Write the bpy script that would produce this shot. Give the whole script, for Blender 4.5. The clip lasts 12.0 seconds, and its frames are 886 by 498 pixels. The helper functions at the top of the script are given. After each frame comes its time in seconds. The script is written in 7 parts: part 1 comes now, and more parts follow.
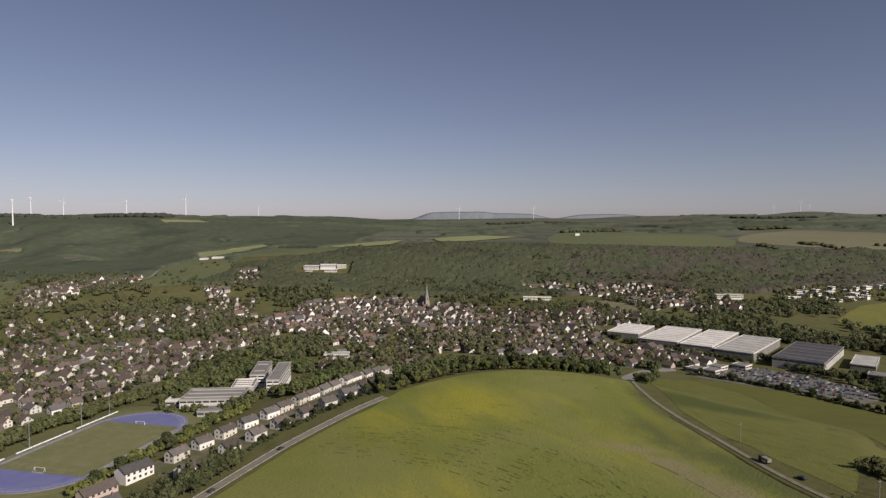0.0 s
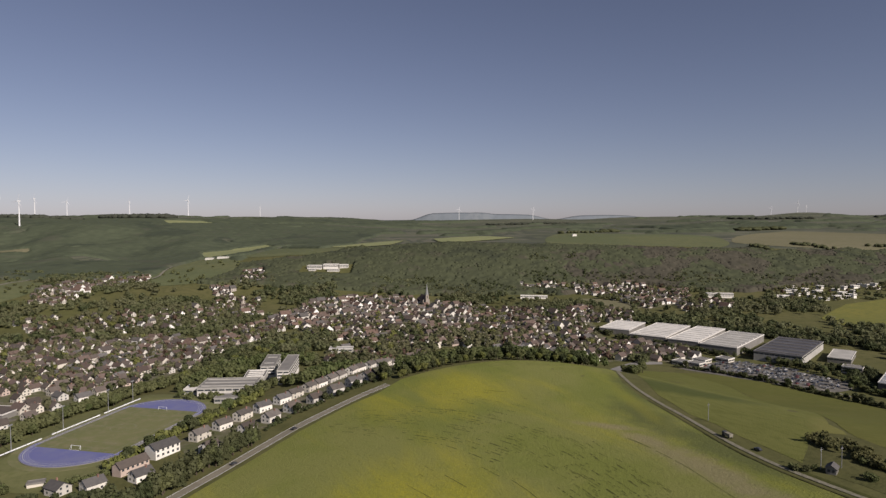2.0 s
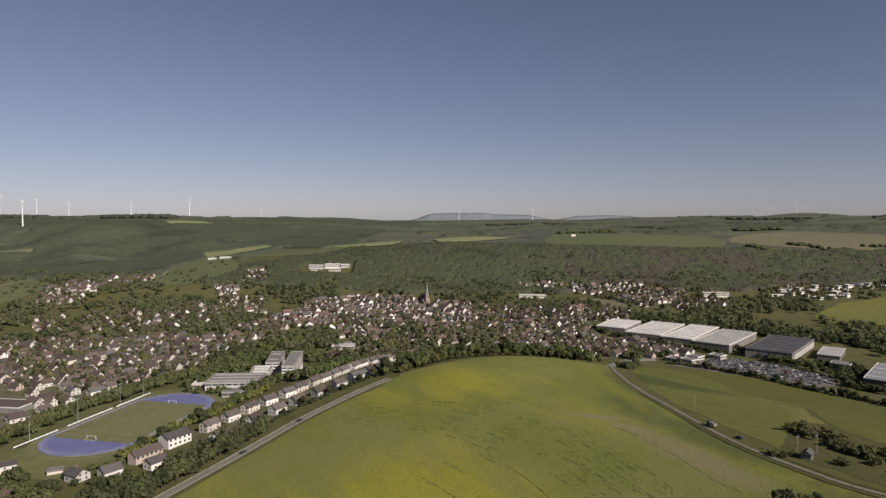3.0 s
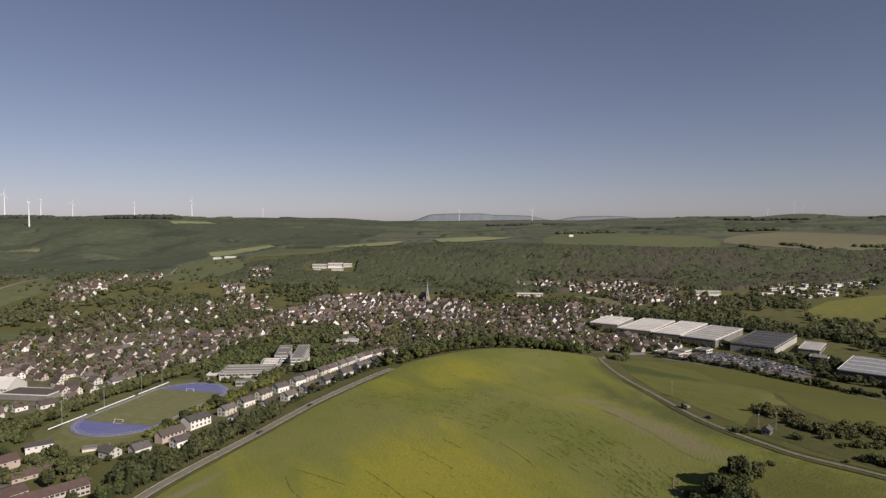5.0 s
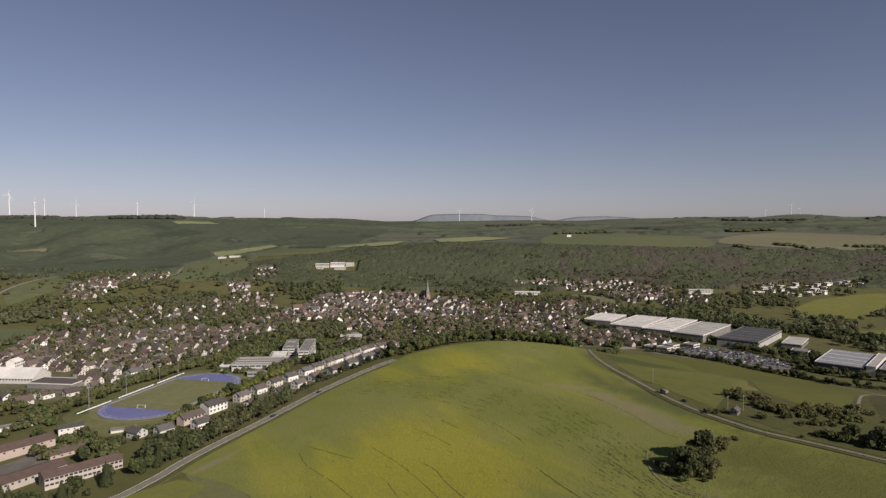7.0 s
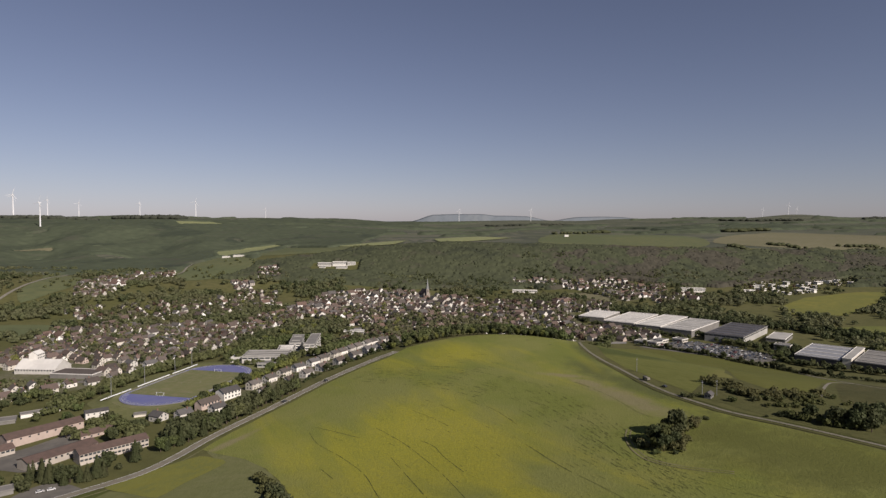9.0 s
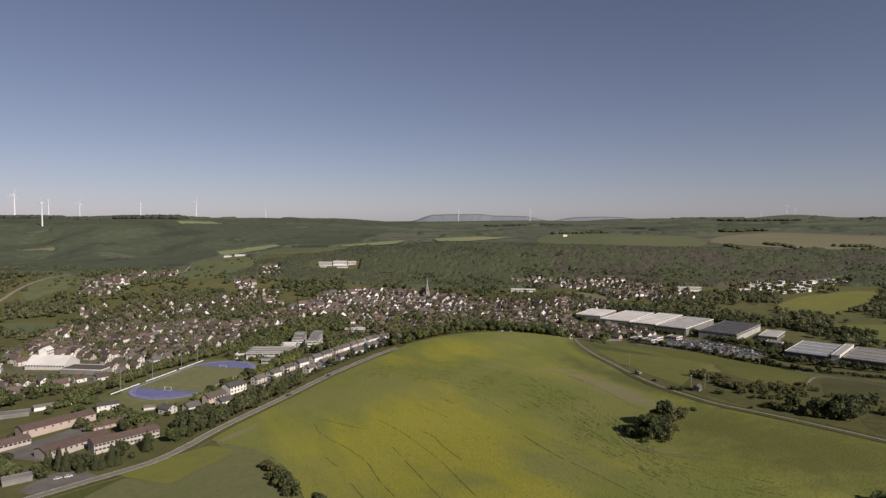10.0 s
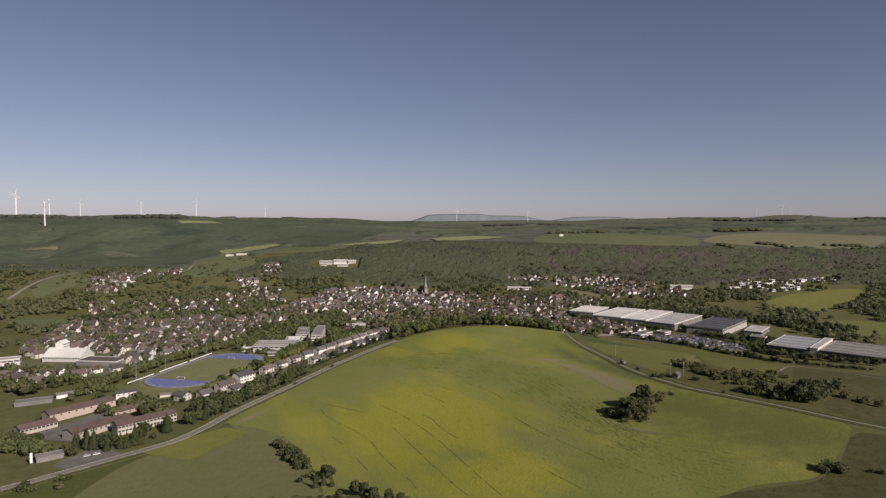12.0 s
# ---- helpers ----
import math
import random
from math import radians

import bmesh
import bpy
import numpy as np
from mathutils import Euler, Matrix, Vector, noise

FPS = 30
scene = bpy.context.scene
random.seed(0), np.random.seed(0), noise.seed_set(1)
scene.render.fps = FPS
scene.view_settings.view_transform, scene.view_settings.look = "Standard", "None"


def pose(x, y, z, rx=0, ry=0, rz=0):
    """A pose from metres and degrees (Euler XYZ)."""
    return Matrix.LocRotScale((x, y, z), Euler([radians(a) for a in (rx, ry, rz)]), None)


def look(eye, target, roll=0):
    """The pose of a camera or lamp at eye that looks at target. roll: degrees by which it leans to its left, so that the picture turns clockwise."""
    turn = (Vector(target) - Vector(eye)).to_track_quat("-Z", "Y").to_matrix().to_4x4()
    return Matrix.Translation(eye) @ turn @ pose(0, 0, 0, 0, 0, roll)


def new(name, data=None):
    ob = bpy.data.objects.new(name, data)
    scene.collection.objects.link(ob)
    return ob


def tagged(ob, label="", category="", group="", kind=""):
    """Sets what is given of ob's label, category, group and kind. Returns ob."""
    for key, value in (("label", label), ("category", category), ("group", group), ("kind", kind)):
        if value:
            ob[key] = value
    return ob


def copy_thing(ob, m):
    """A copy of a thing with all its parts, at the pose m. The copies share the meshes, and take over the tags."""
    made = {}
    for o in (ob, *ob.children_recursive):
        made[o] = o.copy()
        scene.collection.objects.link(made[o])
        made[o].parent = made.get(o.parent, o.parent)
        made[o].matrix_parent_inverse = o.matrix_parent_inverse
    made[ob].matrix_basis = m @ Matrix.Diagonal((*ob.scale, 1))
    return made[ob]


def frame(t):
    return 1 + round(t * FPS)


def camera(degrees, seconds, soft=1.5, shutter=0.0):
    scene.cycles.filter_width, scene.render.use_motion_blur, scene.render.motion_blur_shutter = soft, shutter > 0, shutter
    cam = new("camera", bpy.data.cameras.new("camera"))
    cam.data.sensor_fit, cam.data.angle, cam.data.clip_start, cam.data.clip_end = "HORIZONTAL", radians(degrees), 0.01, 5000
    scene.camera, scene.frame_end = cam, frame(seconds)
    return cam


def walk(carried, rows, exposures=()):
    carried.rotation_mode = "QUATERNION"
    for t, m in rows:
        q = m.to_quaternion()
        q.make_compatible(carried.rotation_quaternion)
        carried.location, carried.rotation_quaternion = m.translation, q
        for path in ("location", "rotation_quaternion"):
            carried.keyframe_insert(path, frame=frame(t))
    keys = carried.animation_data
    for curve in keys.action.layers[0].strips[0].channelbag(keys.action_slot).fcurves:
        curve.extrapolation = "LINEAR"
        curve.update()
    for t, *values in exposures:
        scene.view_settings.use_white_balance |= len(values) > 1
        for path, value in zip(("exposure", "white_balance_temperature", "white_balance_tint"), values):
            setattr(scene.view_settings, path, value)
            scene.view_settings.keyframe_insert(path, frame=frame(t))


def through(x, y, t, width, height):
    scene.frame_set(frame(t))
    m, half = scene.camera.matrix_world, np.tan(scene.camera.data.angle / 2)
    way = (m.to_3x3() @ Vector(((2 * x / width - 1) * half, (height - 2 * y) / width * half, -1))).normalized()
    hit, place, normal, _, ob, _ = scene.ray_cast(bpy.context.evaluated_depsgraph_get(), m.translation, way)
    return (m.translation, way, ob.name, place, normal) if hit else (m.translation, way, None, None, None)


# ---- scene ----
# seconds, eye, then tilt from straight down, lean and heading in degrees
PATH = [
    (0, 0.02, 0.48, 159.83, 87.218, -0.067, 0.001),
    (1, 0.64, -19.34, 160.12, 87.252, -0.060, 0.008),
    (2, 1.24, -39.05, 160.36, 87.284, -0.052, 0.021),
    (3, 1.83, -58.64, 160.57, 87.311, -0.042, 0.037),
    (4, 2.39, -78.07, 160.73, 87.336, -0.032, 0.056),
    (5, 2.93, -97.32, 160.84, 87.356, -0.020, 0.076),
    (6, 3.45, -116.36, 160.90, 87.373, -0.007, 0.093),
    (7, 3.95, -135.17, 160.91, 87.386, 0.007, 0.105),
    (8, 4.44, -153.71, 160.85, 87.395, 0.023, 0.107),
    (9, 4.90, -171.97, 160.74, 87.399, 0.039, 0.095),
    (10, 5.35, -189.91, 160.56, 87.400, 0.057, 0.064),
    (11, 5.77, -207.52, 160.31, 87.396, 0.076, 0.008),
    (12, 6.18, -224.76, 160.00, 87.387, 0.096, -0.081),
]
cam = camera(70.0, 12.0, soft=1.4)
walk(cam, [(t, pose(x, y, z, rx, 0, rz) @ pose(0, 0, 0, 0, 0, lean)) for t, x, y, z, rx, lean, rz in PATH],
     exposures=[(0, 0.22, 6500, 17), (12, 0.22, 6500, 17)])


# ---- light ----
SUN_DIR = Vector((0.60, -0.62, 0.54)).normalized()
world = bpy.data.worlds.new("world")
scene.world = world
world.use_nodes = True
wn = world.node_tree.nodes
sky = wn.new("ShaderNodeTexSky")
sky.sky_type = "NISHITA"
sky.sun_disc = False
sky.sun_elevation = math.asin(SUN_DIR.z)
sky.sun_rotation = math.atan2(SUN_DIR.x, SUN_DIR.y)
sky.altitude = 300
sky.air_density = 1.0
sky.dust_density = 0.3
sky.ozone_density = 4.5
wn["Background"].inputs["Strength"].default_value = 0.0535
# thin haze: part of the sky's light takes on one pale blue tone
grey = wn.new("ShaderNodeRGBToBW")
world.node_tree.links.new(sky.outputs[0], grey.inputs["Color"])
haze = wn.new("ShaderNodeMix")
haze.data_type, haze.blend_type = "RGBA", "MULTIPLY"
haze.inputs[0].default_value, haze.inputs[7].default_value = 1.0, (1.02, 0.95, 1.21, 1)
world.node_tree.links.new(grey.outputs[0], haze.inputs[6])
tone = wn.new("ShaderNodeMix")
tone.data_type = "RGBA"
tone.inputs[0].default_value = 0.42
world.node_tree.links.new(sky.outputs[0], tone.inputs[6])
world.node_tree.links.new(haze.outputs[2], tone.inputs[7])
world.node_tree.links.new(tone.outputs[2], wn["Background"].inputs["Color"])
sun = new("sun", bpy.data.lights.new("sun", "SUN"))
sun.data.energy = 5.0
sun.data.angle = radians(0.6)
sun.data.color = (1.0, 0.94, 0.84)
sun.matrix_world = look((0, 0, 800), Vector((0, 0, 800)) - SUN_DIR)


# ---- materials ----
def mixed(nt, fac, a, b, mode="MIX"):
    n = nt.nodes.new("ShaderNodeMix")
    n.data_type, n.blend_type = "RGBA", mode
    for socket, value in ((n.inputs[0], fac), (n.inputs[6], a), (n.inputs[7], b)):
        if hasattr(value, "links"):
            nt.links.new(value, socket)
        elif isinstance(value, (tuple, list)):
            socket.default_value = (*value, 1) if len(value) == 3 else value
        else:
            socket.default_value = value
    return n.outputs[2]


def noised(nt, vector, scale, detail=4.0, rough=0.6, distortion=0.0):
    n = nt.nodes.new("ShaderNodeTexNoise")
    n.inputs["Scale"].default_value, n.inputs["Detail"].default_value = scale, detail
    n.inputs["Roughness"].default_value, n.inputs["Distortion"].default_value = rough, distortion
    nt.links.new(vector, n.inputs["Vector"])
    return n.outputs["Fac"]


def ramped(nt, value, low, high, a=0.0, b=1.0):
    n = nt.nodes.new("ShaderNodeMapRange")
    n.interpolation_type = "SMOOTHSTEP"
    for k, v in zip(("From Min", "From Max", "To Min", "To Max"), (low, high, a, b)):
        n.inputs[k].default_value = v
    nt.links.new(value, n.inputs["Value"])
    return n.outputs["Result"]


def started(name, rough=0.9, spec=0.2, metal=0.0):
    m = bpy.data.materials.new(name)
    m.use_nodes = True
    nt = m.node_tree
    bsdf = nt.nodes["Principled BSDF"]
    bsdf.inputs["Roughness"].default_value, bsdf.inputs["Metallic"].default_value = rough, metal
    bsdf.inputs["Specular IOR Level"].default_value = spec
    where = nt.nodes.new("ShaderNodeNewGeometry").outputs["Position"]
    return m, nt, bsdf, where


def stretched(nt, vector, angle, sx, sy):
    n = nt.nodes.new("ShaderNodeMapping")
    n.vector_type = "TEXTURE"
    n.inputs["Rotation"].default_value = (0, 0, radians(angle))
    n.inputs["Scale"].default_value = (sx, sy, 1)
    nt.links.new(vector, n.inputs["Vector"])
    return n.outputs["Vector"]


def bumped(nt, bsdf, height, strength, distance):
    n = nt.nodes.new("ShaderNodeBump")
    n.inputs["Strength"].default_value, n.inputs["Distance"].default_value = strength, distance
    nt.links.new(height, n.inputs["Height"])
    nt.links.new(n.outputs["Normal"], bsdf.inputs["Normal"])


def soft_patch(nt, where, x, y, angle, long, wide, soft=0.5, broken=1.6):
    """Mask of a soft-edged stretched patch on the ground, its edge broken by noise."""
    n = nt.nodes.new("ShaderNodeMapping")
    n.vector_type = "TEXTURE"
    n.inputs["Location"].default_value, n.inputs["Rotation"].default_value = (x, y, 0), (0, 0, radians(angle))
    n.inputs["Scale"].default_value = (long, wide, 1e6)
    nt.links.new(where, n.inputs["Vector"])
    d = nt.nodes.new("ShaderNodeVectorMath")
    d.operation = "LENGTH"
    nt.links.new(n.outputs[0], d.inputs[0])
    rag = nt.nodes.new("ShaderNodeMath")
    rag.operation = "MULTIPLY_ADD"
    nt.links.new(noised(nt, where, 0.07, 5, 0.7), rag.inputs[0])
    rag.inputs[1].default_value = broken
    nt.links.new(d.outputs["Value"], rag.inputs[2])
    return ramped(nt, rag.outputs[0], 0.2 + 0.5 * broken, 0.2 + 0.5 * broken + 2 * soft, 1.0, 0.0)


def earth(name, a, b, c, big=0.012, small=0.25, rough=0.95, bump=0.5, streak=None, patches=()):
    """Ground cover: two tones in broad patches, a third in fine specks, with optional streaks along an angle."""
    m, nt, bsdf, where = started(name, rough, 0.1)
    flat = stretched(nt, where, streak, 4.0, 0.8) if streak is not None else where
    broad = ramped(nt, noised(nt, where, big, 5, 0.6, 0.4), 0.38, 0.62)
    fine = ramped(nt, noised(nt, flat, small, 6, 0.7), 0.42, 0.68)
    col = mixed(nt, fine, mixed(nt, broad, a, b), c)
    for place, tone in patches:
        col = mixed(nt, soft_patch(nt, where, *place), col, tone)
    nt.links.new(col, bsdf.inputs["Base Color"])
    bumped(nt, bsdf, noised(nt, where, small * 3, 3), bump, 0.6)
    return m


def plain(name, a, b, scale=0.6, rough=0.8, metal=0.0, spec=0.3, jitter=0.25, bump=0.15):
    """Paint, plaster, tile or metal: two close tones in stains, and a tone that differs from piece to piece."""
    m, nt, bsdf, where = started(name, rough, spec, metal)
    col = mixed(nt, ramped(nt, noised(nt, where, scale, 5, 0.65), 0.35, 0.65), a, b)
    info = nt.nodes.new("ShaderNodeObjectInfo").outputs["Random"]
    tone = ramped(nt, info, 0, 1, 1 - jitter, 1 + jitter)
    hsv = nt.nodes.new("ShaderNodeHueSaturation")
    nt.links.new(tone, hsv.inputs["Value"])
    nt.links.new(col, hsv.inputs["Color"])
    nt.links.new(hsv.outputs["Color"], bsdf.inputs["Base Color"])
    if bump:
        bumped(nt, bsdf, noised(nt, where, scale * 6, 3), bump, 0.05)
    return m


def island(name, tones, rough=0.9, spec=0.15, fleck=0.5):
    """Many like pieces in one mesh, each with a tone of its own from the list."""
    m, nt, bsdf, where = started(name, rough, spec)
    ramp = nt.nodes.new("ShaderNodeValToRGB")
    ramp.color_ramp.interpolation = "CONSTANT"
    while len(ramp.color_ramp.elements) < len(tones):
        ramp.color_ramp.elements.new(0.5)
    for k, (e, tone) in enumerate(zip(ramp.color_ramp.elements, tones)):
        e.position, e.color = k / len(tones), (*tone, 1)
    nt.links.new(nt.nodes["Geometry"].outputs["Random Per Island"], ramp.inputs["Fac"])
    dark = ramped(nt, noised(nt, where, fleck, 4), 0.3, 0.7, 0.72, 1.2)
    hsv = nt.nodes.new("ShaderNodeHueSaturation")
    nt.links.new(dark, hsv.inputs["Value"])
    nt.links.new(ramp.outputs["Color"], hsv.inputs["Color"])
    nt.links.new(hsv.outputs["Color"], bsdf.inputs["Base Color"])
    return m


def leafy(name, a, b, c, through=0.25):
    """Foliage: tone by leaf clump, by tree and by place, with a little light through the leaves."""
    m, nt, bsdf, where = started(name, 0.7, 0.15)
    geo = nt.nodes["Geometry"].outputs["Random Per Island"]
    info = nt.nodes.new("ShaderNodeObjectInfo").outputs["Random"]
    col = mixed(nt, geo, a, b)
    col = mixed(nt, ramped(nt, info, 0.2, 1.0, 0.0, 0.75), col, c)
    col = mixed(nt, ramped(nt, noised(nt, where, 0.012, 3), 0.4, 0.65, 0.0, 0.6), col, c)
    nt.links.new(col, bsdf.inputs["Base Color"])
    bsdf.inputs["Subsurface Weight"].default_value = 0.0
    thin = nt.nodes.new("ShaderNodeBsdfTranslucent")
    nt.links.new(col, thin.inputs["Color"])
    blend = nt.nodes.new("ShaderNodeMixShader")
    blend.inputs[0].default_value = through
    nt.links.new(bsdf.outputs[0], blend.inputs[1])
    nt.links.new(thin.outputs[0], blend.inputs[2])
    nt.links.new(blend.outputs[0], nt.nodes["Material Output"].inputs["Surface"])
    return m


M = {}
M["meadow"] = earth("meadow", (0.089, 0.089, 0.033), (0.108, 0.102, 0.042), (0.072, 0.073, 0.028), 0.006, 0.09)
M["grass"] = earth("grass", (0.112, 0.124, 0.034), (0.134, 0.138, 0.044), (0.094, 0.106, 0.030), 0.01, 0.2)
# two dark patches paint shade onto the slope; the last is paler wheat
M["wheat"] = earth("wheat", (0.108, 0.116, 0.031), (0.122, 0.126, 0.037), (0.095, 0.103, 0.027), 0.008, 0.3, streak=-62,
                   patches=(((184, 405, -31, 84, 30, 0.25, 0.5), (0.068, 0.080, 0.024)), ((164, 428, -45, 60, 38, 0.25, 0.5), (0.068, 0.080, 0.024)), ((226, 322, 60, 40, 14), (0.142, 0.138, 0.044))))
M["wheat_dark"] = earth("wheat_dark", (0.066, 0.078, 0.022), (0.078, 0.086, 0.025), (0.058, 0.068, 0.019), 0.01, 0.3)
M["fallow"] = earth("fallow", (0.185, 0.160, 0.095), (0.150, 0.140, 0.075), (0.115, 0.120, 0.045), 0.04, 0.12, streak=-70)
M["plough"] = earth("plough", (0.160, 0.146, 0.088), (0.146, 0.136, 0.080), (0.128, 0.124, 0.066), 0.004, 0.05)
M["yellow_field"] = earth("yellow_field", (0.165, 0.155, 0.040), (0.135, 0.136, 0.038), (0.115, 0.122, 0.036), 0.01, 0.08)
M["asphalt"] = plain("asphalt", (0.200, 0.180, 0.138), (0.164, 0.148, 0.112), 0.12, 0.9, 0, 0.2, 0.05)
M["gravel"] = plain("gravel", (0.23, 0.21, 0.17), (0.17, 0.16, 0.125), 0.2, 0.95, 0, 0.1, 0.05)
M["yard"] = plain("yard", (0.20, 0.19, 0.175), (0.25, 0.235, 0.215), 0.05, 0.9, 0, 0.2, 0.05)
M["lot"] = plain("lot", (0.145, 0.134, 0.115), (0.110, 0.102, 0.090), 0.1, 0.9, 0, 0.15, 0.05)
M["line_pale"] = plain("line_pale", (0.26, 0.26, 0.20), (0.17, 0.18, 0.11), 0.2, 0.9)
M["line_white"] = plain("line_white", (0.62, 0.62, 0.6), (0.5, 0.5, 0.48), 0.3, 0.7)
M["track_blue"] = plain("track_blue", (0.112, 0.118, 0.255), (0.135, 0.14, 0.25), 0.08, 0.85, 0, 0.2, 0.03)
M["turf"] = earth("turf", (0.124, 0.132, 0.056), (0.142, 0.144, 0.064), (0.168, 0.156, 0.084), 0.02, 0.12)
M["garden"] = earth("garden", (0.085, 0.092, 0.040), (0.11, 0.105, 0.055), (0.15, 0.135, 0.10), 0.03, 0.12)
M["plaster"] = plain("plaster", (0.605, 0.578, 0.526), (0.530, 0.504, 0.454), 0.2, 0.85, 0, 0.2, 0.2)
M["plaster_cream"] = plain("plaster_cream", (0.52, 0.48, 0.41), (0.45, 0.415, 0.355), 0.2, 0.85, 0, 0.2, 0.15)
M["plaster_barrack"] = plain("plaster_barrack", (0.405, 0.361, 0.308), (0.343, 0.304, 0.260), 0.15, 0.85, 0, 0.2, 0.08)
M["plaster_red"] = plain("plaster_red", (0.42, 0.335, 0.285), (0.37, 0.295, 0.25), 0.2, 0.85, 0, 0.2, 0.15)
M["roof_red"] = plain("roof_red", (0.108, 0.078, 0.065), (0.086, 0.066, 0.057), 0.4, 0.85, 0, 0.2, 0.3)
M["roof_brown"] = plain("roof_brown", (0.092, 0.074, 0.063), (0.074, 0.062, 0.054), 0.4, 0.85, 0, 0.2, 0.3)
M["roof_barrack"] = plain("roof_barrack", (0.118, 0.080, 0.066), (0.094, 0.067, 0.056), 0.3, 0.85, 0, 0.2, 0.1)
M["roof_grey"] = plain("roof_grey", (0.105, 0.098, 0.092), (0.085, 0.080, 0.078), 0.4, 0.8, 0, 0.2, 0.25)
M["glass"] = plain("glass", (0.03, 0.035, 0.04), (0.045, 0.05, 0.055), 0.5, 0.15, 0, 0.5, 0.3, 0)
M["brick"] = plain("brick", (0.22, 0.12, 0.09), (0.17, 0.10, 0.08), 0.8, 0.9)
M["steel_white"] = plain("steel_white", (0.78, 0.79, 0.80), (0.70, 0.71, 0.72), 0.3, 0.45, 0, 0.4, 0.05, 0)
M["metal_grey"] = plain("metal_grey", (0.30, 0.30, 0.30), (0.24, 0.24, 0.245), 0.2, 0.5, 0.3, 0.4, 0.1, 0)
M["sheet_light"] = plain("sheet_light", (0.62, 0.595, 0.545), (0.52, 0.50, 0.46), 0.06, 0.85, 0.0, 0.12, 0.06, 0)
M["sheet_mid"] = plain("sheet_mid", (0.36, 0.345, 0.315), (0.29, 0.28, 0.255), 0.06, 0.85, 0.0, 0.12, 0.08, 0)
M["sheet_dark"] = plain("sheet_dark", (0.085, 0.08, 0.08), (0.065, 0.062, 0.064), 0.06, 0.5, 0.1, 0.4, 0.08, 0)
M["panel_grey"] = plain("panel_grey", (0.19, 0.178, 0.16), (0.15, 0.142, 0.13), 0.1, 0.85, 0, 0.3, 0.08, 0)
# white turbines toned down, distance haze put into the paint
M["turbine_hazed"] = plain("turbine_hazed", (0.650, 0.650, 0.650), (0.572, 0.572, 0.572), 0.3, 0.5, 0, 0.4, 0.05, 0)
M["slate"] = plain("slate", (0.223, 0.226, 0.217), (0.186, 0.189, 0.183), 0.5, 0.6, 0, 0.3, 0.1)
M["stone"] = plain("stone", (0.288, 0.248, 0.208), (0.240, 0.208, 0.176), 0.4, 0.9, 0, 0.2, 0.1)
M["bark"] = plain("bark", (0.075, 0.058, 0.042), (0.055, 0.043, 0.032), 2.0, 0.95, 0, 0.1, 0.2)
M["leaf"] = leafy("leaf", (0.120, 0.150, 0.054), (0.095, 0.118, 0.043), (0.144, 0.148, 0.066), 0.42)
M["leaf_dark"] = leafy("leaf_dark", (0.074, 0.088, 0.037), (0.054, 0.066, 0.029), (0.092, 0.096, 0.045), 0.36)
M["leaf_fresh"] = leafy("leaf_fresh", (0.205, 0.220, 0.064), (0.150, 0.168, 0.050), (0.185, 0.188, 0.064), 0.4)
M["leaf_copper"] = leafy("leaf_copper", (0.095, 0.058, 0.042), (0.07, 0.045, 0.034), (0.11, 0.075, 0.05), 0.2)
M["town_wall"] = island("town_wall", ((0.64, 0.61, 0.555), (0.49, 0.455, 0.40), (0.58, 0.55, 0.49), (0.36, 0.32, 0.275), (0.74, 0.72, 0.67), (0.42, 0.385, 0.335)), 0.85)
M["town_roof"] = island("town_roof", ((0.110, 0.080, 0.066), (0.084, 0.070, 0.061), (0.130, 0.088, 0.070), (0.090, 0.083, 0.077), (0.098, 0.077, 0.065)), 0.85)


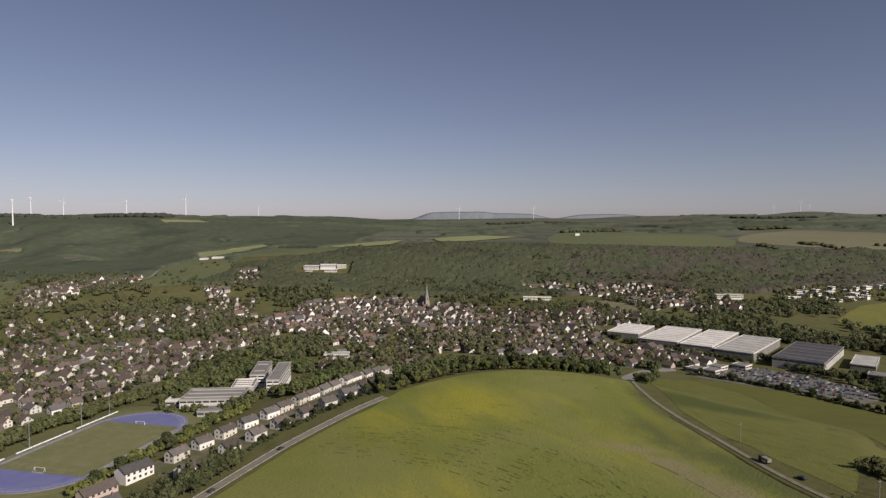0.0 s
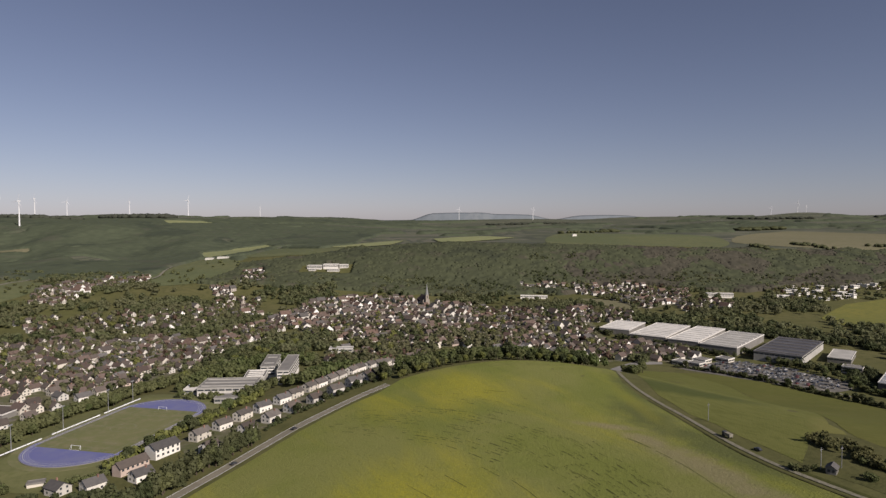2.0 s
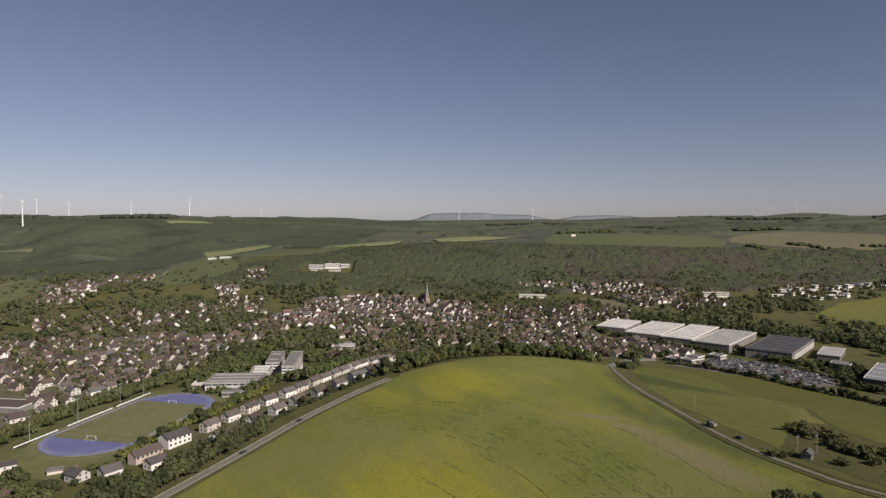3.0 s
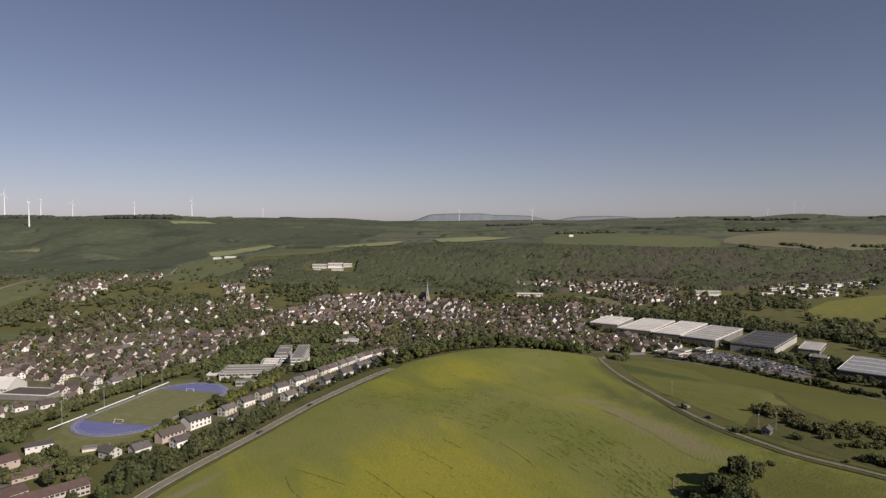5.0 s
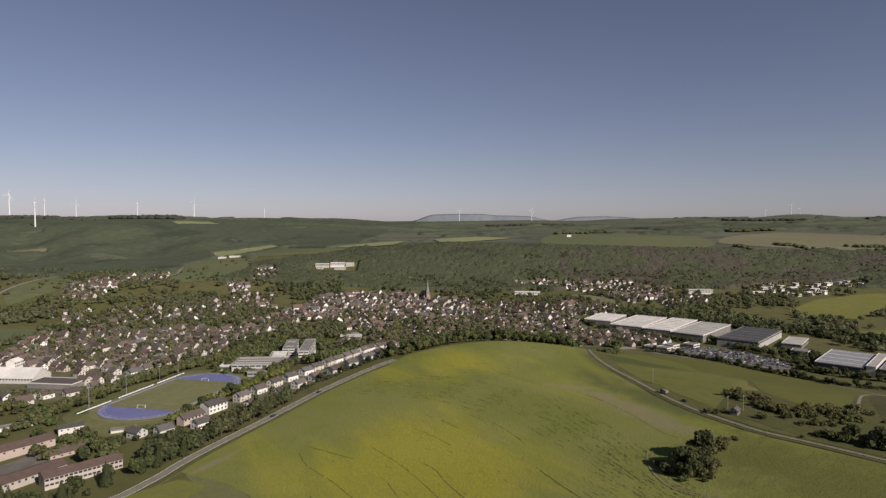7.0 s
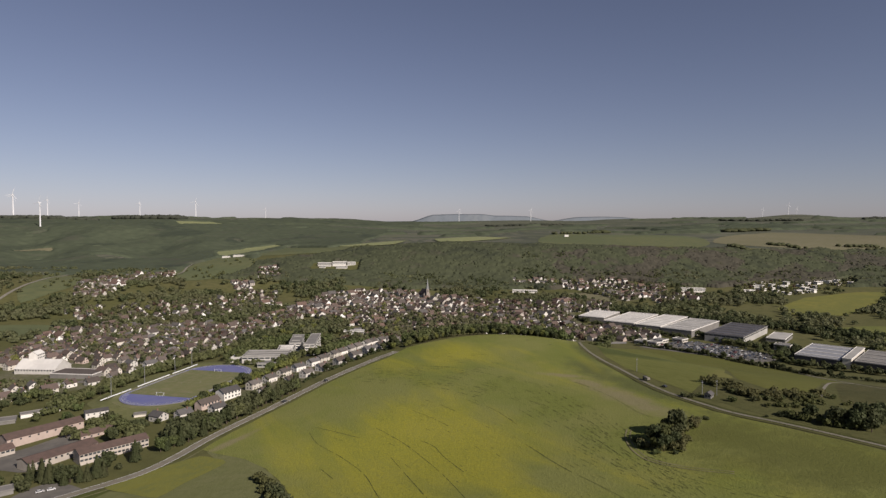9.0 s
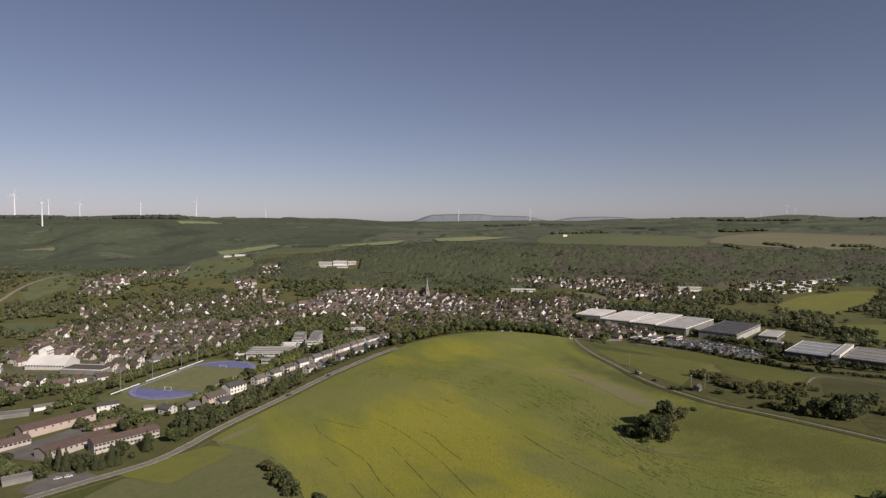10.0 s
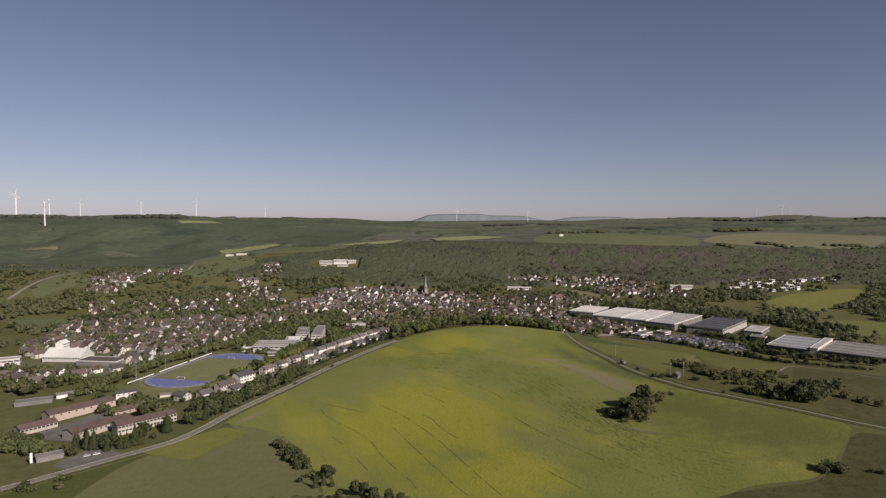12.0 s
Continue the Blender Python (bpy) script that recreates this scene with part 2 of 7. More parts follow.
def rape(name):
    """Rapeseed: green leaf with yellow bloom in drifts, thickest on the middle of the hill, and broken dark drill rows."""
    m, nt, bsdf, where = started(name, 0.95, 0.1)
    sep = nt.nodes.new("ShaderNodeSeparateXYZ")
    nt.links.new(where, sep.inputs[0])

    def ball(x, y, rx, ry):
        n = nt.nodes.new("ShaderNodeMapping")
        n.vector_type = "TEXTURE"
        n.inputs["Location"].default_value, n.inputs["Scale"].default_value = (x, y, 0), (rx, ry, 1e6)
        nt.links.new(where, n.inputs["Vector"])
        d = nt.nodes.new("ShaderNodeVectorMath")
        d.operation = "LENGTH"
        nt.links.new(n.outputs[0], d.inputs[0])
        return ramped(nt, d.outputs["Value"], 0.2, 1.1, 1.0, 0.0)

    def plus(a, b, op="ADD"):
        n = nt.nodes.new("ShaderNodeMath")
        n.operation = op
        for k, v in enumerate((a, b)):
            if hasattr(v, "links"):
                nt.links.new(v, n.inputs[k])
            else:
                n.inputs[k].default_value = v
        return n.outputs[0]

    bloom = plus(plus(ball(-10, 215, 112, 125), plus(ball(-5, 420, 90, 60), 0.5, "MULTIPLY"), "MAXIMUM"), ball(40, 112, 62, 54), "MAXIMUM")
    drift = noised(nt, stretched(nt, where, -60, 4.5, 1.0), 0.024, 5, 0.62, 0.5)
    cover = ramped(nt, plus(drift, plus(bloom, 0.32, "MULTIPLY")), 0.49, 0.84, 0.04, 0.88)
    grain = ramped(nt, noised(nt, where, 0.55, 4, 0.7), 0.35, 0.68, 0.55, 1.0)
    col = mixed(nt, ramped(nt, noised(nt, where, 0.02, 4), 0.36, 0.64), (0.130, 0.147, 0.036), (0.156, 0.162, 0.050))
    col = mixed(nt, plus(cover, grain, "MULTIPLY"), col, (0.262, 0.240, 0.027))
    def strip(x, y, angle, long, wide):
        return soft_patch(nt, where, x, y, angle, long, wide)

    lush = plus(plus(strip(152, 296, -69, 92, 15), strip(130, 352, -74, 46, 17), "MAXIMUM"), strip(138, 420, -86, 60, 10), "MAXIMUM")
    col = mixed(nt, plus(lush, 0.85, "MULTIPLY"), col, (0.084, 0.094, 0.034))
    # less bloom right of the copse, also darkened in colour for lens vignetting
    green = plus(strip(206, 146, -48, 100, 60), strip(174, 186, -48, 56, 36), "MAXIMUM")
    col = mixed(nt, plus(green, 0.85, "MULTIPLY"), col, (0.088, 0.092, 0.025))
    bare = plus(plus(strip(136, 270, -69, 66, 13), strip(118, 316, -60, 26, 8), "MAXIMUM"), plus(strip(104, 342, -30, 24, 6), strip(-138, 250, 62, 30, 5), "MAXIMUM"), "MAXIMUM")
    col = mixed(nt, plus(bare, 0.66, "MULTIPLY"), col, (0.205, 0.172, 0.104))
    gold = strip(131, 378, -84, 50, 7)
    col = mixed(nt, plus(gold, 0.4, "MULTIPLY"), col, (0.190, 0.182, 0.030))
    dashes = ramped(nt, noised(nt, stretched(nt, where, -62, 6.0, 1.0), 0.95, 4, 0.65), 0.54, 0.72)
    zone = ramped(nt, noised(nt, where, 0.022, 4, 0.6, 0.6), 0.36, 0.64)
    col = mixed(nt, plus(plus(dashes, zone, "MULTIPLY"), 0.42, "MULTIPLY"), col, (0.070, 0.078, 0.020))
    nt.links.new(col, bsdf.inputs["Base Color"])
    bumped(nt, bsdf, noised(nt, where, 0.6, 5, 0.7), 0.8, 0.6)
    return m


M["rape"] = rape("rape")
# green with extra blue, standing in for haze over the far pastures
M["far_grass"] = earth("far_grass", (0.097, 0.111, 0.053), (0.114, 0.120, 0.056), (0.085, 0.097, 0.047), 0.004, 0.05)
M["rough"] = earth("rough", (0.060, 0.060, 0.024), (0.076, 0.071, 0.029), (0.046, 0.046, 0.018), 0.02, 0.2)
M["dry_meadow"] = earth("dry_meadow", (0.120, 0.126, 0.050), (0.134, 0.134, 0.059), (0.108, 0.114, 0.044), 0.014, 0.2)
M["mustard"] = earth("mustard", (0.150, 0.150, 0.038), (0.128, 0.134, 0.040), (0.152, 0.148, 0.034), 0.05, 0.2)
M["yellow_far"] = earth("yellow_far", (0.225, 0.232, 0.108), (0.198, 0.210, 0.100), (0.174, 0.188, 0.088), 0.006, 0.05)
M["roof_weathered"] = plain("roof_weathered", (0.112, 0.099, 0.088), (0.090, 0.081, 0.073), 0.3, 0.9, 0, 0.15, 0.25)
M["clover"] = earth("clover", (0.096, 0.101, 0.026), (0.108, 0.108, 0.030), (0.084, 0.090, 0.023), 0.012, 0.3, streak=-25)
M["track_grey"] = plain("track_grey", (0.21, 0.20, 0.20), (0.17, 0.165, 0.165), 0.08, 0.9, 0, 0.2, 0.03)
# far hills: aerial haze painted as pale blue-grey base colour
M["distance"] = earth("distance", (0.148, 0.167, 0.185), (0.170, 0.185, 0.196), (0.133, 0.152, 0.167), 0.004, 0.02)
M["furrow"] = plain("furrow", (0.048, 0.052, 0.017), (0.072, 0.076, 0.023), 0.3, 0.95, 0, 0.1, 0.1)
M["car_white"] = plain("car_white", (0.55, 0.54, 0.52), (0.48, 0.47, 0.46), 0.5, 0.4, 0, 0.5, 0.15, 0)
M["car_dark"] = plain("car_dark", (0.03, 0.03, 0.035), (0.04, 0.04, 0.045), 0.5, 0.3, 0, 0.5, 0.15, 0)
M["car_silver"] = plain("car_silver", (0.20, 0.20, 0.20), (0.17, 0.17, 0.175), 0.5, 0.4, 0, 0.5, 0.15, 0)
M["lane"] = earth("lane", (0.170, 0.158, 0.118), (0.190, 0.176, 0.134), (0.130, 0.126, 0.080), 0.03, 0.3)
M["pasture"] = earth("pasture", (0.074, 0.076, 0.028), (0.086, 0.083, 0.033), (0.060, 0.062, 0.023), 0.018, 0.2)
M["leaf_olive"] = leafy("leaf_olive", (0.146, 0.160, 0.074), (0.120, 0.132, 0.061), (0.166, 0.160, 0.088), 0.46)
M["plaster_pale"] = plain("plaster_pale", (0.605, 0.574, 0.514), (0.524, 0.494, 0.444), 0.2, 0.85, 0, 0.2, 0.25)
M["car_red"] = plain("car_red", (0.16, 0.03, 0.026), (0.14, 0.028, 0.024), 0.5, 0.3, 0, 0.5, 0.15, 0)
M["car_blue"] = plain("car_blue", (0.03, 0.045, 0.09), (0.03, 0.04, 0.08), 0.5, 0.3, 0, 0.5, 0.15, 0)
M["rubber"] = plain("rubber", (0.02, 0.02, 0.02), (0.03, 0.03, 0.03), 1.0, 0.9, 0, 0.2, 0.1, 0)
M["scrub_leaf"] = leafy("scrub_leaf", (0.110, 0.120, 0.042), (0.074, 0.084, 0.030), (0.128, 0.118, 0.052), 0.38)


def canopy_leaf(name, a, b, c, d, crown=0.16, patch=0.009):
    """Closed woodland seen from far: tone by crown, with patches of darker firs and of brown budding trees."""
    m, nt, bsdf, where = started(name, 0.95, 0.05)
    col = mixed(nt, ramped(nt, noised(nt, where, crown, 3, 0.6), 0.32, 0.68), a, b)
    col = mixed(nt, ramped(nt, noised(nt, where, patch, 4, 0.6, 0.6), 0.54, 0.66, 0.0, 0.75), col, c)
    col = mixed(nt, ramped(nt, noised(nt, where, patch * 1.7, 4, 0.6, 0.3), 0.56, 0.70, 0.0, 0.7), col, d)
    nt.links.new(col, bsdf.inputs["Base Color"])
    return m


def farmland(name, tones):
    """Far fields: long parcels, each with its own tone, soft with crop patches; haze is mixed into the colours."""
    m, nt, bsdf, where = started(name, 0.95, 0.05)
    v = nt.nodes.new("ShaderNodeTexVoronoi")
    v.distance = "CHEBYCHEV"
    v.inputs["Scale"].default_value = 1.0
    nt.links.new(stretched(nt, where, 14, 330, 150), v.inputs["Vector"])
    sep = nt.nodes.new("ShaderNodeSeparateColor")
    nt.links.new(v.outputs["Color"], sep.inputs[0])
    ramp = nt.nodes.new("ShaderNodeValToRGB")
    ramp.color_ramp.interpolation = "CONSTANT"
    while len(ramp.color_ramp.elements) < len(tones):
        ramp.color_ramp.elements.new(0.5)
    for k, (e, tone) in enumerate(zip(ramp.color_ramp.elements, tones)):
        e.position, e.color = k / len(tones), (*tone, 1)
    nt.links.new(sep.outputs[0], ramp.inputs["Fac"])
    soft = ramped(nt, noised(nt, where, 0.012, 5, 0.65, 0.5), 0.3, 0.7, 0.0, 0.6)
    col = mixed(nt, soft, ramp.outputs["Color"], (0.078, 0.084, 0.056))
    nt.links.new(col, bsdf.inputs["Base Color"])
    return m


M["canopy"] = canopy_leaf("canopy", (0.063, 0.070, 0.039), (0.050, 0.056, 0.033), (0.036, 0.041, 0.027), (0.068, 0.062, 0.046), 0.045, 0.011)
M["canopy_bare"] = canopy_leaf("canopy_bare", (0.068, 0.062, 0.046), (0.054, 0.051, 0.038), (0.043, 0.043, 0.030), (0.066, 0.068, 0.037), 0.045, 0.012)
# far crowns greyed, the haze over them put into the leaf tones
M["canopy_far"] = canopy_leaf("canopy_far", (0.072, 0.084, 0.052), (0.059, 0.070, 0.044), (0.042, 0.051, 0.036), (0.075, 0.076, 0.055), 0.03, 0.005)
M["canopy_dusk"] = canopy_leaf("canopy_dusk", (0.056, 0.060, 0.044), (0.046, 0.050, 0.037), (0.040, 0.043, 0.033), (0.060, 0.056, 0.044), 0.02, 0.004)
# parcel tones pulled towards blue-grey: distance haze put into the colour
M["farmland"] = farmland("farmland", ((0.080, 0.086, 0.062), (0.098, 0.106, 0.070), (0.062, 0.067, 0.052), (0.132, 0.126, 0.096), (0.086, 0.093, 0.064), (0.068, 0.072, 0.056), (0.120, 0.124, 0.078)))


# ---- landform: heights along a few sections across the valley (distance ahead, height) ----
WEST_SECTIONS = {
    -2400: ((600, 20), (1500, 70), (2400, 120), (3000, 156), (4100, 164), (5200, 163)),
    -1400: ((700, 10), (950, 34), (1300, 44), (1700, 24), (2070, 26), (2300, 62), (2600, 132), (3000, 142), (3500, 161), (5200, 165)),
    -750: ((760, -6), (900, 2), (1000, 22), (1120, 36), (1400, 34), (1650, 42), (1900, 44), (2300, 50), (2700, 82), (3200, 126), (4000, 157), (5200, 160)),
    -400: ((900, -9), (1150, -4), (1300, 20), (1400, 38), (1650, 72), (2100, 74), (2600, 84), (3300, 110), (4000, 137), (5200, 145)),
}
EAST_SECTIONS = {
    0: ((900, -9), (1240, -9), (1350, 2), (1430, 38), (1520, 78), (1610, 92), (2000, 97), (2600, 90), (3300, 94), (4200, 112), (4700, 156), (5200, 150)),
    500: ((900, -4), (1220, 2), (1340, 8), (1420, 32), (1520, 72), (1620, 86), (2040, 104), (2600, 106), (3400, 110), (4200, 118), (4700, 154), (5200, 150)),
    1000: ((900, -4), (1200, 0), (1420, 14), (1550, 56), (1680, 82), (2000, 94), (2600, 104), (3400, 114), (4200, 126), (4700, 160), (5200, 155)),
    1900: ((900, 6), (1300, 12), (1600, 52), (1800, 76), (2200, 96), (2800, 112), (3400, 130), (4200, 156), (4700, 172), (5200, 165)),
}
SECTIONS = {**WEST_SECTIONS, **EAST_SECTIONS}
# the field hill in the foreground: height across it, and where its far slope begins and how long that is
HILL_X = ((-600, 0), (-320, 2), (-220, 6), (-150, 11), (-90, 16), (-30, 21), (40, 26), (110, 30), (180, 36), (240, 40), (320, 38), (450, 32), (700, 26), (1200, 22))
SLOPE_START = ((-200, 420), (-50, 470), (60, 505), (150, 440), (250, 285), (400, 193), (800, 193))
SLOPE_LONG = ((-200, 150), (60, 140), (150, 190), (250, 270), (400, 350), (800, 400))
# low distant hills on the skyline: x, y, height, half width, half depth
SKYLINE = ((110, 4560, 8, 190, 130), (480, 4600, 8, 200, 120), (1330, 4560, 16, 260, 120), (2560, 4450, 32, 330, 150),
           (-1150, 4500, 14, 420, 160), (-2350, 3350, 16, 300, 180), (-1900, 3900, 20, 260, 160), (3300, 4500, 16, 240, 140))
# swells of the field hill
SWELLS = ((30, 440, 8, 150, 130), (-30, 190, -6, 110, 90), (190, 250, 3, 80, 70), (20, 515, 9, 150, 60), (-60, 575, 9, 50, 50), (-46, 632, 10, 50, 55))
STEP = 20.0
GX, GY = np.arange(-6000, 6001, STEP), np.arange(-3000, 5401, STEP)


def lerp_table(v, table):
    return np.interp(v, [a for a, _ in table], [b for _, b in table])


def smooth01(v):
    v = np.clip(v, 0, 1)
    return v * v * (3 - 2 * v)


def blurred(a, axis, k):
    pad = [(0, 0), (0, 0)]
    pad[axis] = (k, k)
    c = np.cumsum(np.pad(np.pad(a, pad, mode="edge"), [(1, 0) if n == axis else (0, 0) for n in (0, 1)]), axis=axis)
    n, w = a.shape[axis], 2 * k + 1
    return (np.take(c, range(w, n + w), axis) - np.take(c, range(0, n), axis)) / w


def height_table():
    xs = sorted(SECTIONS)
    rows = np.array([lerp_table(GY, SECTIONS[x]) for x in xs])
    rows[:, GY < 600] = 0
    rows = np.where((GY > 380)[None], rows * smooth01((GY - 380) / 400)[None], 0)
    z = np.array([np.interp(GX, xs, rows[:, j]) for j in range(len(GY))])
    hill = lerp_table(GX, HILL_X)[None] * (1 - smooth01((GY[:, None] - lerp_table(GX, SLOPE_START)[None]) / lerp_table(GX, SLOPE_LONG)[None]))
    far_x = smooth01((np.abs(GX) - 1200) / 1500)[None]
    z = z + hill * (1 - far_x) + 10 * far_x
    for x, y, h, a, b in SKYLINE + SWELLS:
        z = z + h * np.exp(-((GX[None] - x) / a) ** 2 - ((GY[:, None] - y) / b) ** 2)
    for _ in range(2):
        z = blurred(blurred(z, 0, 1), 1, 1)
    roll = np.sin(GX[None] / 173.0 + 1.3 * np.sin(GY[:, None] / 231.0)) * np.sin(GY[:, None] / 197.0 + 1.1 * np.sin(GX[None] / 259.0))
    z = z + roll * 6.0 * smooth01((GY[:, None] - 1700) / 800)
    # side valleys and spurs of the wooded hills left of the town
    west = smooth01((-GX[None] - 640) / 450) * smooth01((GY[:, None] - 1400) / 350) * (1 - smooth01((GY[:, None] - 2250) / 500))
    fold = np.sin((GX[None] + 0.42 * GY[:, None]) / 74.0 + 0.9 * np.sin(GY[:, None] / 310.0)) + 0.5 * np.sin((GX[None] - 0.3 * GY[:, None]) / 43.0 + 1.7)
    z = z + 13.0 * west * fold
    # the sports ground is cut level into the valley side
    u, v = (GX[None] + 233) * 0.976 - (GY[:, None] - 419) * 0.216, (GX[None] + 233) * 0.216 + (GY[:, None] - 419) * 0.976
    level = 1 - smooth01((np.hypot(np.maximum(np.abs(u) - 40, 0), np.maximum(np.abs(v) - 84, 0))) / 22)
    return z * (1 - level) + 6.6 * level


TABLE = height_table()


def hgt(x, y):
    """Ground height at x, y (numbers or arrays)."""
    fx = np.clip((np.asarray(x, float) - GX[0]) / STEP, 0, len(GX) - 1.001)
    fy = np.clip((np.asarray(y, float) - GY[0]) / STEP, 0, len(GY) - 1.001)
    i, j = fx.astype(int), fy.astype(int)
    u, v = fx - i, fy - j
    return (TABLE[j, i] * (1 - u) + TABLE[j, i + 1] * u) * (1 - v) + (TABLE[j + 1, i] * (1 - u) + TABLE[j + 1, i + 1] * u) * v


# ---- building blocks ----
def mesh_data(name, verts, faces, mats, index=None, smooth=False):
    """A mesh from arrays; faces is an (n, 3) or (n, 4) array, or a list of tuples."""
    me = bpy.data.meshes.new(name)
    if isinstance(faces, np.ndarray):
        n, k = faces.shape
        me.vertices.add(len(verts))
        me.vertices.foreach_set("co", np.asarray(verts, np.float32).ravel())
        me.loops.add(n * k)
        me.loops.foreach_set("vertex_index", faces.astype(np.int32).ravel())
        me.polygons.add(n)
        me.polygons.foreach_set("loop_start", np.arange(0, n * k, k, dtype=np.int32))
        me.update(calc_edges=True)
    else:
        me.from_pydata([tuple(v) for v in verts], [], faces)
    for m in mats:
        me.materials.append(M[m])
    if index is not None:
        me.polygons.foreach_set("material_index", np.asarray(index, np.int32))
    if smooth:
        me.polygons.foreach_set("use_smooth", np.ones(len(me.polygons), bool))
    me.update()
    return me


class Shape:
    """Collects boxes, prisms and tubes into one mesh."""

    def __init__(self):
        self.v, self.f = [], []

    def add(self, verts, faces):
        n = len(self.v)
        self.v += [tuple(p) for p in verts]
        self.f += [tuple(n + i for i in f) for f in faces]
        return self

    def box(self, x0, x1, y0, y1, z0, z1):
        p = [(x, y, z) for z in (z0, z1) for x, y in ((x0, y0), (x1, y0), (x1, y1), (x0, y1))]
        return self.add(p, [(3, 2, 1, 0), (4, 5, 6, 7), (0, 1, 5, 4), (1, 2, 6, 5), (2, 3, 7, 6), (3, 0, 4, 7)])

    def prism(self, outline, z0, z1):
        n = len(outline)
        p = [(x, y, z0) for x, y in outline] + [(x, y, z1) for x, y in outline]
        return self.add(p, [tuple(range(n - 1, -1, -1)), tuple(range(n, 2 * n))] + [(i, (i + 1) % n, n + (i + 1) % n, n + i) for i in range(n)])

    def slab(self, a, b, c, d, thick):
        """A plate through four corners (counter-clockwise from above), thick downwards."""
        p = [a, b, c, d] + [(x, y, z - thick) for x, y, z in (a, b, c, d)]
        return self.add(p, [(0, 1, 2, 3), (7, 6, 5, 4), (0, 4, 5, 1), (1, 5, 6, 2), (2, 6, 7, 3), (3, 7, 4, 0)])

    def tube(self, a, b, ra, rb, sides=6):
        a, b = Vector(a), Vector(b)
        q = (b - a).to_track_quat("Z", "Y")
        ring = [q @ Vector((math.cos(6.2832 * k / sides), math.sin(6.2832 * k / sides), 0)) for k in range(sides)]
        return self.add([a + r * ra for r in ring] + [b + r * rb for r in ring],
                        [tuple(range(sides - 1, -1, -1)), tuple(range(sides, 2 * sides))] + [(k, (k + 1) % sides, sides + (k + 1) % sides, sides + k) for k in range(sides)])

    def data(self, name, mat):
        return mesh_data(name, self.v, self.f, [mat])


def part(name, shape, mat, parent, label=""):
    """One mesh object under a thing or part; shape is a Shape or ready mesh data."""
    ob = new(name, shape.data(name, mat) if isinstance(shape, Shape) else shape)
    ob.parent = parent
    if label:
        ob["label"] = label
    return ob


def thing(name, label, category, group="", kind=""):
    return tagged(new(name), label, category, group, kind)


def at(ob, x, y, angle=0.0, sink=0.0, size=1.0):
    ob.matrix_basis = Matrix.LocRotScale((x, y, float(hgt(x, y)) - sink), Euler((0, 0, radians(angle))), (size,) * 3)
    return ob


def inside(x, y, poly):
    x, y = np.asarray(x, float), np.asarray(y, float)
    hit = np.zeros(x.shape, bool)
    for (ax, ay), (bx, by) in zip(poly, poly[1:] + poly[:1]):
        if ay != by:
            hit ^= ((ay > y) != (by > y)) & (x < (bx - ax) * (y - ay) / (by - ay) + ax)
    return hit


def near_line(x, y, line):
    """Distance from points to a polyline."""
    best = np.full(np.shape(x), 1e9)
    for (ax, ay), (bx, by) in zip(line, line[1:]):
        dx, dy = bx - ax, by - ay
        t = np.clip(((x - ax) * dx + (y - ay) * dy) / (dx * dx + dy * dy), 0, 1)
        best = np.minimum(best, np.hypot(x - ax - t * dx, y - ay - t * dy))
    return best


def rounded(outline, step):
    """A closed natural-looking outline through the corners, a little uneven."""
    n = len(outline)
    p = np.array(outline + outline[:3], float)
    p = np.vstack([outline[-1], p])
    out = []
    for i in range(1, n + 1):
        k = max(2, int(np.hypot(*(p[i + 1] - p[i])) / step))
        for t in np.arange(k) / k:
            m0, m1 = 0.28 * (p[i + 1] - p[i - 1]), 0.28 * (p[i + 2] - p[i])
            q = (2 * t**3 - 3 * t**2 + 1) * p[i] + (t**3 - 2 * t**2 + t) * m0 + (3 * t**2 - 2 * t**3) * p[i + 1] + (t**3 - t**2) * m1
            w = 0.05 * step
            out.append((float(q[0] + w * math.sin(q[1] * 0.7)), float(q[1] + w * math.sin(q[0] * 0.9))))
    return out


def drape(name, outline, mat, lift, cell, label="", category="field"):
    """A patch of ground cover laid on the landform."""
    outline = rounded(outline, 7.0 if max(abs(a) + abs(b) for a, b in outline) < 800 else 25.0)
    bm = bmesh.new()
    bm.faces.new([bm.verts.new((x, y, 0)) for x, y in outline]).normal_update()
    bmesh.ops.triangulate(bm, faces=bm.faces[:], ngon_method="EAR_CLIP")
    for axis in (0, 1):
        lo, hi = min(p[axis] for p in outline), max(p[axis] for p in outline)
        normal = (1, 0, 0) if axis == 0 else (0, 1, 0)
        for c in np.arange(math.ceil(lo / cell) * cell, hi, cell):
            co = (c, 0, 0) if axis == 0 else (0, c, 0)
            bmesh.ops.bisect_plane(bm, geom=bm.verts[:] + bm.edges[:] + bm.faces[:], plane_co=co, plane_no=normal)
    for v in bm.verts:
        v.co.z = float(hgt(v.co.x, v.co.y)) + lift
    bmesh.ops.recalc_face_normals(bm, faces=bm.faces[:])
    if sum(f.normal.z for f in bm.faces) < 0:
        bmesh.ops.reverse_faces(bm, faces=bm.faces[:])
    me = bpy.data.meshes.new(name)
    bm.to_mesh(me)
    bm.free()
    me.materials.append(M[mat])
    return tagged(new(name, me), label, category, "", "structure")


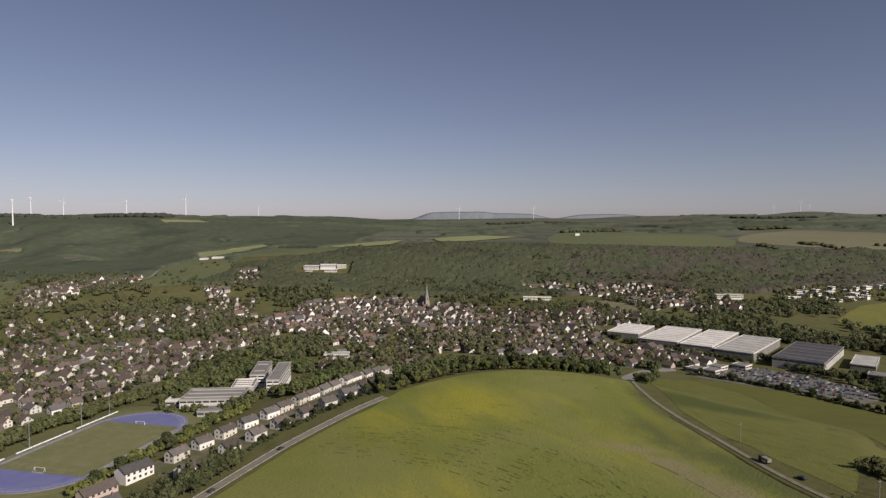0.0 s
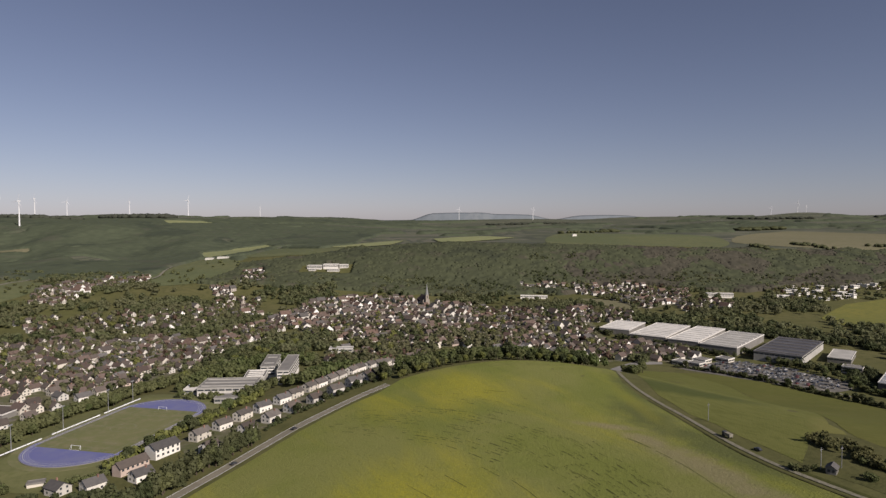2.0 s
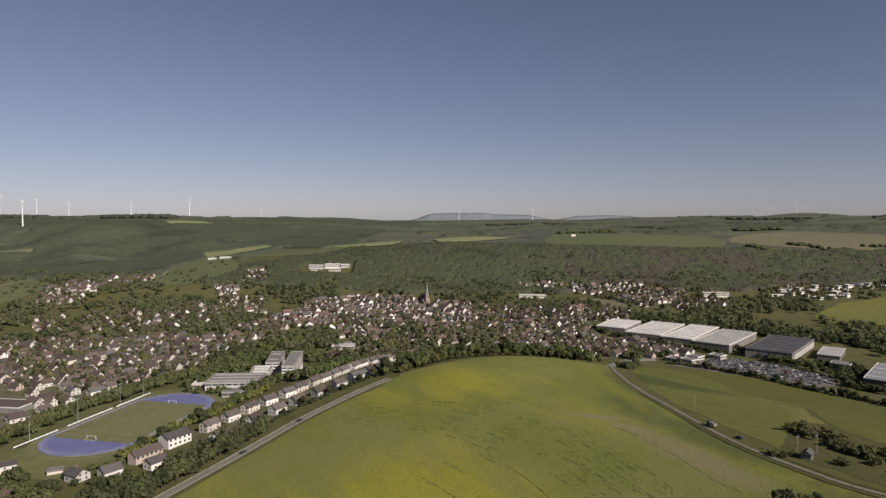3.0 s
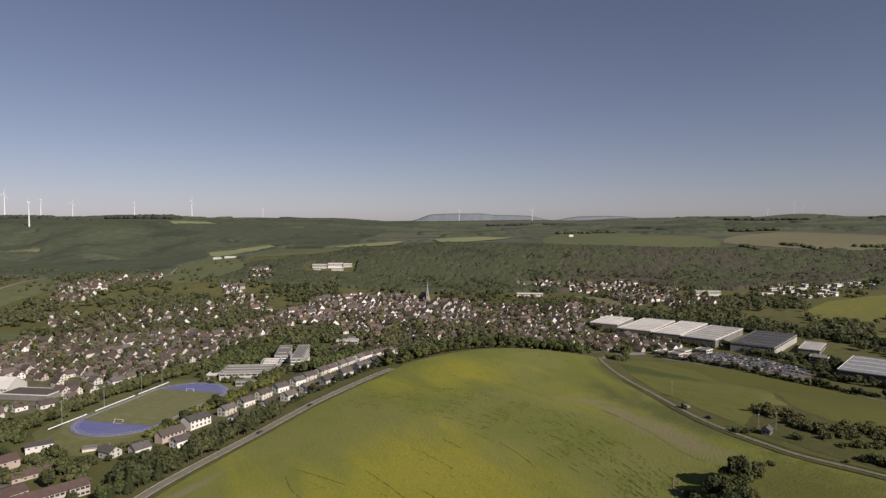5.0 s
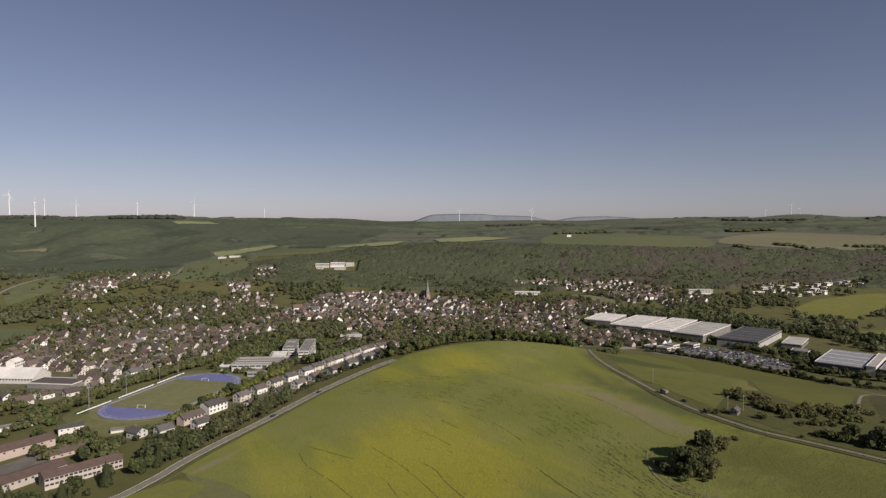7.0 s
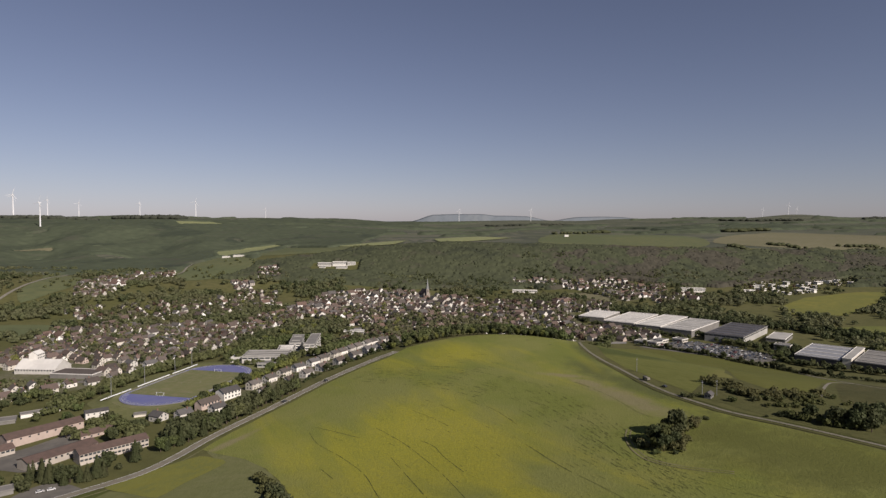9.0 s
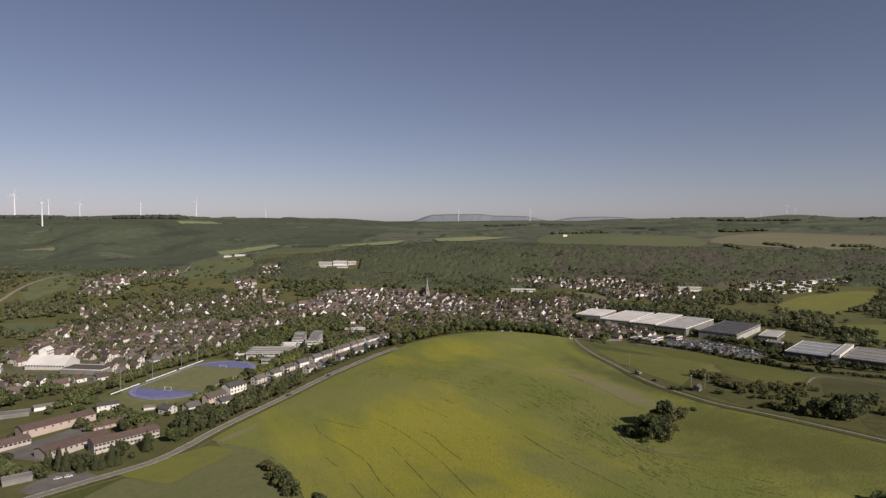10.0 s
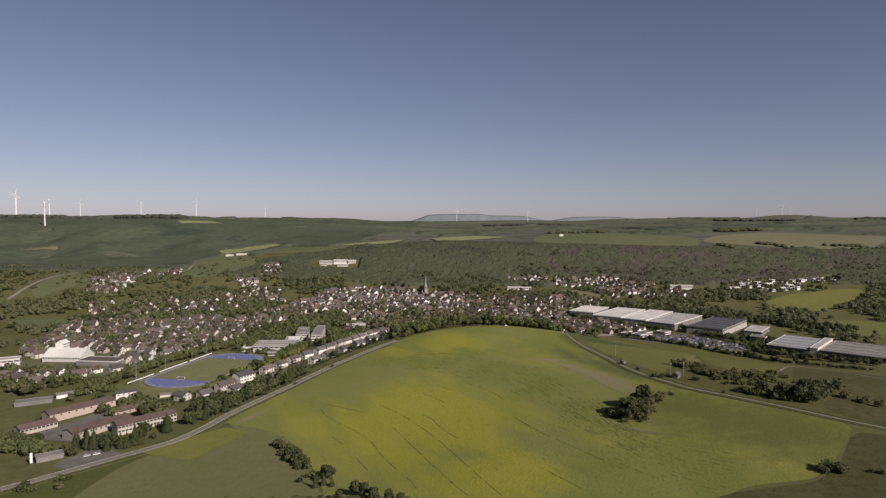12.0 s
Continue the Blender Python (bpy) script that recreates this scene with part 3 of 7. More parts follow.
def smooth_line(pts, step):
    """A curve through the points, resampled."""
    p = np.array(pts, float)
    p = np.vstack([2 * p[0] - p[1], p, 2 * p[-1] - p[-2]])
    out = []
    for i in range(1, len(p) - 2):
        n = max(2, int(np.hypot(*(p[i + 1] - p[i])) / step))
        for t in np.arange(n) / n:
            out.append(0.5 * (2 * p[i] + (p[i + 1] - p[i - 1]) * t + (2 * p[i - 1] - 5 * p[i] + 4 * p[i + 1] - p[i + 2]) * t**2 + (3 * p[i] - p[i - 1] - 3 * p[i + 1] + p[i + 2]) * t**3))
    return np.array(out + [p[-2]])


def ribbon(name, pts, width, mat, lift, label, category, step=6.0, shift=0.0, parent=None):
    c = smooth_line(pts, step)
    d = np.gradient(c, axis=0)
    d /= np.hypot(d[:, 0], d[:, 1])[:, None]
    side = np.stack([d[:, 1], -d[:, 0]], 1)
    rows = [c + side * (shift + w) for w in (-width / 2, width / 2)]
    v = np.array([[*r[i], float(hgt(*c[i])) * 0.4 + float(hgt(*r[i])) * 0.6 + lift] for i in range(len(c)) for r in rows])
    f = np.array([[2 * i, 2 * i + 1, 2 * i + 3, 2 * i + 2] for i in range(len(c) - 1)])
    ob = new(name, mesh_data(name, v, f, [mat]))
    if parent:
        ob.parent = parent
        return ob
    return tagged(ob, label, category, "", "structure")


def waves(x, y, size, seed):
    """A smooth uneven pattern between about -1 and 1."""
    a = np.sin(x / size + seed) * np.cos(y / size * 1.1 + seed * 1.7)
    b = np.sin((x + y) / size * 0.57 + seed * 2.3) * np.cos((x - 0.6 * y) / size * 1.73 + seed)
    c = np.sin(x / size * 2.9 + seed * 0.7 + 2 * np.sin(y / size)) * np.sin(y / size * 2.6 + seed)
    return (a + b + 0.6 * c) / 1.8


# ---- ground ----
def ground():
    def lines(knots):
        out = []
        for (a, step), (b, _) in zip(knots, knots[1:]):
            out += list(np.arange(a, b, step))
        return np.array(out + [knots[-1][0]])

    xs = lines([(-5800, 200), (-3600, 40), (-1600, 20), (-760, 10), (760, 20), (1600, 40), (3600, 200), (5800, 1)])
    ys = lines([(-2800, 200), (-200, 40), (0, 10), (760, 20), (2200, 40), (5300, 1)])
    x, y = np.meshgrid(xs, ys)
    v = np.stack([x.ravel(), y.ravel(), hgt(x, y).ravel()], 1)
    i, j = np.meshgrid(np.arange(len(xs) - 1), np.arange(len(ys) - 1))
    a = (j * len(xs) + i).ravel()
    f = np.stack([a, a + 1, a + 1 + len(xs), a + len(xs)], 1)
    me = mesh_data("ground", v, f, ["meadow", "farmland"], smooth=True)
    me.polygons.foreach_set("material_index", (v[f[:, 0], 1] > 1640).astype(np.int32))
    tagged(new("ground", me), "rolling green meadow land of a river valley", "ground", "", "structure")


ground()
ROAD_LEFT = [(-42.4, 458.1), (-54.4, 447.1), (-68.4, 431.1), (-84.4, 409.1), (-99.4, 385.1), (-114.4, 354.1), (-128.4, 323.1), (-140.4, 298.1), (-150.4, 276.1), (-159.4, 253.1), (-166.4, 229.1), (-178.4, 202.1), (-203.4, 176.1), (-226.4, 153.1), (-245.4, 135.1), (-328.4, 71.1), (-518.4, -30.9)]
ROAD_RIGHT = [(205, 640), (172, 560), (146, 480), (141, 430), (145, 388), (151.5, 355), (156, 328), (159, 308), (163, 288), (170, 264), (183, 234), (192, 220), (207, 203), (230, 176), (251, 151), (266, 136), (300, 96), (380, 10)]
RAPE = [(-48, 441), (-62, 426), (-78, 405), (-92, 382), (-107, 351), (-121, 320), (-133, 295), (-143, 273), (-151, 251), (-154, 238), (-146, 232), (-119, 217), (-102, 201), (-86, 177), (-73, 150), (-64, 126), (-54, 95), (-39, 74), (36, 49), (116, 58), (134, 62), (155, 71), (182, 73), (193, 80), (210, 96), (243, 135), (245, 147),
        (226, 171), (204, 197), (189, 215), (178, 232), (165, 262), (158, 286), (154, 306), (151, 327), (146.5, 354), (140, 388), (136, 430), (141, 470), (138, 488), (122, 494), (95, 503), (66, 502), (38, 497), (12, 491), (-12, 479), (-33, 467)]
drape("rape_field", RAPE, "rape", 0.12, 20, "green rapeseed field in patchy yellow bloom on a hill", "field")
drape("wheat_field", [(190, 640), (251, 630), (272, 560), (255, 397), (231, 330), (225, 307), (211, 313), (192, 289), (179, 272), (170, 312), (158, 356), (152, 400), (158, 470), (178, 550)], "wheat", 0.12, 20, "light green field of young wheat", "field")
drape("far_wheat", [(258, 402), (276, 364), (298, 316), (263, 269), (250, 265), (235, 276), (230, 300), (229, 307), (235, 330)], "clover", 0.16, 20, "green meadow below the lane", "field")
drape("lower_meadow", [(178, 270), (192, 288), (212, 312), (225, 306), (262, 268), (290, 300), (330, 348), (362, 388), (368, 350), (392, 300), (450, 240), (540, 170), (520, 60), (420, 0), (384, 6), (302, 90), (265, 136), (232, 182), (211, 210), (198, 228), (188, 250)], "pasture", 0.11, 20, "rough dark pasture below the road", "field")
drape("rough_pasture", [(268, 238), (300, 300), (340, 352), (366, 352), (392, 300), (450, 240), (540, 170), (520, 60), (420, 0), (384, 10), (304, 94), (270, 138), (252, 166), (258, 188), (290, 215)], "rough", 0.18, 20, "rough brown-green pasture beyond the copse", "field")
drape("hedge_meadow", [(252, 628), (292, 618), (316, 578), (333, 538), (350, 503), (358, 470), (352, 412), (342, 356), (300, 314), (278, 366), (260, 404), (273, 560)], "clover", 0.13, 20, "olive green meadow below the hedge", "field")
drape("meadow_slope", [(-150, 234), (-121, 219), (-104, 203), (-88, 179), (-75, 152), (-66, 128), (-56, 97), (-40, 70), (-189, 75), (-196, 116), (-193, 152), (-183, 178), (-152, 166), (-146, 181), (-130, 214), (-140, 222)], "dry_meadow", 0.06, 20, "mown grass slope beside the road", "field")
drape("yellow_strip", [(-190, 184), (-179, 199), (-166, 213), (-152, 226), (-140, 222), (-130, 214), (-146, 181), (-152, 166), (-172, 174)], "mustard", 0.12, 20, "yellow flowering strip", "field")
drape("dark_meadow", [(-262, 110), (-240, 131), (-217, 154), (-196, 178), (-184, 180), (-193, 152), (-196, 116), (-200, 70), (-260, 60)], "wheat_dark", 0.06, 20, "dark green grass beside the road", "field")
drape("flowering_field", [(756, 1138), (913, 1223), (985, 1224), (948, 1163), (791, 992), (690, 915), (623, 914), (616, 982)], "yellow_field", 0.6, 20, "yellow green flowering field in the valley", "field")
drape("valley_field", [(557, 766), (663, 807), (760, 780), (700, 700), (619, 642), (575, 679)], "grass", 0.6, 20, "green valley field", "field")
drape("plateau_field", [(300, 1720), (735, 1660), (850, 1842), (918, 2140), (669, 2335), (422, 2297)], "far_grass", 0.6, 20, "green field on the plateau above the wood", "field")
drape("plateau_stubble", [(860, 1830), (965, 1690), (1297, 1690), (1727, 2211), (1681, 2359), (1430, 2620), (1043, 2194)], "plough", 0.6, 20, "pale brown field on the plateau", "field")
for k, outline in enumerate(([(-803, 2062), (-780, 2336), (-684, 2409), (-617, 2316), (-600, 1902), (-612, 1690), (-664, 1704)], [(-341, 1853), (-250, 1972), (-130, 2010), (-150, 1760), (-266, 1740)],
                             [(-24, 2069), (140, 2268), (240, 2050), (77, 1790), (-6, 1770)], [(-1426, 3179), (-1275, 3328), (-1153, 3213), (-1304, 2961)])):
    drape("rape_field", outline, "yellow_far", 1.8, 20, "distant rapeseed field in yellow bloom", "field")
drape("hill_pasture", [(-632, 1225), (-646, 1340), (-668, 1502), (-652, 1640), (-570, 1640), (-490, 1520), (-478, 1400), (-500, 1320), (-560, 1262)], "far_grass", 0.6, 20, "green pasture on the hillside", "field")
drape("hill_pasture", [(-807, 1032), (-840, 1147), (-900, 1272), (-749, 1162), (-732, 1045), (-751, 951)], "far_grass", 0.6, 20, "bright green pasture on the hillside", "field")
drape("hill_pasture", [(-700, 805), (-609, 818), (-569, 765), (-600, 722)], "far_grass", 0.6, 20, "bright green pasture beside the town", "field")
HILL_LANE = [(-796, 940), (-802, 972), (-813, 1017), (-825, 1076), (-829, 1120), (-842, 1186), (-839, 1214), (-850, 1300)]
ribbon("lane", HILL_LANE, 7.0, "gravel", 0.9, "pale gravel lane up the hillside", "road")
drape("hill_meadow", [(-560, 1640), (-541, 1737), (-552, 2073), (-354, 1784), (-285, 1890), (-262, 1600), (-375, 1600), (-475, 1610)], "far_grass", 0.8, 20, "green meadow on the crest above the pasture", "field")
drape("hill_stubble", [(-1602, 2176), (-1475, 2217), (-1446, 2171), (-1562, 2119)], "fallow", 1.2, 20, "pale stubble field on the far hillside", "field")
ribbon("road", ROAD_LEFT, 7.2, "asphalt", 0.2, "grey asphalt country road with pale verges", "road")
ribbon("road", ROAD_RIGHT, 2.7, "lane", 0.26, "narrow pale asphalt country road", "road")
ribbon("lane", [(350, 560), (366, 520), (366, 470), (358, 404), (349, 352), (352, 310), (380, 255), (440, 190), (540, 110)], 2.3, "gravel", 0.2, "pale gravel farm lane", "road")
ribbon("lane", [(262, 255), (268, 264), (290, 296), (313, 327), (332, 346), (348, 352)], 2.0, "gravel", 0.22, "pale gravel farm track", "road")
for edge in (-3.2, 3.2):
    ribbon("road_marking", ROAD_LEFT, 0.3, "line_white", 0.26, "white edge line of the country road", "road marking", shift=edge)
ribbon("cycle_path", ROAD_LEFT[4:], 1.0, "fallow", 0.2, "pale gravel path beside the country road", "path", shift=-9.0)
ribbon("ditch", ROAD_RIGHT[4:], 1.3, "rough", 0.2, "dark grassy ditch beside the narrow road", "ditch", shift=4.4)
# flat strip, the ditch's shadow put into its dark colour
ribbon("verge", ROAD_RIGHT[9:], 2.2, "furrow", 0.2, "overgrown ditch beside the narrow road, its shadow as dark colour", "ditch", shift=-3.4)
for shift in (0.0, 2.6):
    ribbon("field_track", [(121, 214), (117, 204), (115, 193), (115, 180), (118, 168), (127, 158), (138, 150), (152, 143)], 0.8, "fallow", 0.24, "pale worn wheel track round the copse", "path", 4.0, shift=shift)
drape("junction", [(186, 652), (226, 690), (252, 690), (250, 676), (215, 668), (196, 640), (178, 575), (172, 580)], "yard", 0.16, 20, "grey asphalt road junction at the edge of town", "road")
drape("rough_slope", [(-39, 77), (36, 47), (116, 58), (144, 66), (185, 71), (210, 92), (245, 130), (300, 84), (300, -40), (-200, -40), (-190, 72), (-60, 72)], "rough", 0.10, 20, "rough dark grass below the field", "field")
ribbon("hill_lane", [(-622, 1200), (-630, 1290), (-627, 1350), (-655, 1450), (-668, 1521)], 5, "gravel", 2.2, "pale lane along the hillside pasture", "road", 15)
drape("bare_strip", [(-1640, 2183), (-1468, 2207), (-1430, 2150), (-1610, 2133)], "plough", 1.8, 20, "pale bare strip on the far hillside", "field")
drape("bare_strip", [(-1800, 2720), (-1676, 2749), (-1620, 2653), (-1740, 2640)], "plough", 1.8, 20, "pale field strip below the skyline", "field")
drape("bare_strip", [(-270, 1300), (-246, 1365), (-236, 1330), (-256, 1270)], "fallow", 0.6, 20, "pale rocky clearing in the wood", "clearing")
# tramlines: long dark wheel lines on the near slope, and fields of short broken dashes between two guiding curves
WHEEL_LINES = [[(-88, 258), (-78, 237), (-58, 212), (-41, 185), (-30, 154), (-20, 130)], [(-44, 260), (-34, 247), (-16, 219), (3, 178), (16, 139), (28, 102), (36, 79)], [(-31, 216), (-20, 188), (-5, 148), (10, 106), (20, 82)],
               [(-91, 271), (-67, 254), (-51, 242)], [(-46, 154), (-35, 129)], [(-13, 115), (-7, 98)], [(-8, 228), (-1, 218), (5, 201), (17, 174)], [(31, 290), (44, 266), (55, 238)], [(54, 210), (69, 171), (82, 144), (101, 103)], [(60, 114), (76, 80)], [(-69, 198), (-58, 181)]]
WHEEL_MARKS = [[(106, 326), (115, 309), (125, 281), (131, 254), (135, 239), (145, 219)], [(2, 292), (13, 277)], [(-23, 291), (-7, 272), (2, 260), (8, 251)], [(-59, 400), (-35, 386)], [(27, 425), (47, 416)]]
NEAR_DASHES = [([(20, 344), (50, 300), (72, 255), (90, 200), (104, 150), (114, 100)], [(62, 352), (90, 304), (106, 266), (116, 220), (124, 170), (134, 112)], 34, 0.3, 0.15),
          ([(56, 272), (78, 222), (87, 198), (100, 156)], [(85, 327), (98, 284), (112, 238), (118, 200), (126, 160)], 10, 0.62, 0.30),
          ([(-90, 262), (-52, 230), (-20, 190), (0, 140), (12, 100)], [(10, 330), (44, 280), (66, 235), (84, 180), (102, 100)], 26, 0.10, 0.14)]
FAR_DASHES = [([(94, 220), (111, 184), (125, 158), (140, 138), (157, 122), (181, 100)], [(70, 172), (82, 146), (99, 116), (113, 90), (127, 73), (138, 64)], 14, 0.5, 0.22),
          ([(10, 436), (26, 426), (46, 414), (70, 398)], [(-30, 395), (-8, 386), (10, 374), (34, 352)], 12, 0.35, 0.2),
          ([(-84, 372), (-40, 352), (0, 330), (30, 300)], [(-60, 408), (-16, 396), (30, 372), (66, 340)], 17, 0.55, 0.32)]
ROWS_RNG = np.random.default_rng(3)


def tramlines():
    v, f = [], []

    def strip(c, lo, hi, wide):
        d = np.gradient(c, axis=0)
        side = np.stack([-d[:, 1], d[:, 0]], 1) / (np.hypot(d[:, 0], d[:, 1])[:, None] + 1e-6)
        w = wide * ROWS_RNG.uniform(0.5, 1.3, len(c))
        for j in range(lo, min(hi, len(c) - 1)):
            n = len(v)
            for p, q in ((j, -w[j]), (j, w[j]), (j + 1, w[j + 1]), (j + 1, -w[j + 1])):
                x, y = c[p] + side[p] * q
                v.append((x, y, float(hgt(x, y)) + 0.2))
            f.append((n, n + 1, n + 2, n + 3))

    for line in WHEEL_LINES + WHEEL_MARKS:
        c = smooth_line(line, 2.0)
        c = c + np.cumsum(ROWS_RNG.normal(0, 0.03, c.shape), axis=0)
        i = int(ROWS_RNG.integers(0, 6))
        while i < len(c) - 2:
            run = int(ROWS_RNG.integers(6, 30))
            strip(c, i, i + run, float(ROWS_RNG.uniform(0.13, 0.28)))
            i += run + int(ROWS_RNG.integers(1, 4))
    for one, two, count, share, wide in NEAR_DASHES + FAR_DASHES:
        ends = [smooth_line(g, 2.0) for g in (one, two)]
        m = int(max(map(len, ends)) * 1.4)
        ends = [np.array([np.interp(np.linspace(0, 1, m), np.linspace(0, 1, len(g)), g[:, k]) for k in (0, 1)]).T for g in ends]
        for a in np.linspace(0, 1, count) + ROWS_RNG.normal(0, 0.2 / count, count):
            c = ends[0] * (1 - a) + ends[1] * a
            c = c + np.cumsum(ROWS_RNG.normal(0, 0.025, c.shape), axis=0)
            i = int(ROWS_RNG.integers(0, 4))
            while i < m - 2:
                run = int(ROWS_RNG.choice([1, 1, 2, 2, 3, 4, 6]))
                patchy = 0.75 + 0.6 * float(waves(c[i, 0], c[i, 1], 13.0, 1.7))
                if ROWS_RNG.uniform() < share * patchy:
                    strip(c, i, i + run, wide * float(ROWS_RNG.uniform(0.4, 1.2)))
                i += run + int(ROWS_RNG.integers(1, 3))
    tagged(new("tramlines", mesh_data("tramlines", v, f, ["furrow"])), "dark broken tramlines across the rapeseed field", "furrows", "", "stuff")


tramlines()


def distant_hills():
    """Pale far ridges beyond the last fields, their haze painted in as blue-grey."""
    xs = np.arange(-4200, 4201, 40.0)
    def mesa(a, b, soft, h):
        return h * smooth01((xs - a) / soft) * (1 - smooth01((xs - b + soft) / soft))

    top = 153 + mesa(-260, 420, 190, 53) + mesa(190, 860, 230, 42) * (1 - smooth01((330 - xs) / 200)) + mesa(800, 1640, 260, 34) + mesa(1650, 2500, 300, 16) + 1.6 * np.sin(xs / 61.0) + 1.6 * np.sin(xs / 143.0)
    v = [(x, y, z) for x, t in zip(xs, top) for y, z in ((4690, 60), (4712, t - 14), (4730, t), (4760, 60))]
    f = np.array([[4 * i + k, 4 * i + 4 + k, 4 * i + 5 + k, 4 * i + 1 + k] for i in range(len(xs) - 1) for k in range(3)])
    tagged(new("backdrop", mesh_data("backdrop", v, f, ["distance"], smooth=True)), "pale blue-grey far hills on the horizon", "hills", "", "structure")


distant_hills()
drape("layby", [(-238, 166), (-237, 182), (-230, 193), (-219, 193), (-206, 186), (-198, 178), (-206, 170), (-222, 158)], "lot", 0.14, 10, "grey asphalt layby beside the country road", "road")
drape("house_gardens", [(-150, 345), (-128, 382), (-105, 425), (-84, 450), (-60, 474), (-50, 492), (-40, 606), (-60, 606), (-85, 548), (-110, 503), (-135, 462), (-160, 417), (-178, 380)], "garden", 0.17, 10, "brown and green gardens of the row houses", "garden")


# ---- trees ----
RNG = np.random.default_rng(7)


def leaf_cloud(rng, n, lumps, size):
    """Leaf clumps: bent quads spread over a few overlapping lumps (centre and radii)."""
    w = np.array([a * b + c for *_, a, b, c in lumps])
    pick = rng.choice(len(lumps), n, p=w / w.sum())
    d = rng.normal(size=(n, 3))
    d /= np.linalg.norm(d, axis=1)[:, None]
    lump = np.array(lumps)[pick]
    c = lump[:, :3] + d * lump[:, 3:] * rng.uniform(0.72, 1.08, (n, 1))
    face = d + rng.normal(scale=0.55, size=(n, 3))
    face /= np.linalg.norm(face, axis=1)[:, None]
    u = np.cross(face, rng.normal(size=(n, 3)))
    u /= np.linalg.norm(u, axis=1)[:, None]
    v = np.cross(face, u)
    s = size * rng.uniform(0.6, 1.3, (n, 1))
    quad = np.stack([c - u * s - v * s * 0.5, c + u * s * 0.4 - v * s, c + u * s + v * s * 0.6, c - u * s * 0.5 + v * s * 0.9], 1)
    quad[:, 0] -= face * s * 0.3
    quad[:, 2] -= face * s * 0.3
    return quad.reshape(-1, 3), np.arange(4 * n).reshape(-1, 4)


def broad_lumps(rng, r, h, n):
    """Lumps of a broad crown of radius r between 0.25 h and h."""
    out = [(0, 0, 0.62 * h, 0.72 * r, 0.72 * r, 0.33 * h)]
    for k in range(n):
        a, q, z = 6.283 * k / n + rng.uniform(-0.5, 0.5), rng.uniform(0.35, 0.62) * r, rng.uniform(0.42, 0.82) * h
        s = rng.uniform(0.34, 0.52) * r
        out.append((q * math.cos(a), q * math.sin(a), z, s, s, s * 0.85))
    return out


def make_tree(rng, r, h, leaf, count, label, category="tree", name="tree"):
    ob = thing(name, label, category)
    s = Shape().tube((0, 0, -1), (0.1, 0, 0.34 * h), 0.035 * h, 0.024 * h, 8)
    s.tube((0.1, 0, 0.34 * h), (0, 0.1, 0.72 * h), 0.024 * h, 0.008 * h, 6)
    for k in range(5):
        a = 1.26 * k + rng.uniform(-0.4, 0.4)
        s.tube((0.05, 0, (0.26 + 0.05 * k) * h), (0.55 * r * math.cos(a), 0.55 * r * math.sin(a), (0.5 + 0.06 * k) * h), 0.014 * h, 0.005 * h, 5)
    part("trunk", s, "bark", ob)
    v, f = leaf_cloud(rng, int(1.6 * count), broad_lumps(rng, r, h, 9), 0.058 * h)
    part("crown", mesh_data("crown", v, f, [leaf]), leaf, ob)
    return ob


def make_conifer(rng, r, h, count, label):
    ob = thing("conifer", label, "tree")
    part("trunk", Shape().tube((0, 0, -1), (0, 0, 0.9 * h), 0.02 * h, 0.006 * h, 7), "bark", ob)
    z = rng.uniform(0.05, 1.0, count) ** 1.2
    a = rng.uniform(0, 6.283, count)
    q = r * (1.02 - z) * rng.uniform(0.55, 1.1, count)
    c = np.stack([q * np.cos(a), q * np.sin(a), (0.08 + 0.92 * z) * h], 1)
    out = np.stack([np.cos(a), np.sin(a), -0.5 + 0 * a], 1)
    side = np.stack([-np.sin(a), np.cos(a), 0 * a], 1)
    s = (0.11 * h * (1.1 - 0.7 * z) * rng.uniform(0.6, 1.2, count))[:, None] * 0.6
    quad = np.stack([c - out * s, c + side * s * 0.7, c + out * s * 1.3, c - side * s * 0.7], 1)
    part("crown", mesh_data("crown", quad.reshape(-1, 3), np.arange(4 * count).reshape(-1, 4), ["leaf_dark"]), "leaf_dark", ob)
    return ob


def make_bush(rng, r, leaf, count, label):
    ob = thing("bush", label, "bush")
    s = Shape()
    for k in range(5):
        a = 1.26 * k
        s.tube((0, 0, -0.5), (0.5 * r * math.cos(a), 0.5 * r * math.sin(a), 0.8 * r), 0.06 * r, 0.02 * r, 5)
    part("stem", s, "bark", ob)
    lumps = [(rng.uniform(-0.5, 0.5) * r, rng.uniform(-0.5, 0.5) * r, rng.uniform(0.45, 0.85) * r, 0.55 * r, 0.55 * r, 0.5 * r) for _ in range(6)]
    v, f = leaf_cloud(rng, count, lumps, 0.15 * r)
    part("crown", mesh_data("crown", v, f, [leaf]), leaf, ob)
    return ob


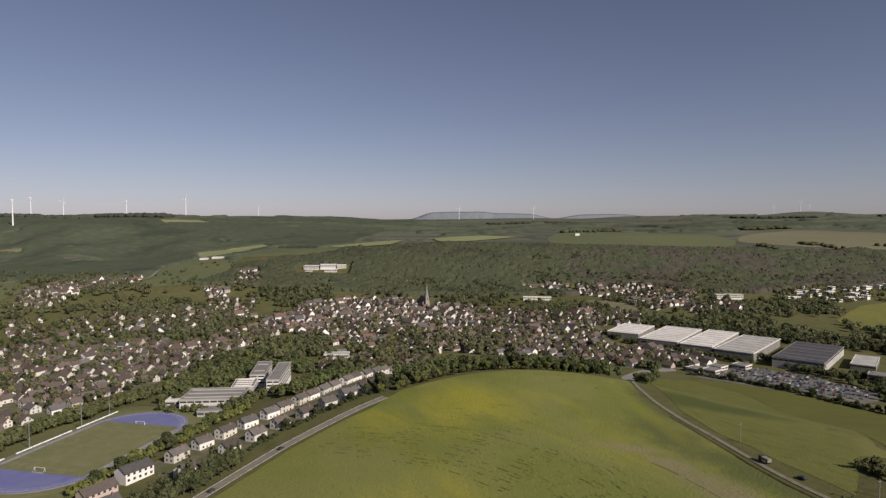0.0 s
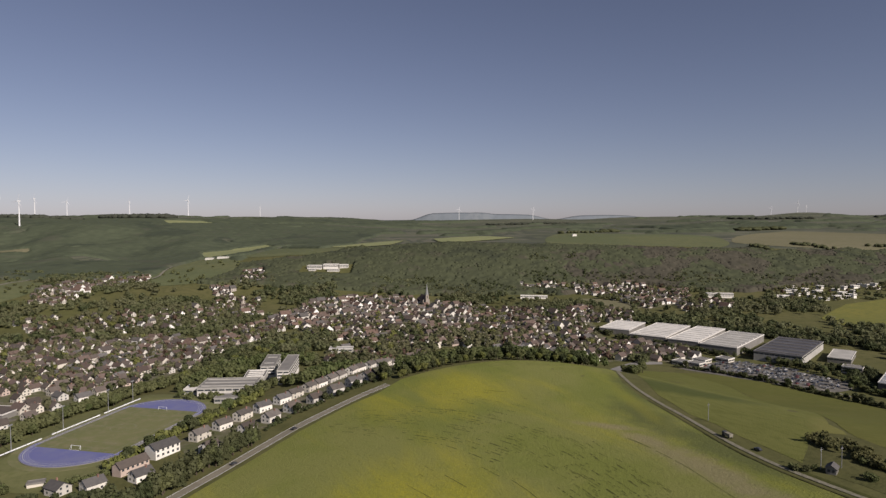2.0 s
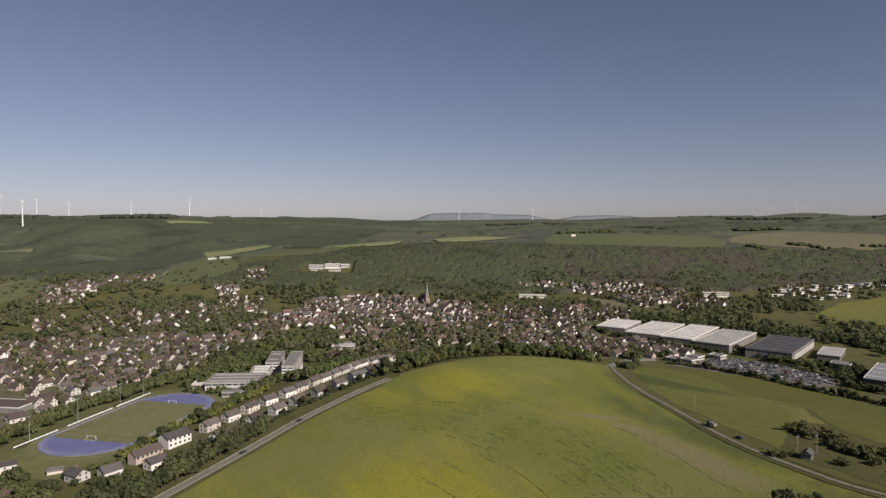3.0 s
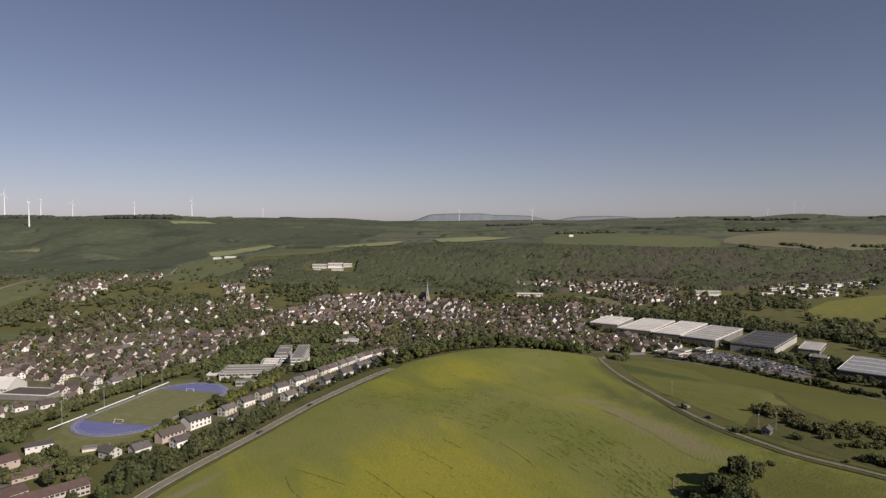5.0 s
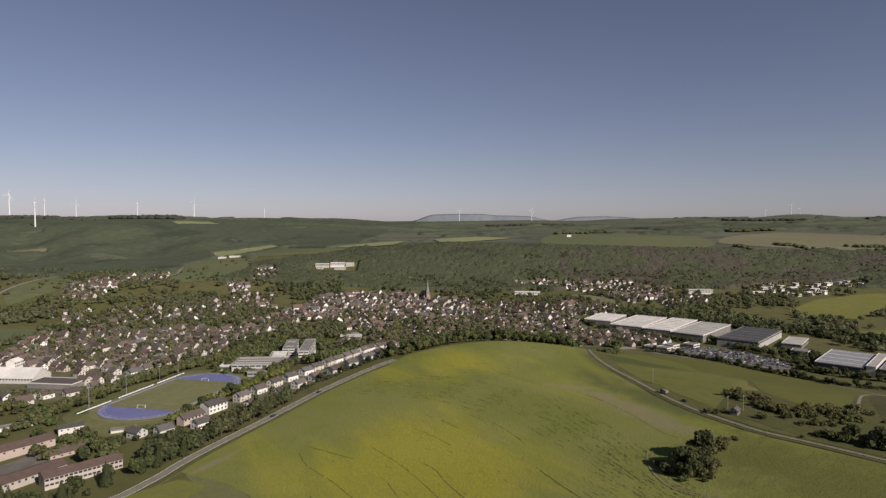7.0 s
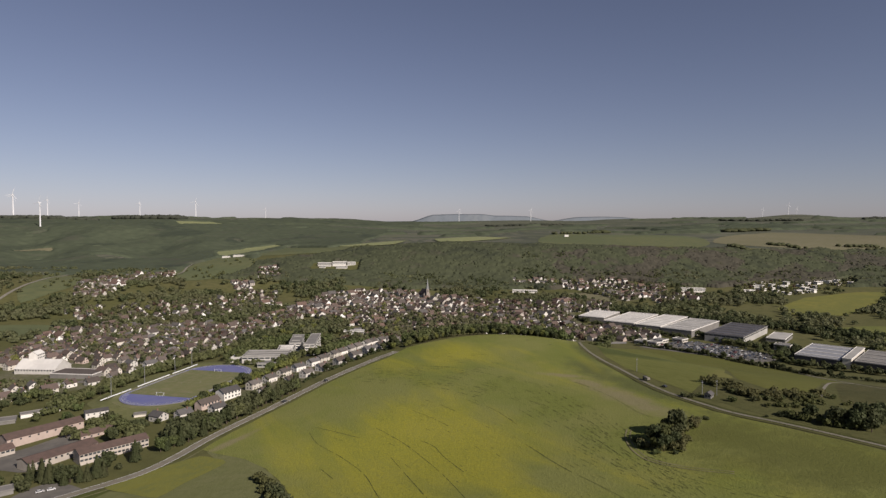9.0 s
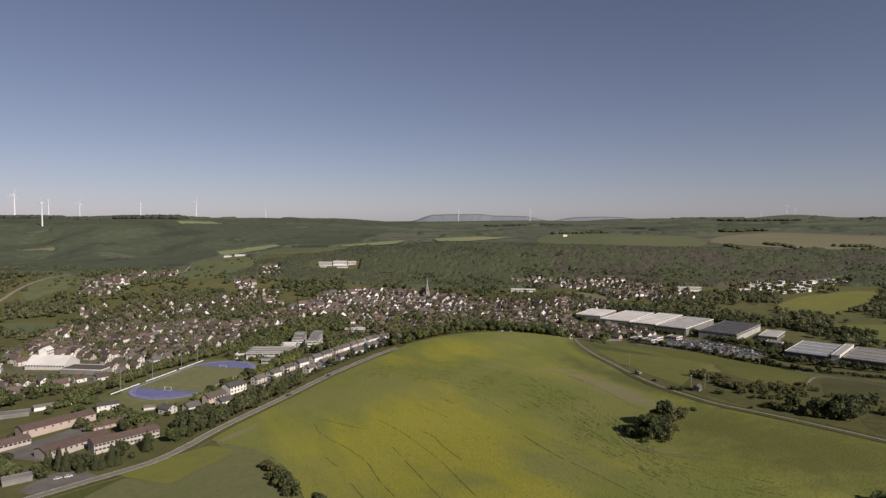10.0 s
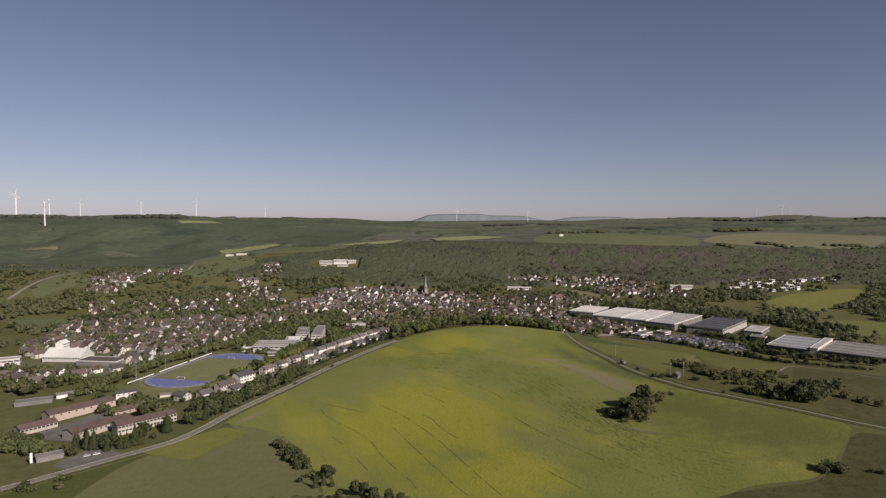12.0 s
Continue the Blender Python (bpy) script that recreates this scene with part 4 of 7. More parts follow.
TREES = {
    "broad": [make_tree(RNG, 4.6, 11, "leaf", 620, "broad green leafy tree with round crown"), make_tree(RNG, 5.4, 13, "leaf", 700, "tall broad green leafy tree"), make_tree(RNG, 3.8, 9.5, "leaf", 520, "small round green leafy tree")],
    "dark": [make_tree(RNG, 4.8, 13, "leaf_dark", 640, "dark green leafy tree with dense crown"), make_tree(RNG, 4.0, 11, "leaf_dark", 560, "dark green leafy tree with dense crown")],
    "fresh": [make_tree(RNG, 4.6, 11, "leaf_fresh", 620, "fresh light green leafy tree"), make_tree(RNG, 4.0, 9, "leaf_fresh", 540, "fresh light green leafy tree")],
    "copper": [make_tree(RNG, 4.2, 11, "leaf_copper", 600, "copper brown leafy tree in the gardens")],
    "olive": [make_tree(RNG, 4.4, 12, "scrub_leaf", 620, "olive brown-green leafy tree of the field copse"), make_tree(RNG, 4.0, 10, "scrub_leaf", 560, "olive brown-green leafy tree of the field copse")],
    "conifer": [make_conifer(RNG, 2.9, 14, 520, "dark green conical spruce tree"), make_conifer(RNG, 2.4, 11, 420, "dark green conical spruce tree")],
    "bush": [make_bush(RNG, 2.6, "leaf", 260, "low rounded green bush on rough grass"), make_bush(RNG, 2.1, "leaf_dark", 220, "low dark green bush on rough grass"), make_bush(RNG, 2.9, "leaf_dark", 280, "wide dark green bush on rough grass")],
}
PLACED = set()


def plant(kind, x, y, size=1.0, group="trees of the valley", sink=0.2):
    k = int(RNG.integers(len(TREES[kind])))
    turn = float(RNG.uniform(0, 360))
    proto = TREES[kind][k]
    size *= float(RNG.uniform(0.85, 1.15))
    if (kind, k) not in PLACED:
        PLACED.add((kind, k))
        proto["group"] = group
        return at(proto, x, y, turn, sink, size)
    ob = copy_thing(proto, Matrix())
    ob["group"] = group
    return at(ob, x, y, turn, sink, size)


def row_of(kinds, line, step, spread, size=1.0, group="trees of the valley"):
    """Trees along a line, each a little off it."""
    for x, y in smooth_line(line, step):
        dx, dy = RNG.normal(0, spread, 2)
        plant(kinds[int(RNG.integers(len(kinds)))], x + dx, y + dy, size, group)


def dome(level):
    bm = bmesh.new()
    bmesh.ops.create_icosphere(bm, subdivisions=level, radius=1.0)
    out = np.array([v.co for v in bm.verts]), np.array([[v.index for v in f.verts] for f in bm.faces])
    bm.free()
    return out


def wood(name, x, y, r, h, leaf, label, rng, category="wood", level=2, uneven=0.22):
    """Many crowns joined into one mesh: each an uneven tuft-shaped dome of its own."""
    ICO_V, ICO_F = dome(level)
    n, k = len(x), len(ICO_V)
    turn = rng.uniform(0, 6.283, n)
    c, s = np.cos(turn)[:, None], np.sin(turn)[:, None]
    jit = rng.uniform(1 - uneven, 1 + uneven, (n, k))
    px, py, pz = ICO_V[None, :, 0] * jit, ICO_V[None, :, 1] * jit, ICO_V[None, :, 2] * rng.uniform(1 - uneven, 1 + uneven, (n, k))
    vx = (px * c - py * s) * r[:, None] + x[:, None]
    vy = (px * s + py * c) * r[:, None] + y[:, None]
    vz = pz * h[:, None] * 0.5 + (hgt(x, y) + h * 0.45)[:, None]
    v = np.stack([vx, vy, vz], 2).reshape(-1, 3)
    f = (ICO_F[None] + (np.arange(n) * k)[:, None, None]).reshape(-1, 3)
    return tagged(new(name, mesh_data(name, v, f, [leaf], smooth=True)), label, category, "", "stuff")


def leaf_wood(name, x, y, r, h, leaf, label, rng, per=70, category="trees", clump=0.29):
    """Many crowns of loose leaf clumps joined into one mesh."""
    n = len(x)
    d = rng.normal(size=(n, per, 3))
    d /= np.linalg.norm(d, axis=2)[..., None]
    d[..., 2] = np.where(d[..., 2] < -0.5, -d[..., 2], d[..., 2])
    lump = 1 + 0.28 * np.sin(3 * np.arctan2(d[..., 1], d[..., 0]) + rng.uniform(0, 6.28, (n, 1))) * np.sin(2.5 * d[..., 2] + rng.uniform(0, 6.28, (n, 1)))
    rad = (lump * rng.uniform(0.75, 1.05, (n, per)))[..., None]
    scale = np.stack([r, r, h * 0.45], 1)[:, None]
    c = d * rad * scale + np.stack([x, y, hgt(x, y) + h * 0.52], 1)[:, None]
    face = d + rng.normal(scale=0.5, size=d.shape)
    face /= np.linalg.norm(face, axis=2)[..., None]
    u = np.cross(face, rng.normal(size=d.shape))
    u /= np.linalg.norm(u, axis=2)[..., None]
    w = np.cross(face, u)
    s = (r[:, None] * clump * rng.uniform(0.6, 1.25, (n, per)))[..., None]
    quad = np.stack([c - u * s - w * s * 0.5, c + u * s * 0.4 - w * s, c + u * s + w * s * 0.6, c - u * s * 0.5 + w * s * 0.9], 2)
    v = quad.reshape(-1, 3)
    f = np.arange(len(v)).reshape(-1, 4)
    f = np.concatenate([f[:, [0, 1, 2]], f[:, [0, 2, 3]]])
    core, cf = dome(1)
    k = len(core)
    cv = core[None] * rng.uniform(0.7, 0.98, (n, k, 1)) * scale * 0.86 + np.stack([x, y, hgt(x, y) + h * 0.52], 1)[:, None]
    cf = (cf[None] + (np.arange(n) * k)[:, None, None] + len(v)).reshape(-1, 3)
    v = np.concatenate([v, cv.reshape(-1, 3)])
    return tagged(new(name, mesh_data(name, v, np.concatenate([f, cf]), [leaf])), label, category, "", "stuff")


def scattered(rng, x0, x1, y0, y1, step):
    """A loose, uneven grid of points."""
    gx, gy = np.meshgrid(np.arange(x0, x1, step), np.arange(y0, y1, step))
    x = gx.ravel() + rng.uniform(-0.48, 0.48, gx.size) * step
    y = gy.ravel() + rng.uniform(-0.48, 0.48, gy.size) * step
    return x, y


def canopy(name, box, cell, gap, r, h, member, leaf, label, rng, relief=0.24):
    """A closed wood: one sheet over the tops of many crowns, uneven from tree to tree, down to the ground at its edge."""
    x0, x1, y0, y1 = box
    nx, ny = int((x1 - x0) / cell) + 1, int((y1 - y0) / cell) + 1
    x, y = np.meshgrid(x0 + cell * np.arange(nx), y0 + cell * np.arange(ny))
    x, y = x + rng.uniform(-0.3, 0.3, x.shape) * cell, y + rng.uniform(-0.3, 0.3, x.shape) * cell
    mx, my = int((x1 - x0) / gap) + 4, int((y1 - y0) / gap) + 4
    cx, cy = rng.uniform(0, 1, (my, mx)), rng.uniform(0, 1, (my, mx))
    cr, ch = rng.uniform(*r, (my, mx)), rng.uniform(*h, (my, mx))
    fx, fy = (x - x0) / gap + 1, (y - y0) / gap + 1
    i, j = fx.astype(int), fy.astype(int)
    top = np.zeros(x.shape)
    for dj in (-1, 0, 1):
        for di in (-1, 0, 1):
            ii, jj = np.clip(i + di, 0, mx - 1), np.clip(j + dj, 0, my - 1)
            d = np.hypot(fx - ii - cx[jj, ii], fy - jj - cy[jj, ii]) * gap / cr[jj, ii]
            top = np.maximum(top, ch[jj, ii] * (1 - relief + relief * np.sqrt(np.clip(1 - d * d, 0, 1))) * (d < 1.15))
    top = blurred(blurred(top, 0, 1), 1, 1) + rng.uniform(-0.35, 0.35, top.shape) * relief * h[1]
    held = member(x, y)
    held[[0, -1]] = False
    held[:, [0, -1]] = False
    z = hgt(x, y) + np.where(held, np.maximum(top, 0.45 * h[0]), -0.6)
    a = (np.arange(ny - 1)[:, None] * nx + np.arange(nx - 1)[None]).ravel()
    f = np.stack([a, a + 1, a + 1 + nx, a + nx], 1)
    f = f[held.ravel()[f].any(axis=1)]
    use, f = np.unique(f, return_inverse=True)
    v = np.stack([x.ravel(), y.ravel(), z.ravel()], 1)[use]
    return tagged(new(name, mesh_data(name, v, f.reshape(-1, 4), [leaf], smooth=True)), label, "wood", "", "stuff")


# ---- houses ----
def gable_house(name, w, l, h, rise, wall, roof, label, group="", windows=True, chimney=True, storeys=2):
    """A house with its ridge along y: w across, l along, h to the eaves."""
    ob = thing(name, label, "house", group)
    s = Shape()
    p = [(-w / 2, -l / 2, -3), (w / 2, -l / 2, -3), (w / 2, l / 2, -3), (-w / 2, l / 2, -3), (-w / 2, -l / 2, h), (w / 2, -l / 2, h), (w / 2, l / 2, h), (-w / 2, l / 2, h), (0, -l / 2, h + rise), (0, l / 2, h + rise)]
    s.add(p, [(0, 1, 5, 8, 4), (2, 3, 7, 9, 6), (1, 2, 6, 5), (3, 0, 4, 7), (3, 2, 1, 0), (4, 8, 9, 7), (5, 6, 9, 8)])
    part("wall", s, wall, ob)
    s, o, k = Shape(), 0.5, rise / (w / 2)
    e = h - o * k + 0.28
    s.slab((-w / 2 - o, -l / 2 - o, e), (0, -l / 2 - o, h + rise + 0.28), (0, l / 2 + o, h + rise + 0.28), (-w / 2 - o, l / 2 + o, e), 0.25)
    s.slab((0, -l / 2 - o, h + rise + 0.28), (w / 2 + o, -l / 2 - o, e), (w / 2 + o, l / 2 + o, e), (0, l / 2 + o, h + rise + 0.28), 0.25)
    tiles = part("roof", s, roof, ob)
    if chimney:
        part("chimney", Shape().box(0.6, 1.3, l * 0.18, l * 0.18 + 0.8, h + rise * 0.4, h + rise + 1.1).box(0.5, 1.4, l * 0.18 - 0.1, l * 0.18 + 0.9, h + rise + 1.1, h + rise + 1.25), "brick", tiles, "red brick chimney")
    if windows:
        pane = {}
        part("door", Shape().box(w / 2 - 0.03, w / 2 + 0.06, -0.55, 0.55, 0, 2.1), "panel_grey", ob)
        for floor in range(storeys):
            z = 1.0 + floor * 2.75
            if z + 1.4 > h + 0.2:
                break
            n = max(2, int(l / 4.4))
            for i in range(n):
                y = -l / 2 + l * (i + 0.5) / n
                for side in (-1, 1):
                    if "s" not in pane:
                        pane["s"] = Shape().box(-0.04, 0.04, -0.65, 0.65, 0, 1.35).data("window", "glass")
                    win = part("window", pane["s"], "glass", ob)
                    win.location = (side * (w / 2 + 0.0), y, z)
        for side in (-1, 1):
            for x, z in ((-w * 0.22, 1.0), (w * 0.22, 1.0), (-w * 0.2, 3.75), (w * 0.2, 3.75), (0, 6.3)):
                if z + 1.4 < h + rise * (1 - abs(x) / (w / 2)) - 0.4:
                    if "g" not in pane:
                        pane["g"] = Shape().box(-0.6, 0.6, -0.04, 0.04, 0, 1.3).data("window", "glass")
                    part("window", pane["g"], "glass", ob).location = (x, side * l / 2, z)
    return ob


WALLS = ("plaster", "plaster", "plaster_cream", "plaster", "plaster_red", "plaster_cream")
WALL_WORDS = {"plaster": "white plastered", "plaster_cream": "cream plastered", "plaster_red": "reddish plastered"}
ROOF_WORDS = {"roof_red": "red tiled", "roof_brown": "brown tiled", "roof_grey": "grey"}
KINDS = []
for k, (w, l, h, rise, roof) in enumerate(((8.5, 11, 4.4, 3.4, "roof_red"), (9, 12, 3.8, 3.9, "roof_brown"), (8, 10, 4.6, 3.5, "roof_brown"), (9.5, 13, 4.6, 3.2, "roof_grey"), (8.5, 12, 3.6, 4.0, "roof_brown"), (10, 14, 5.6, 3.9, "roof_red"))):
    KINDS.append((0.92 * w, 0.92 * l, 0.94 * h, 0.94 * rise, WALLS[k], roof))
PROTO = {}


def put_house(kind, x, y, angle, windows=True):
    w, l, h, rise, wall, roof = KINDS[kind]
    kind = (kind, windows)
    if kind not in PROTO:
        PROTO[kind] = gable_house("house", w, l, h, rise, wall, roof, f"{WALL_WORDS[wall]} gabled house with a {ROOF_WORDS[roof]} roof in the town", "houses of the town", windows)
        return at(PROTO[kind], x, y, angle)
    m = Matrix.LocRotScale((x, y, float(hgt(x, y))), Euler((0, 0, radians(angle))), None)
    return copy_thing(PROTO[kind], m)


# ---- sports ground ----
def oval(length, width, n=28):
    """Outline of a running track: two straights and two half circles, along y."""
    r, s = width / 2, (length - width) / 2
    top = [(r * math.cos(math.pi * k / n), s + r * math.sin(math.pi * k / n)) for k in range(n + 1)]
    return top + [(-x, -y) for x, y in top]


TRACK_AT, TRACK_TURN, TRACK_SIZE = (-234, 419), -12.5, 0.94


def placed(points, x, y, turn):
    c, s = math.cos(radians(turn)), math.sin(radians(turn))
    return [(x + c * a - s * b, y + s * a + c * b) for a, b in points]


def flat_piece(name, outline, mat, z, label, category, parent=None):
    s = Shape()
    s.prism(outline, z - 0.4, z)
    ob = new(name, s.data(name, mat))
    if parent:
        ob.parent = parent
        return ob
    return tagged(ob, label, category, "", "structure")


def line_loop(shape, pts, width, z, closed=True):
    n = len(pts)
    for k in range(n if closed else n - 1):
        (ax, ay), (bx, by) = pts[k], pts[(k + 1) % n]
        d = math.hypot(bx - ax, by - ay) or 1
        ox, oy = -(by - ay) / d * width / 2, (bx - ax) / d * width / 2
        shape.add([(ax + ox, ay + oy, z), (ax - ox, ay - oy, z), (bx - ox, by - oy, z), (bx + ox, by + oy, z)], [(0, 1, 2, 3)])
    return shape


def sports_ground():
    z0 = float(hgt(*TRACK_AT)) + 0.7
    ob = tagged(new("sports_ground"), "blue running track round a green football pitch", "sports field", "", "structure")
    drape_z = z0
    flat_piece("apron", oval(172, 88), "turf", drape_z - 0.5, "", "", ob)
    flat_piece("track", oval(160, 76), "track_grey", drape_z, "", "", ob)
    for e in (-1, 1):
        bend = [(x, y) for x, y in oval(159, 75) if y * e > 42]
        part("bend", Shape().prism(([(e * 37.5, e * 42)] + bend + [(-e * 37.5, e * 42)]), drape_z - 0.3, drape_z + 0.04), "track_blue", ob, "blue rubber bend of the running track")
    part("infield", Shape().prism([(-33.5, -49), (33.5, -49), (33.5, 49), (-33.5, 49)], drape_z - 0.4, drape_z + 0.10), "turf", ob, "worn green turf pitch")
    s = Shape()
    for k in range(1, 6):
        line_loop(s, oval(160 - 2.4 * k, 76 - 2.4 * k, 20), 0.12, drape_z + 0.08)
    line_loop(s, oval(155, 71), 0.4, drape_z + 0.08)
    part("lane_lines", s, "line_white", ob)
    s, z = Shape(), drape_z + 0.14
    line_loop(s, [(-29, -47), (29, -47), (29, 47), (-29, 47)], 0.28, z)
    line_loop(s, [(-29, 0), (29, 0)], 0.28, z, False)
    line_loop(s, [(9.15 * math.cos(k * 0.2618), 9.15 * math.sin(k * 0.2618)) for k in range(24)], 0.28, z)
    for e in (-1, 1):
        line_loop(s, [(-20, e * 47), (-20, e * 31), (20, e * 31), (20, e * 47)], 0.28, z, False)
        line_loop(s, [(-9, e * 47), (-9, e * 42), (9, e * 42), (9, e * 47)], 0.28, z, False)
    part("pitch_lines", s, "line_pale", ob)
    ob.location, ob.scale = (*TRACK_AT, 0), (TRACK_SIZE, TRACK_SIZE, 1)
    ob.rotation_euler = (0, 0, radians(TRACK_TURN))
    for e in (-1, 1):
        goal = thing("goal", "white steel football goal on the pitch", "goal", "goals on the pitch")
        g = Shape().tube((-3.66, 0, 0), (-3.66, 0, 2.44), 0.09, 0.09).tube((3.66, 0, 0), (3.66, 0, 2.44), 0.09, 0.09).tube((-3.75, 0, 2.44), (3.75, 0, 2.44), 0.09, 0.09)
        part("goal_frame", g, "steel_white", goal)
        b = Shape().tube((-3.66, e * 1.8, 0), (3.66, e * 1.8, 0), 0.06, 0.06).tube((-3.66, e * 1.8, 0), (-3.66, 0, 2.44), 0.05, 0.05).tube((3.66, e * 1.8, 0), (3.66, 0, 2.44), 0.05, 0.05)
        part("net_support", b, "steel_white", goal)
        (x, y), = placed([(0, e * 47.2 * TRACK_SIZE)], *TRACK_AT, TRACK_TURN)
        goal.matrix_basis = pose(x, y, drape_z + 0.06, 0, 0, TRACK_TURN)
    for k, (a, b) in enumerate(((-44, -58), (-44, -12), (-44, 36), (-44, 66))):
        mast = thing("floodlight_mast", "tall grey steel floodlight mast beside the running track", "floodlight", "floodlight masts")
        part("pole", Shape().tube((0, 0, -3), (0, 0, 17), 0.28, 0.14, 8), "metal_grey", mast)
        part("crossbar", Shape().box(-1.6, 1.6, -0.1, 0.1, 16.6, 16.9), "metal_grey", mast)
        for x in (-1.2, 0, 1.2):
            part("lamp_head", Shape().box(x - 0.35, x + 0.35, -0.25, 0.35, 16.9, 17.5), "metal_grey", mast)
        (x, y), = placed([(a * TRACK_SIZE, b * TRACK_SIZE)], *TRACK_AT, TRACK_TURN)
        mast.matrix_basis = pose(x, y, drape_z - 0.4, 0, 0, TRACK_TURN + 90)
    fence = thing("advertising_fence", "long low fence of white advertising boards beside the track", "fence")
    for k in range(33):
        y = -70 + k * 4.2
        if k in (9, 10, 22):
            continue
        s = Shape().box(-0.06, 0.06, y, y + 3.9, 0.2, 1.0)
        part("board", s, "steel_white", fence)
    for k in range(17):
        part("post", Shape().tube((0.1, -70 + k * 8.4, -1), (0.1, -70 + k * 8.4, 1.05), 0.06, 0.06), "metal_grey", fence)
    (x, y), = placed([(-41.5 * TRACK_SIZE, 0)], *TRACK_AT, TRACK_TURN)
    fence.matrix_basis = pose(x, y, drape_z - 0.4, 0, 0, TRACK_TURN)


drape("sports_lawn", [(-300, 362), (-304, 408), (-296, 452), (-276, 512), (-240, 520), (-196, 500), (-176, 452), (-186, 398), (-204, 344), (-222, 310), (-262, 318), (-282, 338)], "dry_meadow", 0.12, 20, "worn olive lawn round the running track", "lawn")
sports_ground()


# ---- large buildings ----
def oriented(a, b):
    """Midpoint, angle and length of the line from a to b."""
    return ((a[0] + b[0]) / 2, (a[1] + b[1]) / 2), math.degrees(math.atan2(b[1] - a[1], b[0] - a[0])), math.hypot(b[0] - a[0], b[1] - a[1])


def flat_hall(name, a, b, depth, h, wall, roof, label, category="hall", ribs=0, rib_mat="sheet_light", windows=0, sink=0.0, doors=0):
    """A flat-roofed hall whose front runs from a to b, the rest lying to the left of that line."""
    (mx, my), turn, l = oriented(a, b)
    ob = thing(name, label, category)
    part("wall", Shape().box(-l / 2, l / 2, 0, depth, -4, h), wall, ob)
    top = part("roof", Shape().box(-l / 2 - 0.3, l / 2 + 0.3, -0.3, depth + 0.3, h, h + 0.45), roof, ob)
    s = Shape()
    for x0, x1, y0, y1 in ((-l / 2 - 0.35, l / 2 + 0.35, -0.35, 0.05), (-l / 2 - 0.35, l / 2 + 0.35, depth - 0.05, depth + 0.35), (-l / 2 - 0.35, -l / 2 + 0.05, 0.05, depth - 0.05), (l / 2 - 0.05, l / 2 + 0.35, 0.05, depth - 0.05)):
        s.box(x0, x1, y0, y1, h - 0.1, h + 0.85)
    part("parapet", s, rib_mat, top)
    for k in range(ribs):
        y = depth * (k + 0.5) / ribs
        part("skylight", Shape().prism([(-l / 2 + 2, y - 0.9), (l / 2 - 2, y - 0.9), (l / 2 - 2, y + 0.9), (-l / 2 + 2, y + 0.9)], h + 0.4, h + 1.1), rib_mat, top)
    if windows:
        for row in range(windows):
            z = h - 1.6 - 3.0 * row
            n = max(2, int(l / 5.5))
            pane = Shape().box(-l / n / 2 + 0.35, l / n / 2 - 0.35, -0.06, 0.06, -0.75, 0.75).data("window", "glass")
            for k in range(n):
                part("window", pane, "glass", ob).location = (-l / 2 + l * (k + 0.5) / n, 0, z)
            m = max(2, int(depth / 6))
            pane = Shape().box(-0.06, 0.06, -depth / m / 2 + 0.4, depth / m / 2 - 0.4, -0.75, 0.75).data("window", "glass")
            for k in range(m):
                for side in (-1, 1):
                    part("window", pane, "glass", ob).location = (side * l / 2, depth * (k + 0.5) / m, z)
    for k in range(doors):
        part("door", Shape().box(-l / 2 + l * (k + 0.5) / doors - 2, -l / 2 + l * (k + 0.5) / doors + 2, -0.08, 0.02, 0, 4.2), "panel_grey", ob)
    z = max(min(float(hgt(*a)), float(hgt(*b))), -30)
    ob.matrix_basis = pose(mx, my, z - sink, 0, 0, turn)
    return ob


def long_house(name, a, b, width, h, rise, wall, roof, label, rows=1, group="", category="building", gap=3.0, wide=1.5, tall=1.5):
    """A long gabled block whose ridge runs from a to b."""
    (mx, my), turn, l = oriented(a, b)
    ob = gable_house(name, width, l, h, rise, wall, roof, label, group, windows=False, chimney=False)
    ob["category"] = category
    pane = Shape().box(-0.05, 0.05, -wide / 2, wide / 2, 0, tall).data("window", "glass")
    n = max(3, int(l / gap))
    for row in range(rows):
        for k in range(n):
            for side in (-1, 1):
                part("window", pane, "glass", ob).location = (side * width / 2, -l / 2 + l * (k + 0.5) / n, h - 1.9 - 2.9 * row)
    ob.matrix_basis = pose(mx, my, float(hgt(mx, my)), 0, 0, turn - 90)
    return ob


# ---- factory beside the field ----
FACTORY = "long low factory hall with a pale sheet metal roof"
flat_hall("factory_hall", (230, 880), (266, 856), 80, 8.0, "panel_grey", "sheet_light", FACTORY, "factory", 6, doors=3)
for a, b, deep, h, ribs, roof in (((258, 825), (297, 796), 115, 8.5, 9, "sheet_light"), ((295, 782), (325, 758), 124, 9.5, 8, "sheet_light"), ((322, 746), (355, 717), 117, 10.0, 7, "sheet_mid")):
    flat_hall("factory_hall", a, b, deep, h, "panel_grey", roof, FACTORY, "factory", ribs, doors=3)
flat_hall("factory_hall", (364, 694), (402, 661), 117, 10.5, "sheet_mid", "sheet_dark", "factory hall with a dark solar roof and pale ribbed walls", "factory", 6, "panel_grey", windows=1)
flat_hall("factory_hall", (398, 532), (430, 503), 84, 10, "sheet_dark", "metal_grey", "dark walled factory hall with a grey roof and white edges", "factory", 4, "sheet_light")
flat_hall("factory_hall", (432, 501), (438, 495.6), 82, 11, "plaster_cream", "sheet_mid", "white stair block between two factory halls", "factory", 0)
